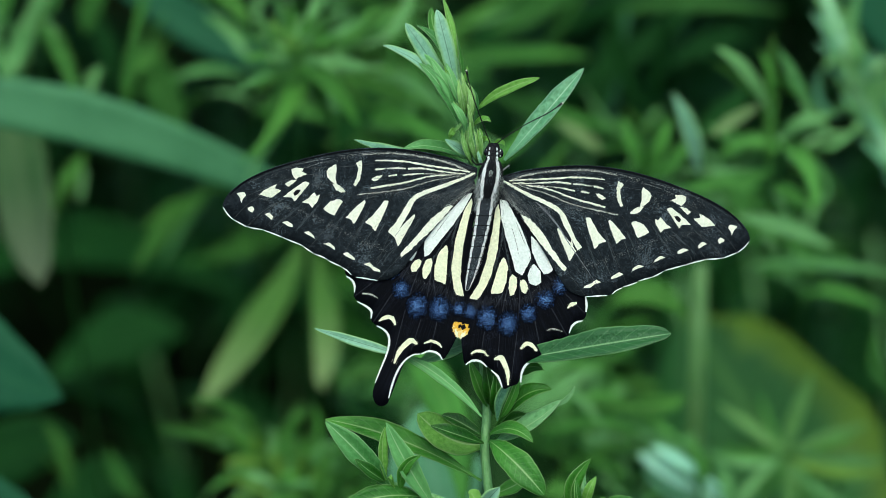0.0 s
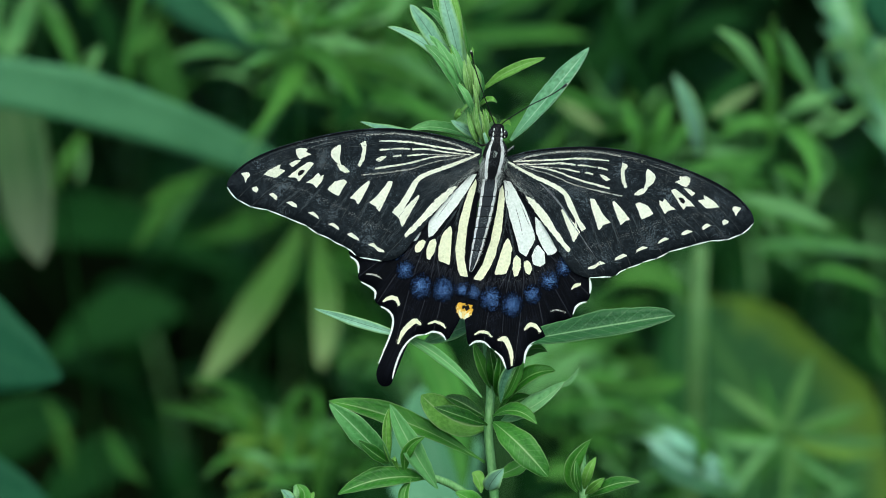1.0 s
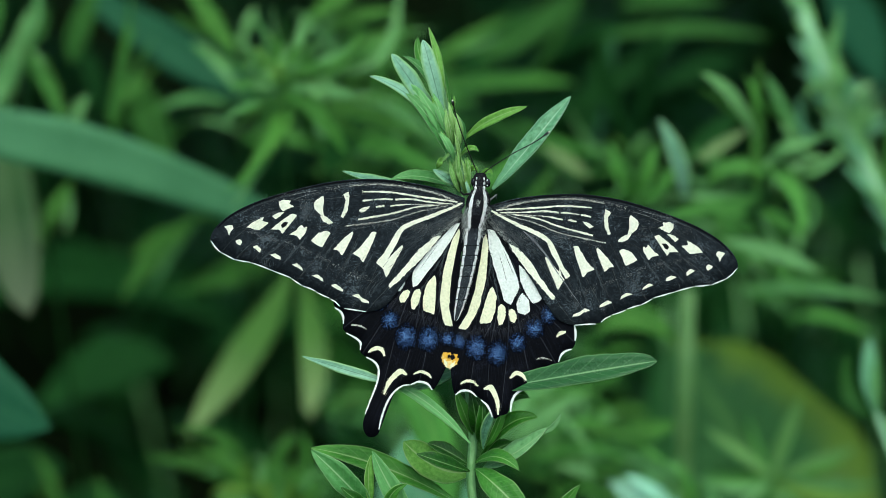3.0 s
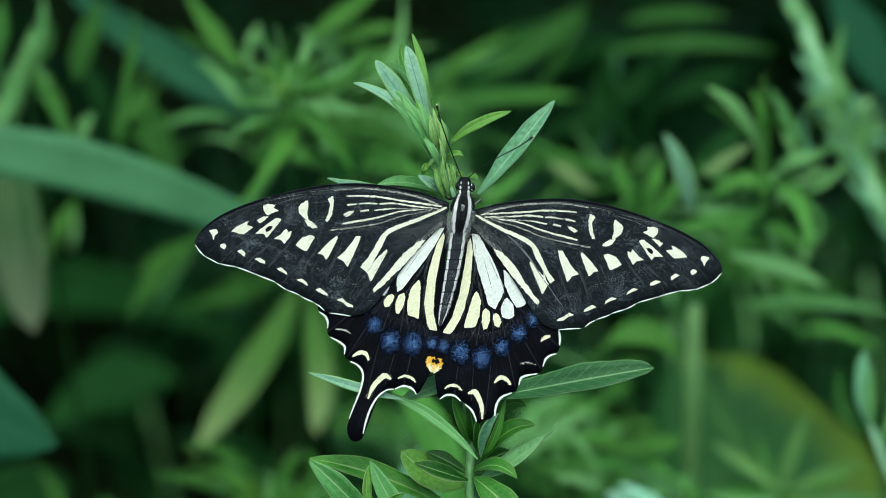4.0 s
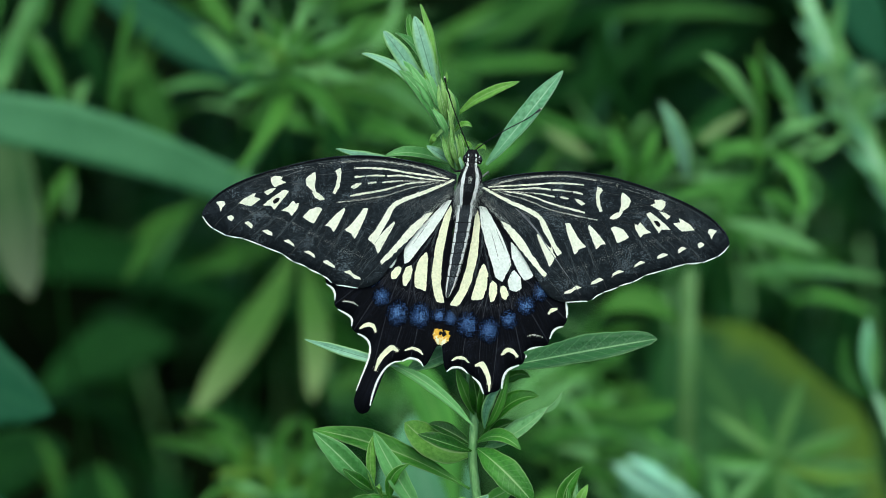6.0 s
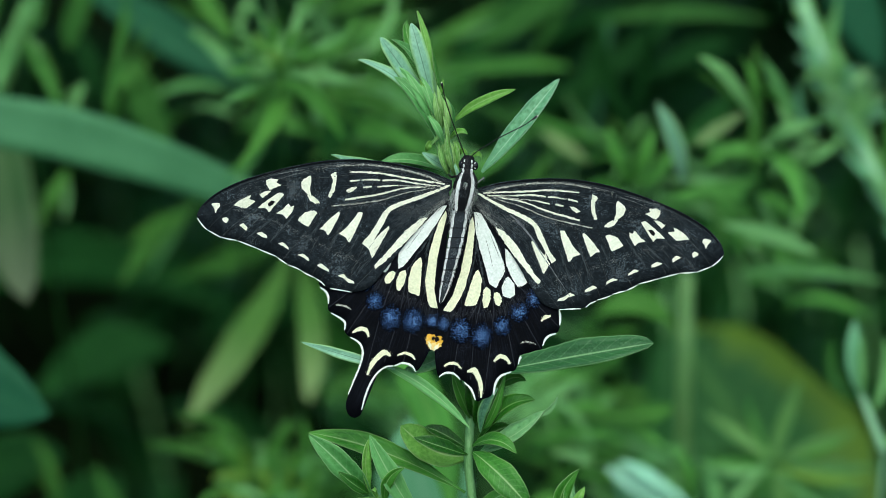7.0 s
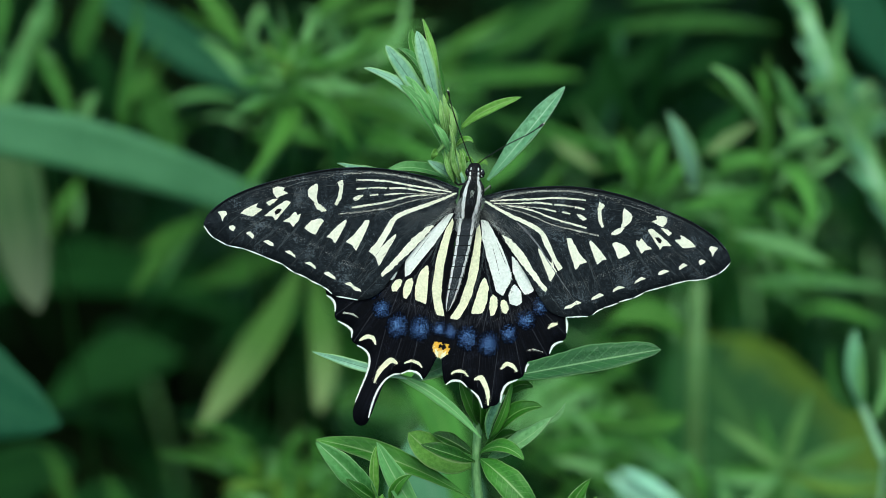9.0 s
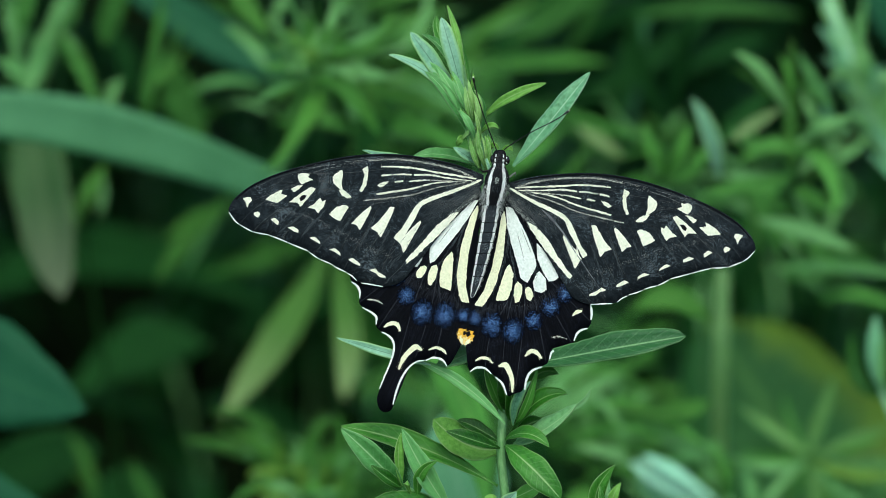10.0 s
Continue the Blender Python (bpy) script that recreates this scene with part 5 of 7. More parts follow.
def bleaf(p, base, mid, tip, wide, material, kin=2, **kw):
    """A leaf of a plant behind; herb leaves come with a few narrower ones from the same node."""
    ob = leaf(p, base, mid, tip, wide * MM * (0.8 if material in (HERB, HERBDIM, HERBPALE) and kin else 1.0), material, origin=p.location, rows=10, **kw)
    if material in (HERB, HERBDIM, HERBPALE):
        base, mid, tip = Vector(base), Vector(mid), Vector(tip)
        long = (tip - base).length
        for k in range(kin):
            off = RIGHT * KIN.uniform(-0.34, 0.34) + UP * KIN.uniform(-0.34, 0.26) - AHEAD * KIN.uniform(-0.35, 0.15)
            start = base + (tip - base) * KIN.uniform(-0.12, 0.25) + AHEAD * 0.002
            end = base + (tip - base) * KIN.uniform(0.55, 1.0) + off * long
            half = (start + end) * 0.5 + (mid - (base + tip) * 0.5) * KIN.uniform(0.3, 1.2) + AHEAD * 0.002
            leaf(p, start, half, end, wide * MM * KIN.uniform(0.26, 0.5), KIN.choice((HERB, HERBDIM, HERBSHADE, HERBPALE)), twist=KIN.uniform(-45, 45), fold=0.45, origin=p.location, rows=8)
    return ob


# broad arching blade and a second one above it
p = herb((-0.1762, 0.3149, -0.02), (-0.172, 0.2954, 0.5351), "broad blue-green sedge with long arching blades, rooted in the soil", 1.5, DARKSTEM, name="sedge")
bleaf(p, (-0.1694, 0.2756, 0.5387), (-0.0943, 0.2813, 0.5337), (-0.0181, 0.2834, 0.4986), 13.3, BLADE, twist=18, fold=0.1, full=0.5, name="blade")
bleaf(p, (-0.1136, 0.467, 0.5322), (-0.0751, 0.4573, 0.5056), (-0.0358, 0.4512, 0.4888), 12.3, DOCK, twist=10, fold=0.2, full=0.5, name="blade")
# third blade darkened, its shade put into the colour
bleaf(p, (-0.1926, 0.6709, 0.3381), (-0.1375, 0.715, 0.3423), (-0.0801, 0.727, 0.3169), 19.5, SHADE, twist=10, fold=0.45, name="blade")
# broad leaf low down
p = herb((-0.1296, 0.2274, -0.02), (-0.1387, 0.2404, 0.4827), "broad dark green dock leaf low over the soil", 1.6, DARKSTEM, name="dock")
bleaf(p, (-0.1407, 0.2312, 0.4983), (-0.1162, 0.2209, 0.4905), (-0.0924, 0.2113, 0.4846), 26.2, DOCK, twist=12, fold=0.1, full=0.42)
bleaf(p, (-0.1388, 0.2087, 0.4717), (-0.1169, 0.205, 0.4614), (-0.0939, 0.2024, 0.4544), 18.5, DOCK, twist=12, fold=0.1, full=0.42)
p = herb((-0.1366, 0.7968, -0.02), (-0.1331, 0.7968, 0.2455), "heart-shaped leaves coloured dark as in deep shade, near the soil", 1.6, DARKSTEM, name="dock")
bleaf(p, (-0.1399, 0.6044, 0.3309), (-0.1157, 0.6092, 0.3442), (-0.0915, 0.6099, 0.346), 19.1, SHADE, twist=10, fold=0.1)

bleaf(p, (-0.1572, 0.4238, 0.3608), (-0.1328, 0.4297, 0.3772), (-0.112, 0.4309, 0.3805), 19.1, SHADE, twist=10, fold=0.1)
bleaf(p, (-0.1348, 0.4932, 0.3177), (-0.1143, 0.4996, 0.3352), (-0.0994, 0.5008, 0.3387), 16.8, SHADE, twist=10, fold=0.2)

# goldenrod with long drooping leaves, middle ground
p = herb((-0.0412, 0.4245, -0.02), (-0.0399, 0.4142, 0.469), "goldenrod with long drooping light green leaves", 1.4, name="goldenrod")
bleaf(p, (-0.0399, 0.409, 0.4549), (-0.0526, 0.3741, 0.4407), (-0.0683, 0.34, 0.429), 10.8, DROOP, twist=20, fold=0.3, full=0.55)
bleaf(p, (-0.038, 0.4085, 0.4533), (-0.0344, 0.3749, 0.443), (-0.0346, 0.3547, 0.4284), 9.0, DROOP, twist=0, fold=0.3, full=0.6)
bleaf(p, (-0.0452, 0.4365, 0.4486), (-0.0596, 0.4474, 0.4374), (-0.0761, 0.4596, 0.4301), 9.7, HERBDIM, twist=10, fold=0.45)
bleaf(p, (-0.0435, 0.4377, 0.4518), (-0.0288, 0.4587, 0.4276), (-0.0147, 0.4557, 0.4194), 9.7, HERBDIM, twist=10, fold=0.45)
bleaf(p, (-0.0665, 0.4009, 0.4735), (-0.077, 0.3843, 0.4689), (-0.0875, 0.3663, 0.4604), 7.1, HERBDIM, twist=15, fold=0.45, full=0.58)
bleaf(p, (-0.0407, 0.4133, 0.4666), (-0.0533, 0.4009, 0.4735), (-0.0665, 0.4009, 0.4735), 6.0, HERBDIM, twist=10, fold=0.45)
bleaf(p, (-0.0419, 0.4569, 0.4227), (-0.0259, 0.477, 0.396), (-0.0171, 0.4844, 0.3755), 10.8, HERB, twist=10, fold=0.45)
bleaf(p, (-0.0305, 0.4455, 0.3914), (-0.0185, 0.4591, 0.3877), (-0.0043, 0.4715, 0.3808), 12.4, HERBPALE, twist=0, fold=0.45)

# leafy crown at the upper left
p = herb((-0.0348, 0.2406, -0.02), (-0.0359, 0.2415, 0.5618), "goldenrod crown of narrow leaves, yellow-green at the tip", 1.3, name="goldenrod")
for b, m, tp, w, mt, tw in (
        ((-0.0361, 0.2391, 0.5611), (-0.0423, 0.2255, 0.5618), (-0.0498, 0.2194, 0.5595), 2.2, HERBPALE, 20),
        ((-0.0361, 0.2415, 0.5618), (-0.0414, 0.2386, 0.5684), (-0.0466, 0.2361, 0.5762), 2.6, HERBPALE, 10),
        ((-0.0357, 0.2369, 0.5639), (-0.0376, 0.2294, 0.5725), (-0.0407, 0.2281, 0.5834), 2.6, HERBPALE, 30),
        ((-0.0355, 0.2417, 0.5624), (-0.0325, 0.2393, 0.5703), (-0.0305, 0.2423, 0.5786), 2.6, HERBPALE, 10),
        ((-0.0351, 0.2415, 0.5618), (-0.0278, 0.2381, 0.5671), (-0.0182, 0.24, 0.5722), 2.6, HERBPALE, -10)):
    bleaf(p, b, m, tp, w * 1.0, mt, twist=tw, fold=0.45)
for b, m, tp, w, mt, tw in (
        ((-0.0348, 0.241, 0.5605), (-0.0264, 0.2362, 0.562), (-0.0177, 0.2406, 0.5592), 2.8, HERBPALE, 10),
        ((-0.0351, 0.2407, 0.5595), (-0.0271, 0.2344, 0.5569), (-0.0197, 0.2354, 0.5451), 3.8, HERB, 20),
        ((-0.0361, 0.2406, 0.5592), (-0.0355, 0.2237, 0.5567), (-0.0438, 0.2102, 0.5488), 4.4, HERBDIM, 15),
        ((-0.0368, 0.2409, 0.5602), (-0.04, 0.2334, 0.5543), (-0.0428, 0.2309, 0.5473), 3.0, HERB, -20),
        ((-0.0364, 0.2319, 0.5647), (-0.0353, 0.223, 0.5695), (-0.0355, 0.2223, 0.5732), 2.0, LIME, 0)):
    bleaf(p, b, m, tp, w * 1.37, mt, twist=tw, fold=0.45)
bleaf(p, (-0.0366, 0.2525, 0.5628), (-0.0435, 0.2524, 0.5625), (-0.0525, 0.2531, 0.5643), 1.5, HERB, twist=10, fold=0.4)
bleaf(p, (-0.0366, 0.2518, 0.5608), (-0.0435, 0.2511, 0.5589), (-0.0497, 0.2513, 0.5595), 1.4, HERBPALE, twist=10, fold=0.4)
bleaf(p, (-0.0359, 0.253, 0.5641), (-0.0393, 0.2549, 0.5693), (-0.0424, 0.2565, 0.5738), 1.7, HERBPALE, twist=20, fold=0.4)
bleaf(p, (-0.0352, 0.253, 0.5641), (-0.031, 0.2549, 0.5693), (-0.0289, 0.2568, 0.5745), 1.9, HERBPALE, twist=20, fold=0.4)
bleaf(p, (-0.0338, 0.252, 0.5615), (-0.0255, 0.2525, 0.5628), (-0.0166, 0.2601, 0.5692), 3.0, HERB, twist=0, fold=0.4)
bleaf(p, (-0.0335, 0.2606, 0.5559), (-0.0244, 0.2597, 0.5533), (-0.0132, 0.2647, 0.5525), 2.2, HERBPALE, twist=0, fold=0.4)
bleaf(p, (-0.0335, 0.2602, 0.5546), (-0.037, 0.2568, 0.5454), (-0.0468, 0.2471, 0.5332), 5.6, HERB, twist=20, fold=0.4)
bleaf(p, (-0.0327, 0.2965, 0.5374), (-0.0183, 0.306, 0.5344), (0.0009, 0.3127, 0.5236), 4.4, HERBDIM, twist=10, fold=0.45)
bleaf(p, (-0.0275, 0.3181, 0.5384), (-0.0155, 0.3209, 0.5461), (-0.0013, 0.3207, 0.5454), 3.9, HERB, twist=5, fold=0.4)
bleaf(p, (-0.0142, 0.3251, 0.5284), (-0.0127, 0.3292, 0.5397), (-0.0059, 0.3334, 0.551), 3.6, HERB, twist=15, fold=0.4)
bleaf(p, (-0.0218, 0.3356, 0.5425), (-0.0127, 0.3366, 0.5454), (-0.0021, 0.3371, 0.5468), 3.9, HERBDIM, twist=5, fold=0.4)
bleaf(p, (-0.0277, 0.3194, 0.5128), (-0.0232, 0.3225, 0.5213), (-0.0187, 0.3256, 0.5298), 9, SHADE, twist=10, fold=0.45)

rng = random.Random(12)
for k in range(44):
    a = radians(rng.uniform(-125, 125))
    out = RIGHT * math.sin(a) + UP * math.cos(a) - AHEAD * rng.uniform(0.0, 0.9)
    start = Vector((-0.0349, 0.2283, 0.5665)) + RIGHT * rng.uniform(-0.004, 0.005) + UP * rng.uniform(-0.004, 0.005)
    tip = start + out.normalized() * rng.uniform(0.005, 0.012)
    bleaf(p, start, (start + tip) * 0.5 + UP * 0.0008, tip, rng.uniform(1.0, 1.9), LIME if k % 11 == 0 else HERB if k % 3 else HERBPALE, kin=0, twist=rng.uniform(-50, 50), fold=0.4)

# upper left corner
p = herb((-0.1067, 0.3056, -0.02), (-0.1064, 0.3086, 0.5474), "young grass and herb shoots with pale upright leaves", 1.2, name="wild_herb")
for b, m, tp, w, mt, tw in (
        ((-0.1111, 0.3031, 0.5322), (-0.1081, 0.3009, 0.5467), (-0.103, 0.3002, 0.5651), 3.6, HERBPALE, 10),
        ((-0.1111, 0.3036, 0.5336), (-0.1132, 0.2989, 0.5412), (-0.1206, 0.3009, 0.5467), 4.5, HERBPALE, 20),
        ((-0.0992, 0.3298, 0.5237), (-0.1023, 0.3272, 0.5372), (-0.1083, 0.3308, 0.5471), 3.2, HERBPALE, 10),
        ((-0.086, 0.3408, 0.513), (-0.0837, 0.3401, 0.5316), (-0.0807, 0.3397, 0.5508), 2.6, HERB, 5),
        ((-0.0971, 0.31, 0.5308), (-0.0927, 0.3046, 0.5363), (-0.0887, 0.3057, 0.5394), 2.2, HERBPALE, 20)):
    bleaf(p, b, m, tp, w * 1.35, mt, twist=tw, fold=0.45)
for b, m, tp, w, mt, tw in (
        ((-0.0851, 0.3932, 0.4934), (-0.0803, 0.3955, 0.4995), (-0.0754, 0.3994, 0.5101), 4.6, HERBDIM, 10),
        ((-0.1003, 0.3645, 0.4961), (-0.1051, 0.3546, 0.4895), (-0.1106, 0.3442, 0.4815), 4.2, HERBDIM, 15),
        ((-0.1085, 0.4588, 0.5097), (-0.1016, 0.4553, 0.5), (-0.0999, 0.4506, 0.4872), 4.0, SHADE, 15),
        ((-0.1192, 0.4054, 0.4859), (-0.1208, 0.4066, 0.489), (-0.1356, 0.4077, 0.4921), 5.0, HERB, 15)):
    bleaf(p, b, m, tp, w * 1.4, mt, twist=tw, fold=0.45)
bleaf(p, (-0.1192, 0.3554, 0.5123), (-0.1137, 0.3337, 0.4934), (-0.1088, 0.319, 0.4735), 15.5, DRY, twist=10, fold=0.45, full=0.42, blunt=0.5, name="dry_leaf", label="withered grey-brown leaf")

# pale blades at the corner
bleaf(p, (-0.1139, 0.296, 0.536), (-0.1095, 0.3, 0.547), (-0.1026, 0.3055, 0.5621), 5.6, HERBPALE, twist=10, fold=0.35)
bleaf(p, (-0.0941, 0.2952, 0.5339), (-0.0988, 0.299, 0.5442), (-0.1065, 0.3035, 0.5566), 3.8, HERB, twist=-10, fold=0.4)
bleaf(p, (-0.114, 0.3201, 0.544), (-0.117, 0.3222, 0.5496), (-0.1215, 0.3253, 0.558), 4.5, HERBPALE, twist=0, fold=0.4)
bleaf(p, (-0.0927, 0.2952, 0.5339), (-0.0905, 0.2965, 0.5374), (-0.0886, 0.2981, 0.5418), 2.3, HERBPALE, twist=20, fold=0.4)
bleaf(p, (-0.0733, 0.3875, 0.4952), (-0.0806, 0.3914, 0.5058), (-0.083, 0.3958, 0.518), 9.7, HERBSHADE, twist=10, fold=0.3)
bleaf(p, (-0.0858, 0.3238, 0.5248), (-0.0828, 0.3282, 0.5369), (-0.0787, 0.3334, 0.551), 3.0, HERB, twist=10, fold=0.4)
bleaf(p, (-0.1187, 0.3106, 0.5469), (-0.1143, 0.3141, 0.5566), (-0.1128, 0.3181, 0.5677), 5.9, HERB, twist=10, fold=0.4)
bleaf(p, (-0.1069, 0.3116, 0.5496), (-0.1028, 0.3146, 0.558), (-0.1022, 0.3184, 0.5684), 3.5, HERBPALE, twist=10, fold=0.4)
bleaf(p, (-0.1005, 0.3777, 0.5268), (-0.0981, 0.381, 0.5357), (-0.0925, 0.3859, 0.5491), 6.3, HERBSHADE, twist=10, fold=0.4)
bleaf(p, (-0.0503, 0.3017, 0.5518), (-0.0561, 0.3045, 0.5593), (-0.0642, 0.3087, 0.571), 6.4, HERBDIM, twist=10, fold=0.4)
bleaf(p, (-0.021, 0.3, 0.547), (-0.0105, 0.3025, 0.5538), (-0.0079, 0.309, 0.5717), 2.2, HERBPALE, twist=10, fold=0.4, kin=0)
bleaf(p, (-0.0338, 0.3331, 0.5503), (-0.0247, 0.3354, 0.5567), (-0.0142, 0.3377, 0.5631), 5.4, HERBDIM, twist=10, fold=0.4)
bleaf(p, (-0.0279, 0.3371, 0.5468), (-0.0188, 0.3387, 0.5511), (-0.0067, 0.3392, 0.5525), 3.9, HERBDIM, twist=10, fold=0.4)
# behind the crown of the host shoot
p = herb((0.0125, 0.4122, -0.02), (0.0125, 0.4139, 0.5091), "herb with wide dull green leaves, most coloured dark for half shade", 1.4, name="wild_herb")
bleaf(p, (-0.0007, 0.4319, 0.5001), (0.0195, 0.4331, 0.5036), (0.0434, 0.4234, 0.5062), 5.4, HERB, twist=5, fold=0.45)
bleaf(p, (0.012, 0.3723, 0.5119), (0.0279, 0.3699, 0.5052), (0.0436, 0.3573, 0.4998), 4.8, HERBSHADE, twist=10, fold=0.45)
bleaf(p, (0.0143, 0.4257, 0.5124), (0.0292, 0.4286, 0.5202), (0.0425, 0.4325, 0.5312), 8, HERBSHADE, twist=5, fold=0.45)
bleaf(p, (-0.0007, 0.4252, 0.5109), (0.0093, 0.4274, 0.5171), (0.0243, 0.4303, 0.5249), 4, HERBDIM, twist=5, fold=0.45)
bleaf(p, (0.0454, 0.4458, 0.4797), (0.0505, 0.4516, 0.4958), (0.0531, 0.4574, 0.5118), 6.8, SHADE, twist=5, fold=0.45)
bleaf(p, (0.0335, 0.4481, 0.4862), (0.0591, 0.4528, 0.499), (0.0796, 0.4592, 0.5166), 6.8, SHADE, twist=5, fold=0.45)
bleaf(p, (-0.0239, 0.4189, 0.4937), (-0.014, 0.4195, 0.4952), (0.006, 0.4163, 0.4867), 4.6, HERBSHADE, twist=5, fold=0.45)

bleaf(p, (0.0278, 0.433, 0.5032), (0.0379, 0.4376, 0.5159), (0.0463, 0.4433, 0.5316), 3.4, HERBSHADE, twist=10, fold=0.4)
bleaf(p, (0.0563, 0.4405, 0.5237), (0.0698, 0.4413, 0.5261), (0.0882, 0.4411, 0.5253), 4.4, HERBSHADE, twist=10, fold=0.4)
# long thin leaves crossing behind the host, most with shade put into their colour
p = herb((0.0652, 0.4009, -0.02), (0.0602, 0.4088, 0.4952), "tall herb with long thin arching leaves, most coloured dark for shade", 1.3, name="wild_herb")
for b, m, tp, w, mt in (
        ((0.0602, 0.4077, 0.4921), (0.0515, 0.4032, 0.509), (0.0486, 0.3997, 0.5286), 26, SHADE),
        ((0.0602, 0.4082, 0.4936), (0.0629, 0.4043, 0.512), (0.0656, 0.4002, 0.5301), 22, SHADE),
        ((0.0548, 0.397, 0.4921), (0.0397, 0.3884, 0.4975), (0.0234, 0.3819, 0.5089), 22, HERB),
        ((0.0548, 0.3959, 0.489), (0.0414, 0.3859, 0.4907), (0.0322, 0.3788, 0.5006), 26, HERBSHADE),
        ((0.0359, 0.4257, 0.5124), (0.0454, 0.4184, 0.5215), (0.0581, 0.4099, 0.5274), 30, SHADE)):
    bleaf(p, b, m, tp, w * 0.165, mt, twist=12, fold=0.45)

# leafy herb on the upper right
p = herb((0.0792, 0.2463, -0.02), (0.0805, 0.234, 0.5412), "goldenrod with narrow curled leaves and a bluish one", 1.2, lean=(0.03, 0.13, 0.02), name="goldenrod")
for b, m, tp, w, mt, tw in (
        ((0.0791, 0.2368, 0.5489), (0.0726, 0.2305, 0.5609), (0.0649, 0.2279, 0.5682), 3.2, HERBPALE, 10),
        ((0.0796, 0.2326, 0.5373), (0.0791, 0.2377, 0.5515), (0.08, 0.2434, 0.5669), 3.4, HERBDIM, 30),
        ((0.0898, 0.2373, 0.5502), (0.0846, 0.2348, 0.5581), (0.0809, 0.2345, 0.566), 2.8, HERBPALE, 10),
        ((0.0614, 0.2269, 0.5364), (0.0592, 0.2235, 0.5475), (0.0547, 0.2241, 0.558), 3.2, SILVER, 10),
        ((0.0777, 0.247, 0.5478), (0.071, 0.2409, 0.5454), (0.0649, 0.2397, 0.5422), 2.6, TAN, 20)):
    bleaf(p, b, m, tp, w * 1.36, mt, twist=tw, fold=0.45)
for b, m, tp, w, mt, tw in (
        ((0.0816, 0.2345, 0.5425), (0.0893, 0.2265, 0.5351), (0.0879, 0.2209, 0.5287), 2.8, HERB, 20),
        ((0.0816, 0.2335, 0.5399), (0.0748, 0.2345, 0.5425), (0.0665, 0.2331, 0.5386), 3.2, HERB, 0),
        ((0.0811, 0.2416, 0.5328), (0.0714, 0.2407, 0.5302), (0.059, 0.2402, 0.5289), 3.6, HERB, 10),
        ((0.0811, 0.2402, 0.5289), (0.0853, 0.2395, 0.527), (0.0894, 0.2383, 0.5237), 3.6, HERB, 10),
        ((0.083, 0.2349, 0.5438), (0.0866, 0.2314, 0.5485), (0.0934, 0.2318, 0.5498), 2.6, HERBPALE, 10)):
    bleaf(p, b, m, tp, w * 1.36, mt, twist=tw, fold=0.45)
for b, m, tp, w, mt, tw in (
        ((0.0509, 0.2695, 0.5218), (0.0478, 0.2672, 0.5301), (0.045, 0.2699, 0.5375), 3.0, HERB, 10),
        ((0.0517, 0.2695, 0.5218), (0.0542, 0.267, 0.5295), (0.0571, 0.2699, 0.5375), 3.0, HERB, 20),
        ((0.0524, 0.2695, 0.5218), (0.0578, 0.2658, 0.5261), (0.0635, 0.2687, 0.5342), 2.6, HERB, 0),
        ((0.0738, 0.2661, 0.5124), (0.0862, 0.2602, 0.5108), (0.0978, 0.2538, 0.5078), 3.6, HERBPALE, 0),
        ((0.0732, 0.278, 0.5159), (0.0775, 0.276, 0.5105), (0.0804, 0.2721, 0.4996), 4.6, HERB, 0)):
    bleaf(p, b, m, tp, w * 1.42, mt, twist=tw, fold=0.45)
bleaf(p, (0.0823, 0.3086, 0.483), (0.0994, 0.2993, 0.4868), (0.1205, 0.2888, 0.4872), 4.2, HERBPALE, twist=0, fold=0.45)

# curled tips and long leaves, some with half shade put into their colour
bleaf(p, (0.0101, 0.3268, 0.5039), (0.0184, 0.3288, 0.5093), (0.0276, 0.3314, 0.5165), 3.6, HERB, twist=0, fold=0.3)
bleaf(p, (0.0225, 0.3347, 0.4963), (0.0294, 0.3368, 0.5021), (0.0348, 0.3395, 0.5094), 3.4, HERBDIM, twist=0, fold=0.3)
bleaf(p, (0.0841, 0.2395, 0.5416), (0.0895, 0.2321, 0.5361), (0.0887, 0.2285, 0.526), 3.0, HERB, twist=15, fold=0.4)
bleaf(p, (0.0848, 0.2392, 0.5409), (0.0939, 0.2409, 0.5309), (0.0922, 0.2383, 0.5237), 2.2, HERBPALE, twist=30, fold=0.4)
bleaf(p, (0.0948, 0.2323, 0.5511), (0.083, 0.2349, 0.5438), (0.0701, 0.2423, 0.5348), 2.1, HERBPALE, twist=20, fold=0.45)
bleaf(p, (0.0791, 0.2842, 0.5037), (0.09, 0.2837, 0.5023), (0.101, 0.282, 0.4975), 3.8, HERBDIM, twist=0, fold=0.4)
bleaf(p, (0.0303, 0.3219, 0.5196), (0.0363, 0.3206, 0.5159), (0.0428, 0.319, 0.5116), 3.2, TAN, twist=10, fold=0.3)
bleaf(p, (-0.0157, 0.326, 0.5309), (-0.0066, 0.3247, 0.5272), (0.0032, 0.3222, 0.5204), 3.6, HERBPALE, twist=10, fold=0.4)
bleaf(p, (0.0565, 0.4676, 0.5107), (0.0536, 0.4606, 0.4912), (0.0493, 0.4523, 0.4686), 2.8, BLADE, twist=20, fold=0.3)
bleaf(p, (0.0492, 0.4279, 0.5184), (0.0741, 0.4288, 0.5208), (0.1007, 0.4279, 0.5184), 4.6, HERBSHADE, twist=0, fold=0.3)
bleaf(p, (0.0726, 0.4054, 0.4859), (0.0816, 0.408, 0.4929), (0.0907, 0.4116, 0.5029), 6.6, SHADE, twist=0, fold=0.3)
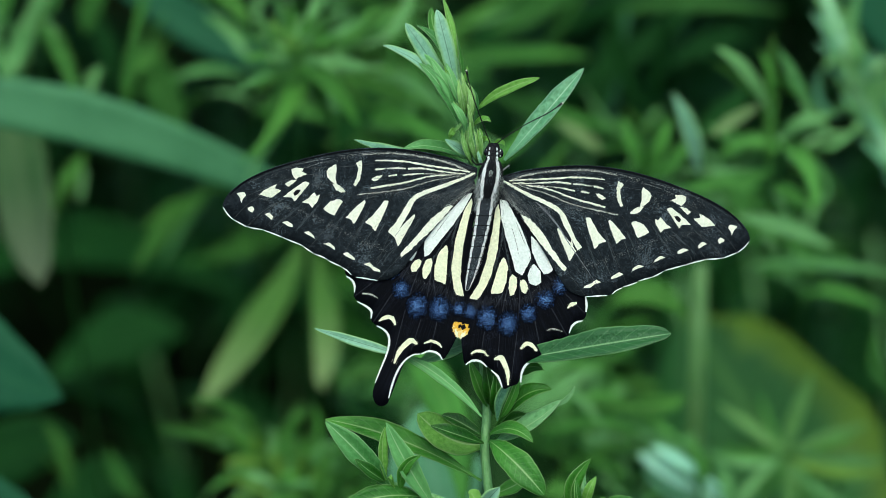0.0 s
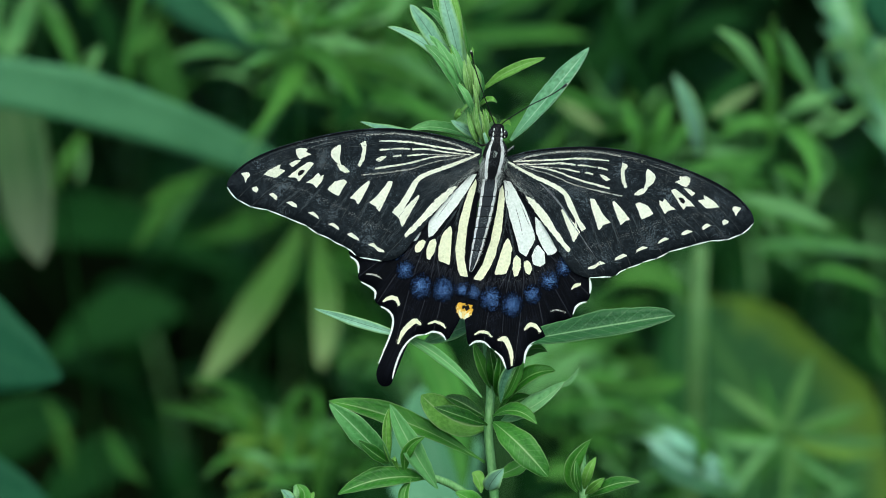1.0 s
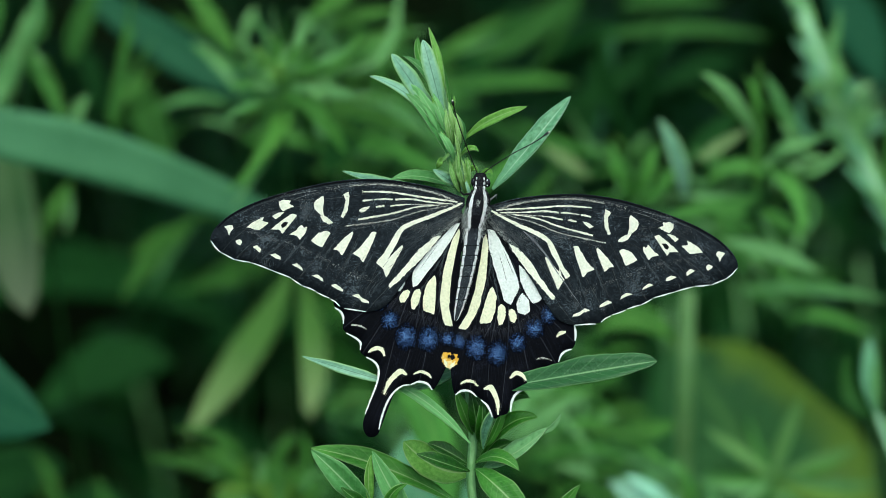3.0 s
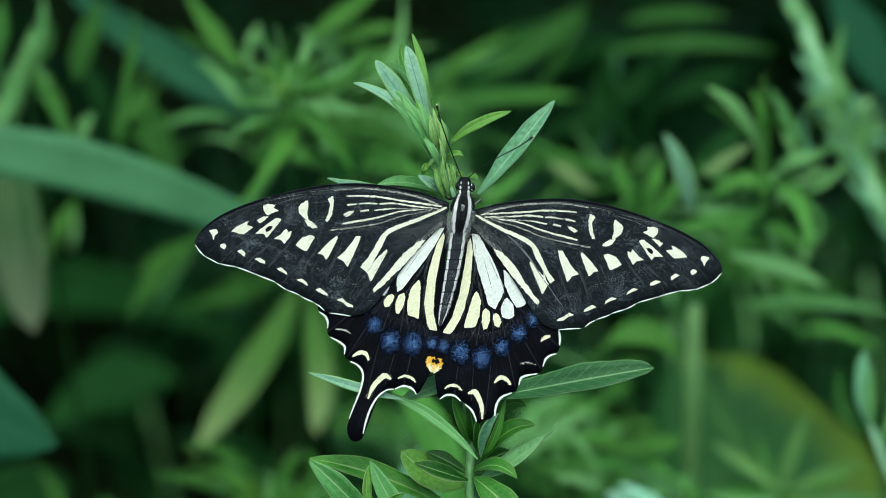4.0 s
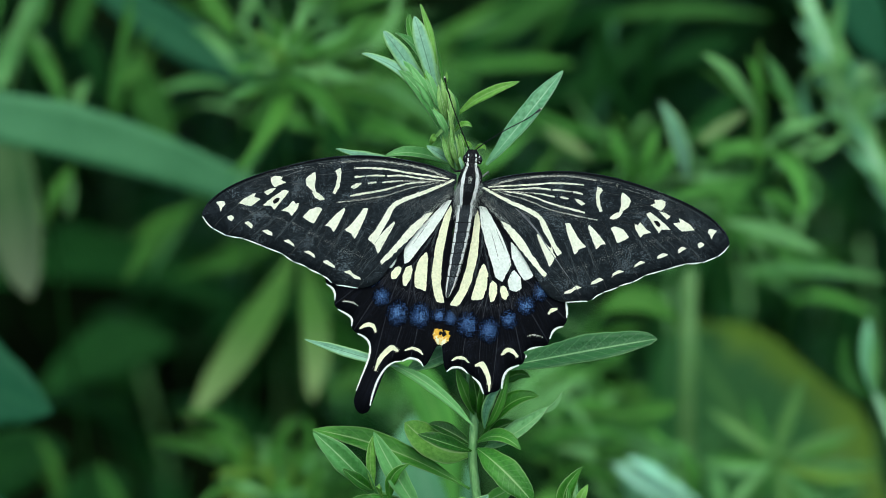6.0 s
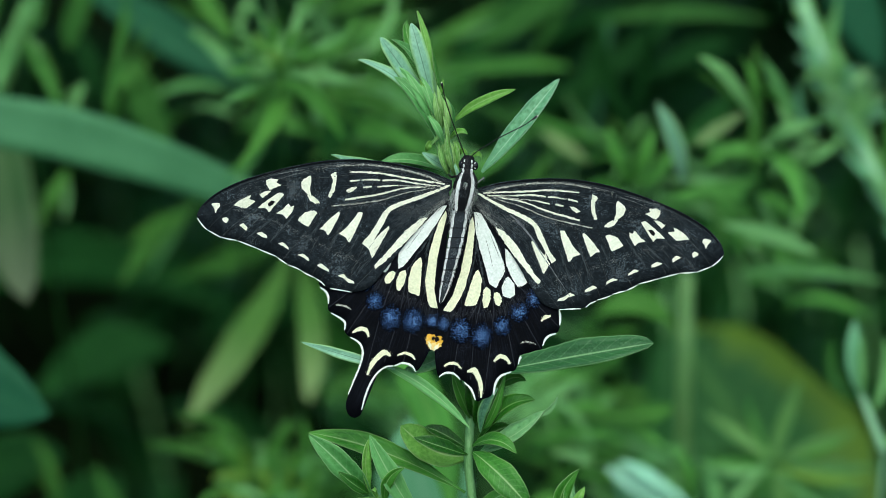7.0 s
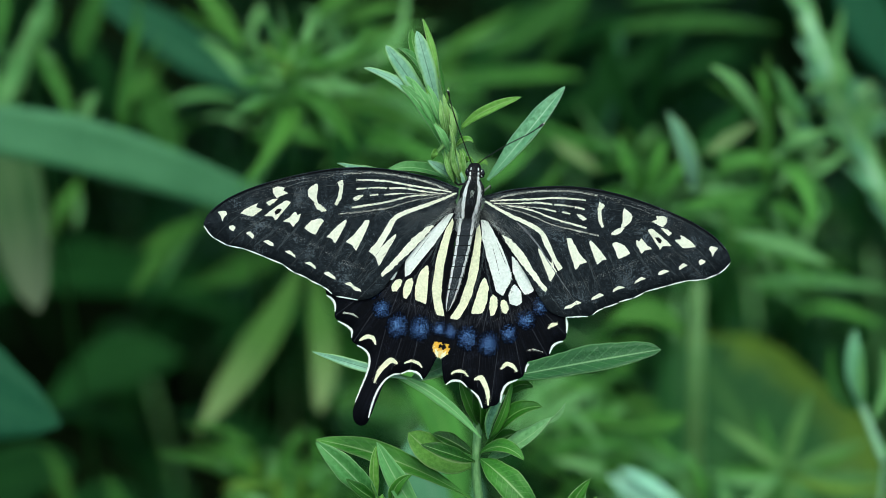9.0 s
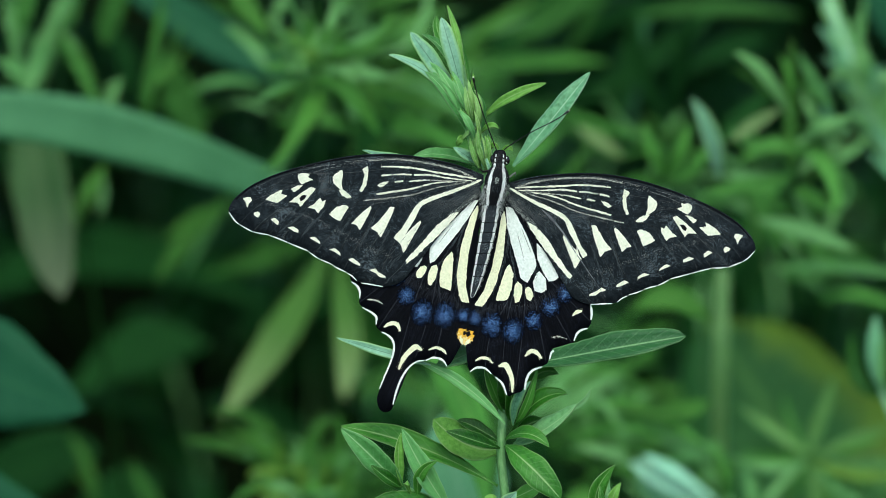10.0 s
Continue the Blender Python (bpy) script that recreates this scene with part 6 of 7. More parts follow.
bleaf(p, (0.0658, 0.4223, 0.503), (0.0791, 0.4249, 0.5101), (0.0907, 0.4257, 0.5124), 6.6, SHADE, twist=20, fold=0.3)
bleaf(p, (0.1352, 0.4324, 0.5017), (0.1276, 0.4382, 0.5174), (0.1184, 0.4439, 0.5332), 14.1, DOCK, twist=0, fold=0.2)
# pale stalk at the right, its small leaves lying close
stalk_foot = Vector((0.1546, 0.2597, -0.02))
stalk_plant = plant("goldenrod", stalk_foot, "pale green goldenrod stalk crowded with small leaves", "plant")
stalk_line = smooth_line([(0.1325, 0.2666, 0.4846), (0.1244, 0.279, 0.504), (0.1171, 0.289, 0.5168), (0.1112, 0.2932, 0.5284), (0.1064, 0.2975, 0.5401), (0.102, 0.3068, 0.551), (0.0969, 0.3161, 0.5621), (0.0922, 0.325, 0.5719)], 10)
tube("stem", smooth_line([stalk_foot, stalk_line[0] * 0.6 + stalk_foot * 0.4 + Vector((0.004, 0, 0))], 6) + stalk_line, [(2.3 - 0.013 * i) * MM for i in range(78)], PALESTALK, stalk_plant, origin=stalk_foot, ribs=0.08)
rng = random.Random(77)
for k in range(134):
    at = stalk_line[k // 2]
    way = (stalk_line[k // 2 + 1] - stalk_line[k // 2]).normalized()
    side = (RIGHT if k % 2 else -RIGHT) * rng.uniform(0.04, 0.34) + way * rng.uniform(0.8, 1.0) - AHEAD * rng.uniform(-0.4, 0.3)
    tip = at + side.normalized() * rng.uniform(0.010, 0.021) * (1.0 if k < 90 else 0.62)
    bleaf(stalk_plant, at, (at + tip) * 0.5 + Vector((0, 0, 0.0006)), tip, rng.uniform(1.4, 2.6), HAZE if k % 4 == 0 else HERBPALE, kin=0, twist=rng.uniform(-30, 30), fold=0.4)
# a burst of young leaves where it branches
for k in range(54):
    at = stalk_line[30 + k // 3 % 12]
    turn = radians(rng.uniform(-75, 75))
    out = RIGHT * math.sin(turn) + UP * math.cos(turn) - AHEAD * rng.uniform(0.1, 0.6)
    tip = at + out.normalized() * rng.uniform(0.006, 0.014)
    bleaf(stalk_plant, at, (at + tip) * 0.5 - AHEAD * 0.001, tip, rng.uniform(1.2, 2.0), (PALE, HAZE, HERBPALE)[k % 3], kin=0, twist=rng.uniform(-40, 40), fold=0.4)
bleaf(stalk_plant, (0.1032, 0.2937, 0.5298), (0.0968, 0.2902, 0.5348), (0.0966, 0.2884, 0.5444), 2.2, HAZE, twist=15, fold=0.4)
bleaf(stalk_plant, (0.1046, 0.2965, 0.5374), (0.1012, 0.2937, 0.5443), (0.097, 0.2881, 0.5438), 2.0, HERBPALE, twist=15, fold=0.4)
bleaf(stalk_plant, (0.101, 0.2922, 0.5257), (0.0939, 0.2897, 0.5334), (0.0907, 0.2927, 0.5416), 2.9, HERBPALE, twist=15, fold=0.4)
bleaf(stalk_plant, (0.1046, 0.2922, 0.5257), (0.0959, 0.2915, 0.5236), (0.0893, 0.2895, 0.5181), 2.3, HERBPALE, twist=15, fold=0.4)
bleaf(stalk_plant, (0.1178, 0.2895, 0.5181), (0.12, 0.292, 0.525), (0.1193, 0.2965, 0.5374), 3.2, HERB, twist=15, fold=0.4)
bleaf(stalk_plant, (0.1085, 0.2889, 0.5313), (0.1021, 0.282, 0.5268), (0.0951, 0.2766, 0.5267), 2.0, HERBPALE, twist=15, fold=0.4)
# pale leaf beyond it, on a stalk that leans in with the wind
pale_plant = herb((0.14, 0.16, -0.02), (0.1159, 0.2, 0.4769), "herb with pale grey-green leaves turned to the sky", 1.3, PALESTALK, name="wild_herb")
tube("stem", smooth_line([Vector(q) for q in ((0.1159, 0.2, 0.4769), (0.1132, 0.2023, 0.4833), (0.1102, 0.2051, 0.4909))], 4), [0.0011 - 0.00004 * i for i in range(9)], PALESTALK, pale_plant, origin=pale_plant.location)
bleaf(pale_plant, (0.1113, 0.2041, 0.4884), (0.1086, 0.2055, 0.498), (0.1091, 0.2091, 0.5079), 3.8, HAZE, twist=6, fold=0.3, full=0.55)
bleaf(pale_plant, (0.1108, 0.2027, 0.4904), (0.11, 0.2032, 0.4975), (0.1105, 0.2062, 0.5057), 1.9, HERBPALE, twist=-10, fold=0.4, kin=0)
bleaf(pale_plant, (0.1134, 0.2069, 0.4843), (0.1172, 0.2102, 0.4933), (0.1164, 0.2132, 0.5016), 3.5, HERBPALE, twist=0, fold=0.3)
bleaf(pale_plant, (0.1111, 0.2088, 0.4865), (0.1052, 0.2153, 0.4897), (0.1046, 0.219, 0.5), 3.6, HERBSHADE, twist=10, fold=0.3)
bleaf(pale_plant, (0.1159, 0.2004, 0.4782), (0.1213, 0.2021, 0.4829), (0.1281, 0.2027, 0.4846), 4.1, HERB, twist=0, fold=0.3)

# big yellowing leaf, lower right
p = herb((0.1145, 0.4604, -0.02), (0.1163, 0.4616, 0.3479), "large round green leaf with yellow blotches along its edge", 1.6, DARKSTEM, name="kudzu")
bleaf(p, (0.1205, 0.3428, 0.3723), (0.0972, 0.3791, 0.3988), (0.0729, 0.416, 0.4272), 57.1, YELLOWED, twist=4, fold=0.06, full=0.5, blunt=0.55)
# upright stalk and whorl below
p = herb(Vector((0.0683, 0.3121, -0.02)) - Vector((0, 0.36, 0)), (0.0702, 0.3274, 0.4761), "upright pale goldenrod stalk with side leaves", 4.3, MIDSTALK, name="goldenrod")
bleaf(p, (0.0619, 0.2597, 0.4656), (0.0526, 0.2541, 0.4648), (0.0352, 0.2502, 0.4687), 6.6, HERBDIM, twist=0, fold=0.45)
bleaf(p, (0.063, 0.276, 0.4811), (0.0535, 0.278, 0.4865), (0.0433, 0.277, 0.4838), 8.8, HERBDIM, twist=10, fold=0.45)
p = herb((0.0934, 0.3181, -0.02), (0.092, 0.3105, 0.4298), "goldenrod crown with a whorl of narrow spreading leaves", 1.4, name="goldenrod")
bleaf(p, (0.0925, 0.3057, 0.4311), (0.0839, 0.3026, 0.4373), (0.0752, 0.3048, 0.4432), 2.6, HERBPALE, twist=15, fold=0.45)
bleaf(p, (0.0925, 0.3057, 0.4311), (0.0946, 0.3039, 0.4409), (0.0996, 0.3073, 0.4501), 3.2, HERBPALE, twist=15, fold=0.45)
bleaf(p, (0.0925, 0.3057, 0.4311), (0.1009, 0.2968, 0.436), (0.1115, 0.2978, 0.4389), 2.3, HERB, twist=15, fold=0.45)
bleaf(p, (0.0925, 0.3057, 0.4311), (0.1049, 0.2908, 0.4341), (0.12, 0.291, 0.4346), 2.9, HERBPALE, twist=15, fold=0.45)
bleaf(p, (0.0925, 0.3057, 0.4311), (0.0888, 0.2936, 0.4272), (0.0846, 0.2864, 0.4221), 3.0, HERB, twist=15, fold=0.45)
bleaf(p, (0.0925, 0.3057, 0.4311), (0.0832, 0.3005, 0.4316), (0.0733, 0.2967, 0.4357), 2.3, HERB, twist=15, fold=0.45)
bleaf(p, (0.0925, 0.3057, 0.4311), (0.0974, 0.289, 0.4292), (0.1034, 0.2862, 0.4214), 2.7, HERB, twist=15, fold=0.45)
bleaf(p, (0.0925, 0.3057, 0.4311), (0.0886, 0.3129, 0.4363), (0.0863, 0.3158, 0.4443), 2.0, HERB, twist=15, fold=0.45)
bleaf(p, (0.0902, 0.2805, 0.441), (0.0929, 0.2838, 0.4501), (0.0977, 0.2879, 0.4613), 3.9, BUDDIM, twist=12, fold=0.4, kin=1)
bleaf(p, (0.0895, 0.2805, 0.441), (0.0821, 0.2825, 0.4463), (0.0721, 0.285, 0.4533), 3.3, BUDDIM, twist=12, fold=0.4, kin=1)
bleaf(p, (0.0905, 0.2803, 0.4403), (0.1022, 0.2821, 0.4452), (0.1126, 0.283, 0.4477), 2.7, BUDDIM, twist=12, fold=0.4, kin=1)
bleaf(p, (0.0895, 0.28, 0.4396), (0.0798, 0.2795, 0.4382), (0.0694, 0.2805, 0.441), 3.0, HERBPALE, twist=12, fold=0.4, kin=1)
bleaf(p, (0.091, 0.2799, 0.4393), (0.1037, 0.2788, 0.4361), (0.1165, 0.2788, 0.4361), 3.0, LIMEDIM, twist=12, fold=0.4, kin=1)
bleaf(p, (0.0902, 0.2798, 0.4389), (0.0917, 0.2775, 0.4326), (0.0895, 0.2739, 0.4228), 3.3, BUDDIM, twist=12, fold=0.4, kin=1)
bleaf(p, (0.0888, 0.2798, 0.4389), (0.0813, 0.2775, 0.4326), (0.0768, 0.2744, 0.4242), 3.0, HERBPALE, twist=12, fold=0.4, kin=1)
bleaf(p, (0.0917, 0.2798, 0.4389), (0.0992, 0.277, 0.4312), (0.1096, 0.2754, 0.427), 3.0, HERBPALE, twist=12, fold=0.4, kin=1)
bleaf(p, (0.0666, 0.2839, 0.4444), (0.0555, 0.2732, 0.4441), (0.036, 0.2645, 0.4495), 5.9, HERBPALE, twist=0, fold=0.45)

p = herb((0.0422, 0.343, -0.02), (0.0406, 0.3452, 0.4374), "light green herb with narrow arching leaves", 1.2, name="wild_herb")
bleaf(p, (0.0294, 0.2679, 0.4588), (0.0443, 0.2591, 0.464), (0.062, 0.2506, 0.4553), 4.3, HERB, twist=-10, fold=0.4, full=0.45)
bleaf(p, (0.0263, 0.2839, 0.4444), (0.043, 0.2759, 0.4518), (0.0586, 0.2655, 0.4522), 5.0, HERB, twist=5, fold=0.4)
bleaf(p, (0.0297, 0.2706, 0.4372), (0.0418, 0.2642, 0.4488), (0.0544, 0.2545, 0.4513), 4.7, HERBDIM, twist=0, fold=0.4)
bleaf(p, (0.022, 0.2947, 0.4448), (0.0303, 0.2973, 0.4519), (0.0416, 0.2993, 0.4575), 6.0, HERBPALE, twist=10, fold=0.35)
bleaf(p, (0.0177, 0.3042, 0.4416), (0.0271, 0.3174, 0.4486), (0.0355, 0.3192, 0.4537), 5.5, HERBPALE, twist=0, fold=0.35)
bleaf(p, (0.0231, 0.3463, 0.4404), (0.0358, 0.3455, 0.4382), (0.0477, 0.3463, 0.4404), 5.4, HERB, twist=0, fold=0.35)
bleaf(p, (0.0652, 0.2508, 0.4412), (0.0656, 0.2487, 0.4499), (0.062, 0.2516, 0.4581), 3.7, HERB, twist=20, fold=0.4)
bleaf(p, (0.0724, 0.2407, 0.4425), (0.0718, 0.2426, 0.4479), (0.0698, 0.2448, 0.454), 4.3, HERBPALE, twist=10, fold=0.3)
bleaf(p, (0.0389, 0.259, 0.4344), (0.0316, 0.2605, 0.4385), (0.025, 0.26, 0.4371), 5.3, HERBDIM, twist=0, fold=0.35)
bleaf(p, (-0.0099, 0.3251, 0.4405), (-0.02, 0.3269, 0.4456), (-0.0301, 0.3251, 0.4405), 7.1, HERBDIM, twist=0, fold=0.3)
bleaf(p, (0.0084, 0.2936, 0.4419), (-0.0006, 0.306, 0.4466), (-0.0128, 0.3081, 0.4524), 9.1, HERB, twist=0, fold=0.3)
bleaf(p, (0.0024, 0.2773, 0.4262), (-0.0021, 0.2803, 0.4346), (-0.0103, 0.2824, 0.4402), 9.0, HERB, twist=10, fold=0.3)
# very pale leaf, lower right, and a pale one behind the host's foot
mint_plant = herb((0.0778, 0.2833, -0.02), (0.0786, 0.2846, 0.4171), "young pale mint leaf, sky sheen put into its colour", 1.3, name="wild_herb")
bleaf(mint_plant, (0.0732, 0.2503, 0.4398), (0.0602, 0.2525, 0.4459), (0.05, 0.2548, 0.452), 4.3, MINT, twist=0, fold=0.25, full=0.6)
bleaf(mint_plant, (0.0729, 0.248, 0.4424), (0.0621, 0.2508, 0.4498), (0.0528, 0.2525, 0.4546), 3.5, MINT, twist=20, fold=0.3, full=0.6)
bleaf(mint_plant, (0.072, 0.2526, 0.4372), (0.0589, 0.254, 0.4413), (0.0516, 0.2563, 0.4474), 3.5, HAZE, twist=-20, fold=0.3)
bleaf(mint_plant, (0.0579, 0.2627, 0.4447), (0.0476, 0.2645, 0.4495), (0.036, 0.2654, 0.4519), 4.1, HERBPALE, twist=0, fold=0.35)
p = herb((-0.0017, 0.1191, -0.02), (-0.0005, 0.1191, 0.4887), "soft pale green leaves low behind the goldenrod", 1.3, name="wild_herb")
bleaf(p, (0.0021, 0.183, 0.4595), (-0.0019, 0.1834, 0.4753), (-0.0052, 0.1847, 0.4935), 22, HAZE, twist=0, fold=0.1, full=0.5)
bleaf(p, (0.0045, 0.1399, 0.4874), (-0.0005, 0.1486, 0.5112), (-0.0106, 0.1525, 0.5218), 10.1, HERB, twist=0, fold=0.1, full=0.5)
bleaf(p, (0.0047, 0.1634, 0.4641), (-0.0018, 0.1661, 0.4715), (-0.0123, 0.1674, 0.4752), 11.8, HAZE, twist=0, fold=0.1, full=0.5)
# yellow-green tangle, lower left
p = herb((-0.0459, 0.261, -0.02), (-0.0459, 0.264, 0.4481), "low tangle of yellow-green herb leaves", 1.3, name="wild_herb")
for b, m, tp, w, mt, tw in (
        ((-0.0459, 0.2625, 0.444), (-0.0515, 0.2604, 0.4528), (-0.0585, 0.2596, 0.4594), 3.0, HERBDIM, 10),
        ((-0.0459, 0.2625, 0.444), (-0.0413, 0.2608, 0.4542), (-0.0325, 0.2606, 0.4621), 3.0, HERBDIM, 10),
        ((-0.0459, 0.262, 0.4426), (-0.0529, 0.2574, 0.4446), (-0.06, 0.2531, 0.4417), 3.0, HERB, 10),
        ((-0.0459, 0.262, 0.4426), (-0.0369, 0.2569, 0.4432), (-0.0238, 0.2551, 0.4472), 3.0, HERBDIM, 10),
        ((-0.0444, 0.2615, 0.4412), (-0.0413, 0.2549, 0.4378), (-0.0383, 0.2492, 0.4308), 3.0, HERB, 10)):
    bleaf(p, b, m, tp, w * 1.15, mt, twist=tw, fold=0.45)
for b, m, tp, w, mt, tw in (
        ((-0.032, 0.2377, 0.4345), (-0.0312, 0.2375, 0.4486), (-0.0289, 0.2392, 0.4618), 3.2, HERBDIM, 10),
        ((-0.0459, 0.262, 0.4426), (-0.05, 0.2554, 0.4391), (-0.0557, 0.2497, 0.4322), 3.6, HERBDIM, 10),
        ((-0.073, 0.2936, 0.4419), (-0.0579, 0.2931, 0.4405), (-0.0398, 0.2916, 0.4363), 3.6, HERBDIM, 10),
        ((-0.0459, 0.264, 0.4481), (-0.0529, 0.2628, 0.4596), (-0.0658, 0.2611, 0.4635), 3.0, HERBDIM, 10)):
    bleaf(p, b, m, tp, w * 1.15, mt, twist=tw, fold=0.45)

rng = random.Random(93)
for node in ((-0.0454, 0.2528, 0.4466), (-0.0335, 0.2632, 0.446), (-0.0523, 0.2732, 0.4442), (-0.0282, 0.2564, 0.4419), (-0.0387, 0.2462, 0.4432)):
    for k in range(15):
        a = radians(rng.uniform(-110, 110))
        out = RIGHT * math.sin(a) + UP * math.cos(a) - AHEAD * rng.uniform(-0.3, 0.6)
        start = Vector(node) + RIGHT * rng.uniform(-0.004, 0.004) + UP * rng.uniform(-0.006, 0.004)
        tip = start + out.normalized() * rng.uniform(0.006, 0.014)
        bleaf(p, start, (start + tip) * 0.5 + UP * 0.001, tip, rng.uniform(1.2, 2.2), rng.choice((HERB, HERB, HERBPALE, HERBDIM, LIMEDIM)), kin=0, twist=rng.uniform(-50, 50), fold=0.4)

bleaf(p, (-0.1085, 0.37, 0.3884), (-0.1106, 0.3742, 0.4), (-0.1162, 0.3776, 0.4093), 4.3, HERBDIM, twist=10, fold=0.3, kin=1)
bleaf(p, (-0.0846, 0.3511, 0.395), (-0.0919, 0.3533, 0.4011), (-0.096, 0.3566, 0.4102), 4.2, HERBSHADE, twist=10, fold=0.3)

# leafy goldenrod tips in half focus behind


def sprig(top, seed, long=0.034, count=18, pale=0.25, spread=0.07):
    """An upright goldenrod tip: narrow leaves in a spiral round the last stretch of its stem."""
    rng = random.Random(seed)
    top = Vector(top)
    foot = Vector((top.x + rng.uniform(-0.03, 0.03), top.y + 0.34, -0.02))
    p = plant("goldenrod", foot, "leafy goldenrod tip with narrow spreading leaves", "plant", "goldenrod tips behind")
    mid = (foot + top) * 0.5 + Vector((0, 0.03, 0.02))
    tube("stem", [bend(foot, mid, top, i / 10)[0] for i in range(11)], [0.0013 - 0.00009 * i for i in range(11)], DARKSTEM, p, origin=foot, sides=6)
    way = (top - mid).normalized()
    for k in range(count):
        f = k / (count - 1)
        base = top - way * (spread * (1 - f))
        a = k * 2.4 + rng.uniform(-0.4, 0.4)
        out = (Vector((math.cos(a), math.sin(a), 0)) + way * (0.15 + 1.1 * f)).normalized()
        size = long * (1.1 - 0.55 * f) * rng.uniform(0.7, 1.2)
        tip = base + out * size + Vector((0, 0, -0.25 * size * (1 - f)))
        leaf(p, base, (base + tip) * 0.5 + Vector((0, 0, 0.10 * size)), tip, size * rng.uniform(0.12, 0.20), HERBPALE if rng.random() < pale else HERBDIM if rng.random() < 0.4 else HERB,
             twist=rng.uniform(-25, 25), fold=0.45, origin=foot, rows=8, face=(0, -0.4, 0.9))


for k, (spot, long) in enumerate((
        ((-0.0516, 0.3414, 0.544), 0.024), ((-0.0262, 0.3308, 0.5439), 0.024), ((-0.0089, 0.4116, 0.5029), 0.028), ((0.0553, 0.3498, 0.5084), 0.017),
        ((0.0786, 0.3289, 0.5096), 0.018), ((0.1014, 0.3499, 0.4795), 0.020), ((0.0628, 0.3636, 0.488), 0.020),
        ((-0.0383, 0.31, 0.4284), 0.016), ((0.1049, 0.2885, 0.4278), 0.020), 
        ((-0.0039, 0.3953, 0.5165), 0.024), ((0.0463, 0.4066, 0.4308), 0.026), ((0.0333, 0.2944, 0.4441), 0.014), ((0.0501, 0.2798, 0.4332), 0.015), ((0.0255, 0.3163, 0.4457), 0.016), ((0.0638, 0.2737, 0.4399), 0.013), ((0.0422, 0.3112, 0.4462), 0.015), ((0.038, 0.2737, 0.431), 0.014))):
    sprig(spot, 100 + k, long=long, count=14 + k % 5, pale=0.55 if k % 3 == 0 else 0.25, spread=long * 2.0)

# ---------------------------------------------------------------- deep undergrowth


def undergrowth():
    """Upright weeds in the shade farther back, their leaf colour darkened for it; alike leaves on shared meshes."""
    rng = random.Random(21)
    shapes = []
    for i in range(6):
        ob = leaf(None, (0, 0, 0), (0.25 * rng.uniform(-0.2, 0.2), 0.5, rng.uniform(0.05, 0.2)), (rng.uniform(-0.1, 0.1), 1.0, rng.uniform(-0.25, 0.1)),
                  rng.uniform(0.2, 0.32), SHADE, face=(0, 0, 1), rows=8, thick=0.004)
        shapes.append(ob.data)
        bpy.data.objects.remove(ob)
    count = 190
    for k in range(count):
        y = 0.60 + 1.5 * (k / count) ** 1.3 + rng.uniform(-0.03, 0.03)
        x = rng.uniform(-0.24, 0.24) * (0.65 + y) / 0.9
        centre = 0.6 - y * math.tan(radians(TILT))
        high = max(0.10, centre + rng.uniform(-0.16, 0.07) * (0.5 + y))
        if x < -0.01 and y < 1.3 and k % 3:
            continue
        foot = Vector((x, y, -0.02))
        e = plant("weed", foot, "green weed with narrow leaves coloured dark for shade, on soil", "plant", "undergrowth weeds")
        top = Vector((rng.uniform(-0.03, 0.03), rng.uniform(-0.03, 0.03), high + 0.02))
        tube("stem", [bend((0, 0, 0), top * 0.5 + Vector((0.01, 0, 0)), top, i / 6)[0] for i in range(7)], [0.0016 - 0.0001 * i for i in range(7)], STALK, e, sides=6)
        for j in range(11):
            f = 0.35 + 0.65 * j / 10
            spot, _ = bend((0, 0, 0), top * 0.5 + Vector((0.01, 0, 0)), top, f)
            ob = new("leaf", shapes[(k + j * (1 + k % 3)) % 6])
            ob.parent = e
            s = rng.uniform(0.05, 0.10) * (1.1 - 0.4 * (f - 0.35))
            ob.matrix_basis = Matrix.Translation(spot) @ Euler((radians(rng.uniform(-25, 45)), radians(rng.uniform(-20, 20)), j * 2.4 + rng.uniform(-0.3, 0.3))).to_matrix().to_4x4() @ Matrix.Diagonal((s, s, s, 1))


undergrowth()


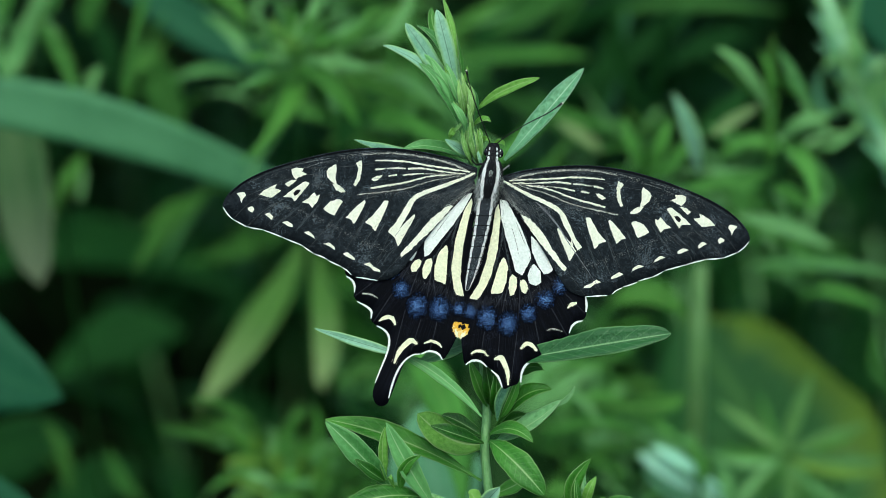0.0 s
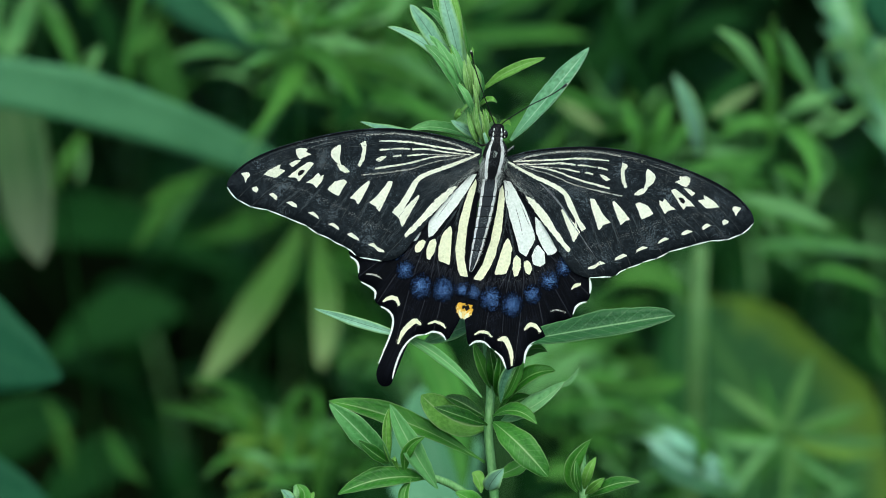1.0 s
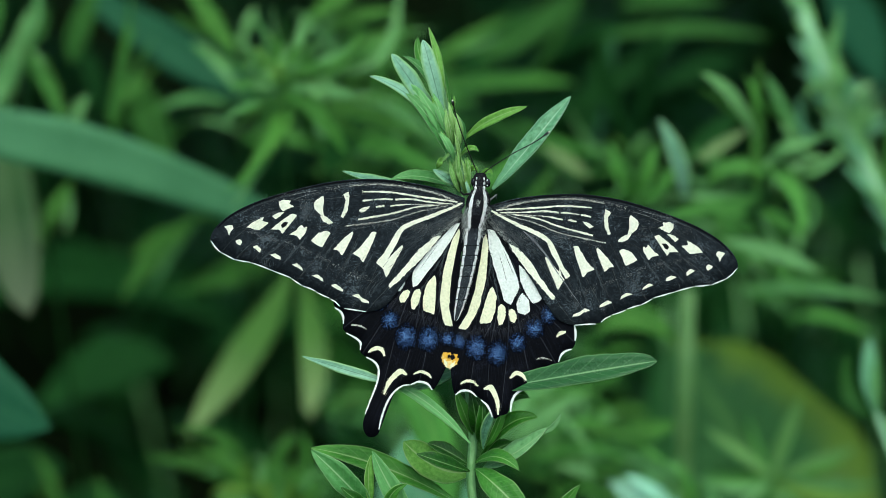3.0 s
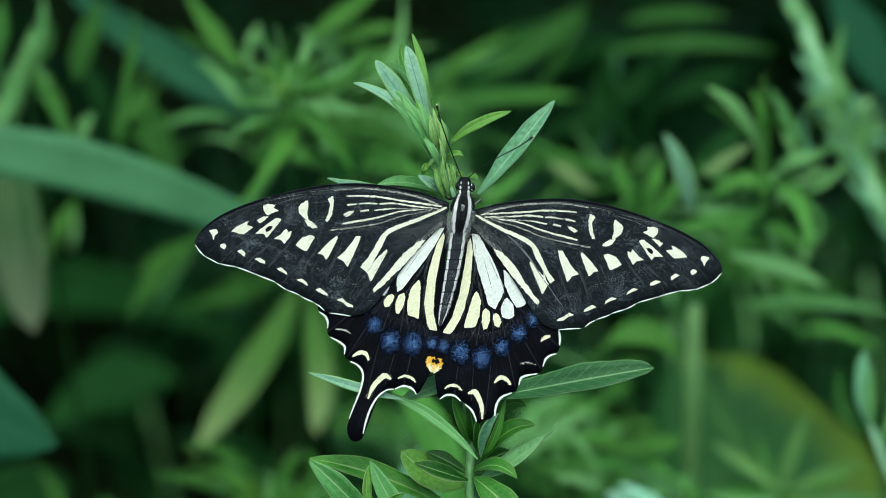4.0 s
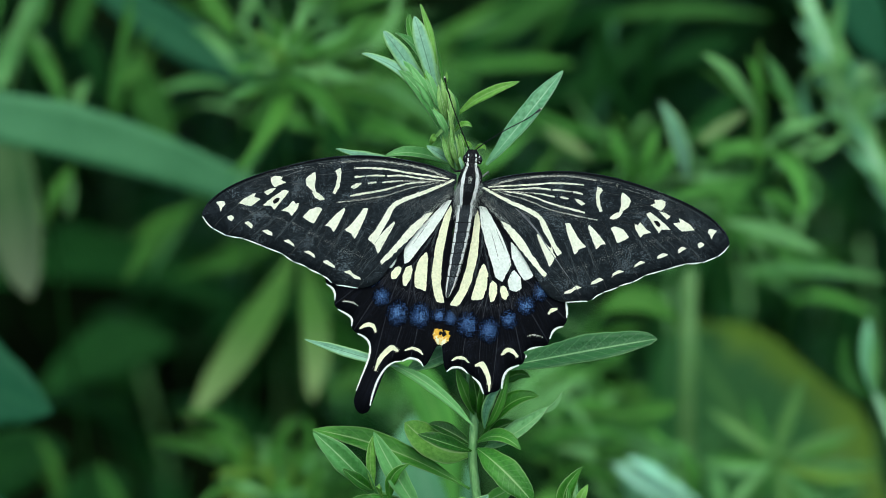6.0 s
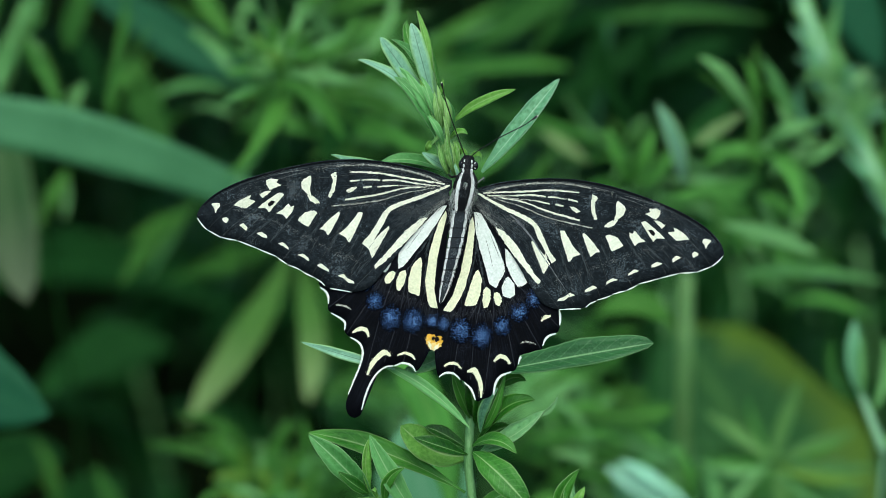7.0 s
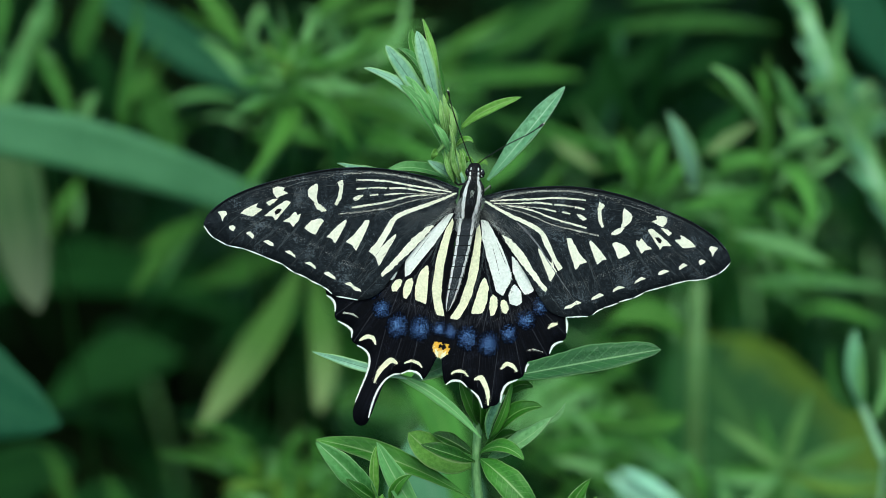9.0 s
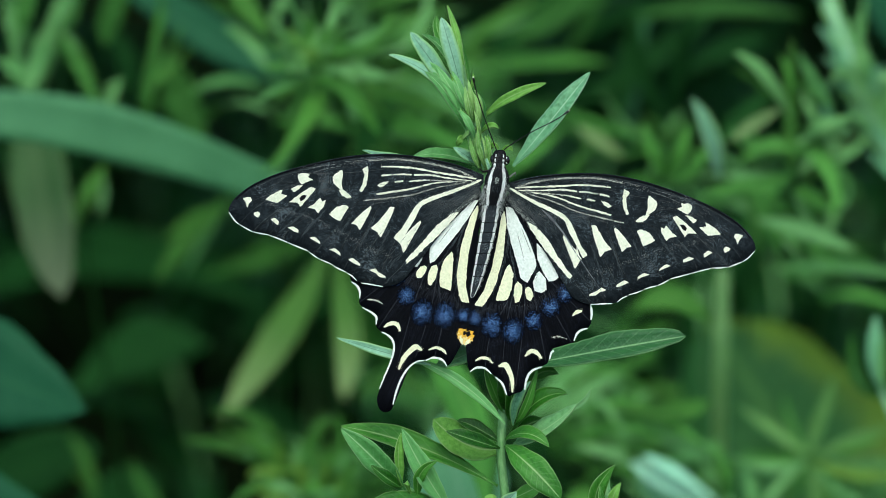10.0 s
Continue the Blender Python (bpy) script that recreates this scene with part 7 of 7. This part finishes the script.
# ---------------------------------------------------------------- shrubs added out of view, overhanging the bank to keep it in shade


def shrub(foot, reach, seed, count=3500):
    """An added, unseen dark shrub that blocks the sky: bent limbs from one foot and a loose crown of many small leaves.
    """
    rng = random.Random(seed)
    foot = Vector(foot)
    e = plant("shrub", foot, "dense dark green shrub added unseen overhead to shade the herbs", "shrub", "shrubs over the bank")
    tips = []
    for k in range(9):
        end = Vector((reach * rng.uniform(0.15, 1.15), rng.uniform(-0.75, 0.6), rng.uniform(0.85, 1.45)))
        mid = Vector((end.x * 0.3, end.y * 0.35, end.z * 0.75))
        line = [bend((0, 0, 0), mid, end, i / 10)[0] for i in range(11)]
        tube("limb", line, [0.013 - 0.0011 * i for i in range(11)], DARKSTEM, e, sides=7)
        tips += line[5:]
    verts, faces, uvs = [], [], []
    while len(faces) < count:
        c = rng.choice(tips) + Vector((rng.gauss(0, 0.10), rng.gauss(0, 0.10), rng.gauss(0, 0.07)))
        if c.z < 0.70 + 0.02 or foot.y + c.y < 0.5:
            continue
        a = Euler((rng.uniform(-0.6, 0.6), rng.uniform(-0.6, 0.6), rng.uniform(0, 6.28))).to_matrix()
        s = rng.uniform(0.045, 0.085)
        k = len(verts)
        for x, y, z in ((0, -0.5, 0), (0.26, 0.0, 0.05), (0, 0.5, -0.06), (-0.26, 0.0, 0.05)):
            verts.append(c + a @ Vector((x, y, z)) * s)
            uvs.append((x * 3.8, y + 0.5))
        faces.append((k, k + 1, k + 2, k + 3))
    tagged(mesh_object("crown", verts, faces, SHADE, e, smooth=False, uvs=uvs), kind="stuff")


shrub((0.85, 1.35, -0.02), -1.0, 51)
shrub((-0.85, 1.35, -0.02), 1.0, 52)


# ---------------------------------------------------------------- what moves


def drift(ob, centre, rows, base=None):
    """Key a thing that slides (mm, across and up the view) and turns (degrees) about centre."""
    home = base if base is not None else ob.matrix_basis.copy()
    up_frame = Matrix((RIGHT, UP, -AHEAD)).transposed().to_4x4()
    keyed = []
    for t, dx, dy, deg in rows:
        c = Matrix.Translation(centre)
        move = Matrix.Translation((RIGHT * dx + UP * dy) * MM) @ c @ up_frame @ Matrix.Rotation(radians(deg), 4, "Z") @ up_frame.inverted() @ c.inverted()
        keyed.append((t, move @ home))
    walk(ob, keyed)


def motions():
    # the shoot sways about its lower stem, its crown a little more
    drift(shoot, Vector(PIVOT) - FOOT, [
        (0, 0.0, 0.0, 0.0),
        (0.3, 0.34, -0.08, -0.01),
        (0.5, 0.41, -0.05, -0.01),
        (0.8, 0.86, -0.18, 0.07),
        (1, 0.67, -0.2, 0.12),
        (1.3, 0.52, -0.12, 0.08),
        (1.5, 1.09, -0.17, 0.05),
        (1.7, 0.96, -0.26, 0.09),
        (1.8, 0.84, 0.03, 0.12),
        (1.9, 0.38, 0.03, 0.14),
        (2, 0.35, -0.17, 0.16),
        (2.1, 1.12, -0.71, 0.21),
        (2.2, 1.17, -0.75, 0.25),
        (2.3, 0.34, -0.33, 0.3),
        (2.5, -0.71, 0.38, 0.39),
        (2.7, -0.89, 0.5, 0.17),
        (3, -0.49, -0.21, -0.17),
        (3.2, -1.0, 0.4, -0.15),
        (4.3, -2.1, 1.0, 0.15),
        (4.5, -1.55, 0.85, 0.15),
        (4.7, -1.49, 0.76, 0.24),
        (5, -1.61, 0.74, 0.38),
        (5.3, -0.71, 0.48, 0.21),
        (5.5, -0.91, 0.06, 0.1),
        (5.8, -0.69, 0.36, 0.16),
        (6, -0.67, 0.21, 0.2),
        (6.2, -0.6, 0.0, 0.18),
        (7.3, -0.9, 0.1, -0.15),
        (7.5, -0.48, 0.29, -0.17),
        (8, -1.02, 0.55, -0.01),
        (8.5, -1.5, 0.45, 0.03),
        (9, -1.53, 0.54, -0.0),
        (9.5, -1.34, 0.43, 0.09),
        (10, -1.38, 0.46, 0.04),
    ])
    drift(crown, Vector(NECK) - FOOT, [
        (0, 0.0, 0.0, 0.0),
        (0.3, 0.88, -0.25, 0.23),
        (0.5, 0.87, -0.01, 0.39),
        (0.8, 1.5, -0.09, 0.58),
        (1, 1.21, -0.03, 0.71),
        (1.3, 0.4, -0.05, -0.02),
        (1.5, 1.08, 0.06, -0.51),
        (1.7, 1.48, 0.13, -0.48),
        (1.8, 0.92, 0.01, -0.46),
        (1.9, 0.72, 0.12, -0.45),
        (2, 1.36, -0.56, -0.43),
        (2.1, 2.91, -0.98, -0.14),
        (2.2, 3.33, -1.4, 0.15),
        (2.3, 1.8, -0.95, 0.44),
        (2.5, -2.01, 1.14, 1.02),
        (2.7, -1.44, 1.3, 0.79),
        (3, 0.31, -0.47, 0.45),
        (3.2, -1.35, 0.72, 0.6),
        (4.3, -3.2, 1.36, 0.9),
        (4.5, -1.95, 1.06, 0.9),
        (4.7, -1.03, 0.64, 0.81),
        (5, -2.39, 0.83, 0.68),
        (5.3, -1.19, 0.56, 0.44),
        (5.5, -1.04, -0.08, 0.28),
        (5.8, -0.96, 0.49, 0.71),
        (6, -0.93, 0.69, 0.99),
        (6.2, -0.67, 0.22, 0.85),
        (7.3, -1.4, -0.13, 0.35),
        (7.5, -0.34, 0.07, 0.35),
        (8, -1.37, 0.37, 1.14),
        (8.5, -1.96, 0.34, 1.43),
        (9, -2.16, 0.18, 0.53),
        (9.5, -2.12, 0.06, 0.47),
        (10, -1.87, 0.15, 0.88),
    ])
    # the butterfly rides on it and turns a little
    drift(butterfly, butterfly.matrix_basis.translation.copy(), [
        (0, 0.0, 0.0, 0.0),
        (0.3, 0.54, -0.07, -0.09),
        (0.5, 0.46, 0.02, -0.15),
        (0.8, 0.93, -0.14, -0.11),
        (1, 0.69, -0.06, -0.09),
        (1.3, 0.66, 0.07, -0.34),
        (1.5, 1.34, -0.09, -0.5),
        (1.7, 1.68, -0.1, -0.23),
        (1.8, 0.68, 0.08, -0.09),
        (1.9, 1.22, 0.06, 0.04),
        (2, 2.08, -0.47, 0.18),
        (2.1, 2.93, -0.95, 0.18),
        (2.2, 2.55, -1.18, 0.18),
        (2.3, 1.32, -0.7, 0.18),
        (2.5, -2.55, 1.14, 0.18),
        (2.7, -1.77, 1.32, 0.26),
        (3, 0.04, -0.53, 0.39),
        (3.2, -1.6, 0.66, 0.4),
        (4.3, -3.74, 1.45, -0.07),
        (4.5, -2.49, 1.11, -0.05),
        (4.7, -1.85, 0.73, -0.01),
        (5, -2.98, 1.01, 0.06),
        (5.3, -1.58, 0.4, 0.02),
        (5.5, -1.38, -0.14, 0.0),
        (5.8, -1.52, 0.42, -0.05),
        (6, -1.66, 0.45, -0.08),
        (6.2, -1.45, 0.0, -0.1),
        (7.3, -1.97, -0.12, -1.4),
        (7.5, -0.9, 0.08, -1.46),
        (8, -2.22, 0.29, -1.21),
        (8.5, -3.14, 0.21, -1.26),
        (9, -2.69, 0.22, -1.04),
        (9.5, -2.46, 0.11, -0.91),
        (10, -2.58, 0.09, -1.16),
    ])
    # one slow lift of the wings
    lifts = ((0.0, 0, 0), (1.2, 0, 0), (1.4, 5, 2), (1.5, 15, 6), (1.6, 25, 13), (1.7, 34, 21), (1.8, 41, 31), (1.9, 46, 33), (2.0, 40, 21),
             (2.1, 25, 11), (2.2, 13, 7), (2.3, 4, 3), (2.4, 0, 0), (3.0, 0, 0), (6.0, 0, 0), (10.0, 0, 0))
    root = Matrix.Translation((0.0054, 0.0263, 0))
    for wing, hinge, way, which, sweep in wings:
        walk(wing, [(row[0], Matrix.Translation(hinge) @ Matrix.Rotation(radians(row[which]), 4, way) @ root @ Matrix.Rotation(radians(row[which] * sweep), 4, "Z") @ root.inverted()) for row in lifts])
    # the plants behind stir in the air
    drift(stalk_plant, stalk_plant.matrix_basis.translation.copy(), [
        (0.0, 0, 0, 0), (1.0, 0.9, -0.6, 0), (2.0, 1.0, -0.8, 0), (3.0, -1.1, -0.3, 0), (4.5, -1.8, -1.4, 0), (5.0, -1.6, -2.0, 0), (6.0, -0.6, -0.9, 0),
        (7.5, -1.0, -1.9, 0), (8.5, -2.0, -2.4, 0), (9.0, -2.6, -2.4, 0), (10.0, -3.2, -2.6, 0)])
    drift(pale_plant, pale_plant.matrix_basis.translation.copy(), [
        (0.0, 0, 0, 0), (1.0, 0.5, 0, 0), (2.0, 0.4, 0, 0), (3.0, -3.9, 0, 0), (4.5, -8.1, 0, 0), (5.0, -9.0, 0, 0), (5.5, -7.2, 0, 0), (6.0, -4.8, 0, 0),
        (7.5, -8.1, 0, 0), (8.0, -7.6, 0, 0), (8.5, -9.3, 0, 0), (9.0, -10.0, 0, 0), (9.3, -10.7, 0, 0), (10.0, -10.8, 0, 0)])
    drift(mint_plant, mint_plant.matrix_basis.translation.copy(), [
        (0.0, 0, 0, 0), (0.5, 1.3, -0.6, 0), (1.0, 2.0, -0.9, 0), (2.0, 1.7, -1.0, 0), (2.5, -1.2, -0.6, 0), (3.0, -4.1, -1.0, 0), (4.5, -7.4, 1.0, 0),
        (5.0, -6.2, -0.4, 0), (5.5, -5.1, -1.4, 0), (6.0, -4.2, -1.0, 0), (7.5, -5.5, -1.4, 0), (8.0, -5.2, -0.9, 0), (8.5, -7.0, -1.0, 0), (9.0, -7.7, -0.9, 0),
        (10.0, -8.3, -0.9, 0)])


motions()
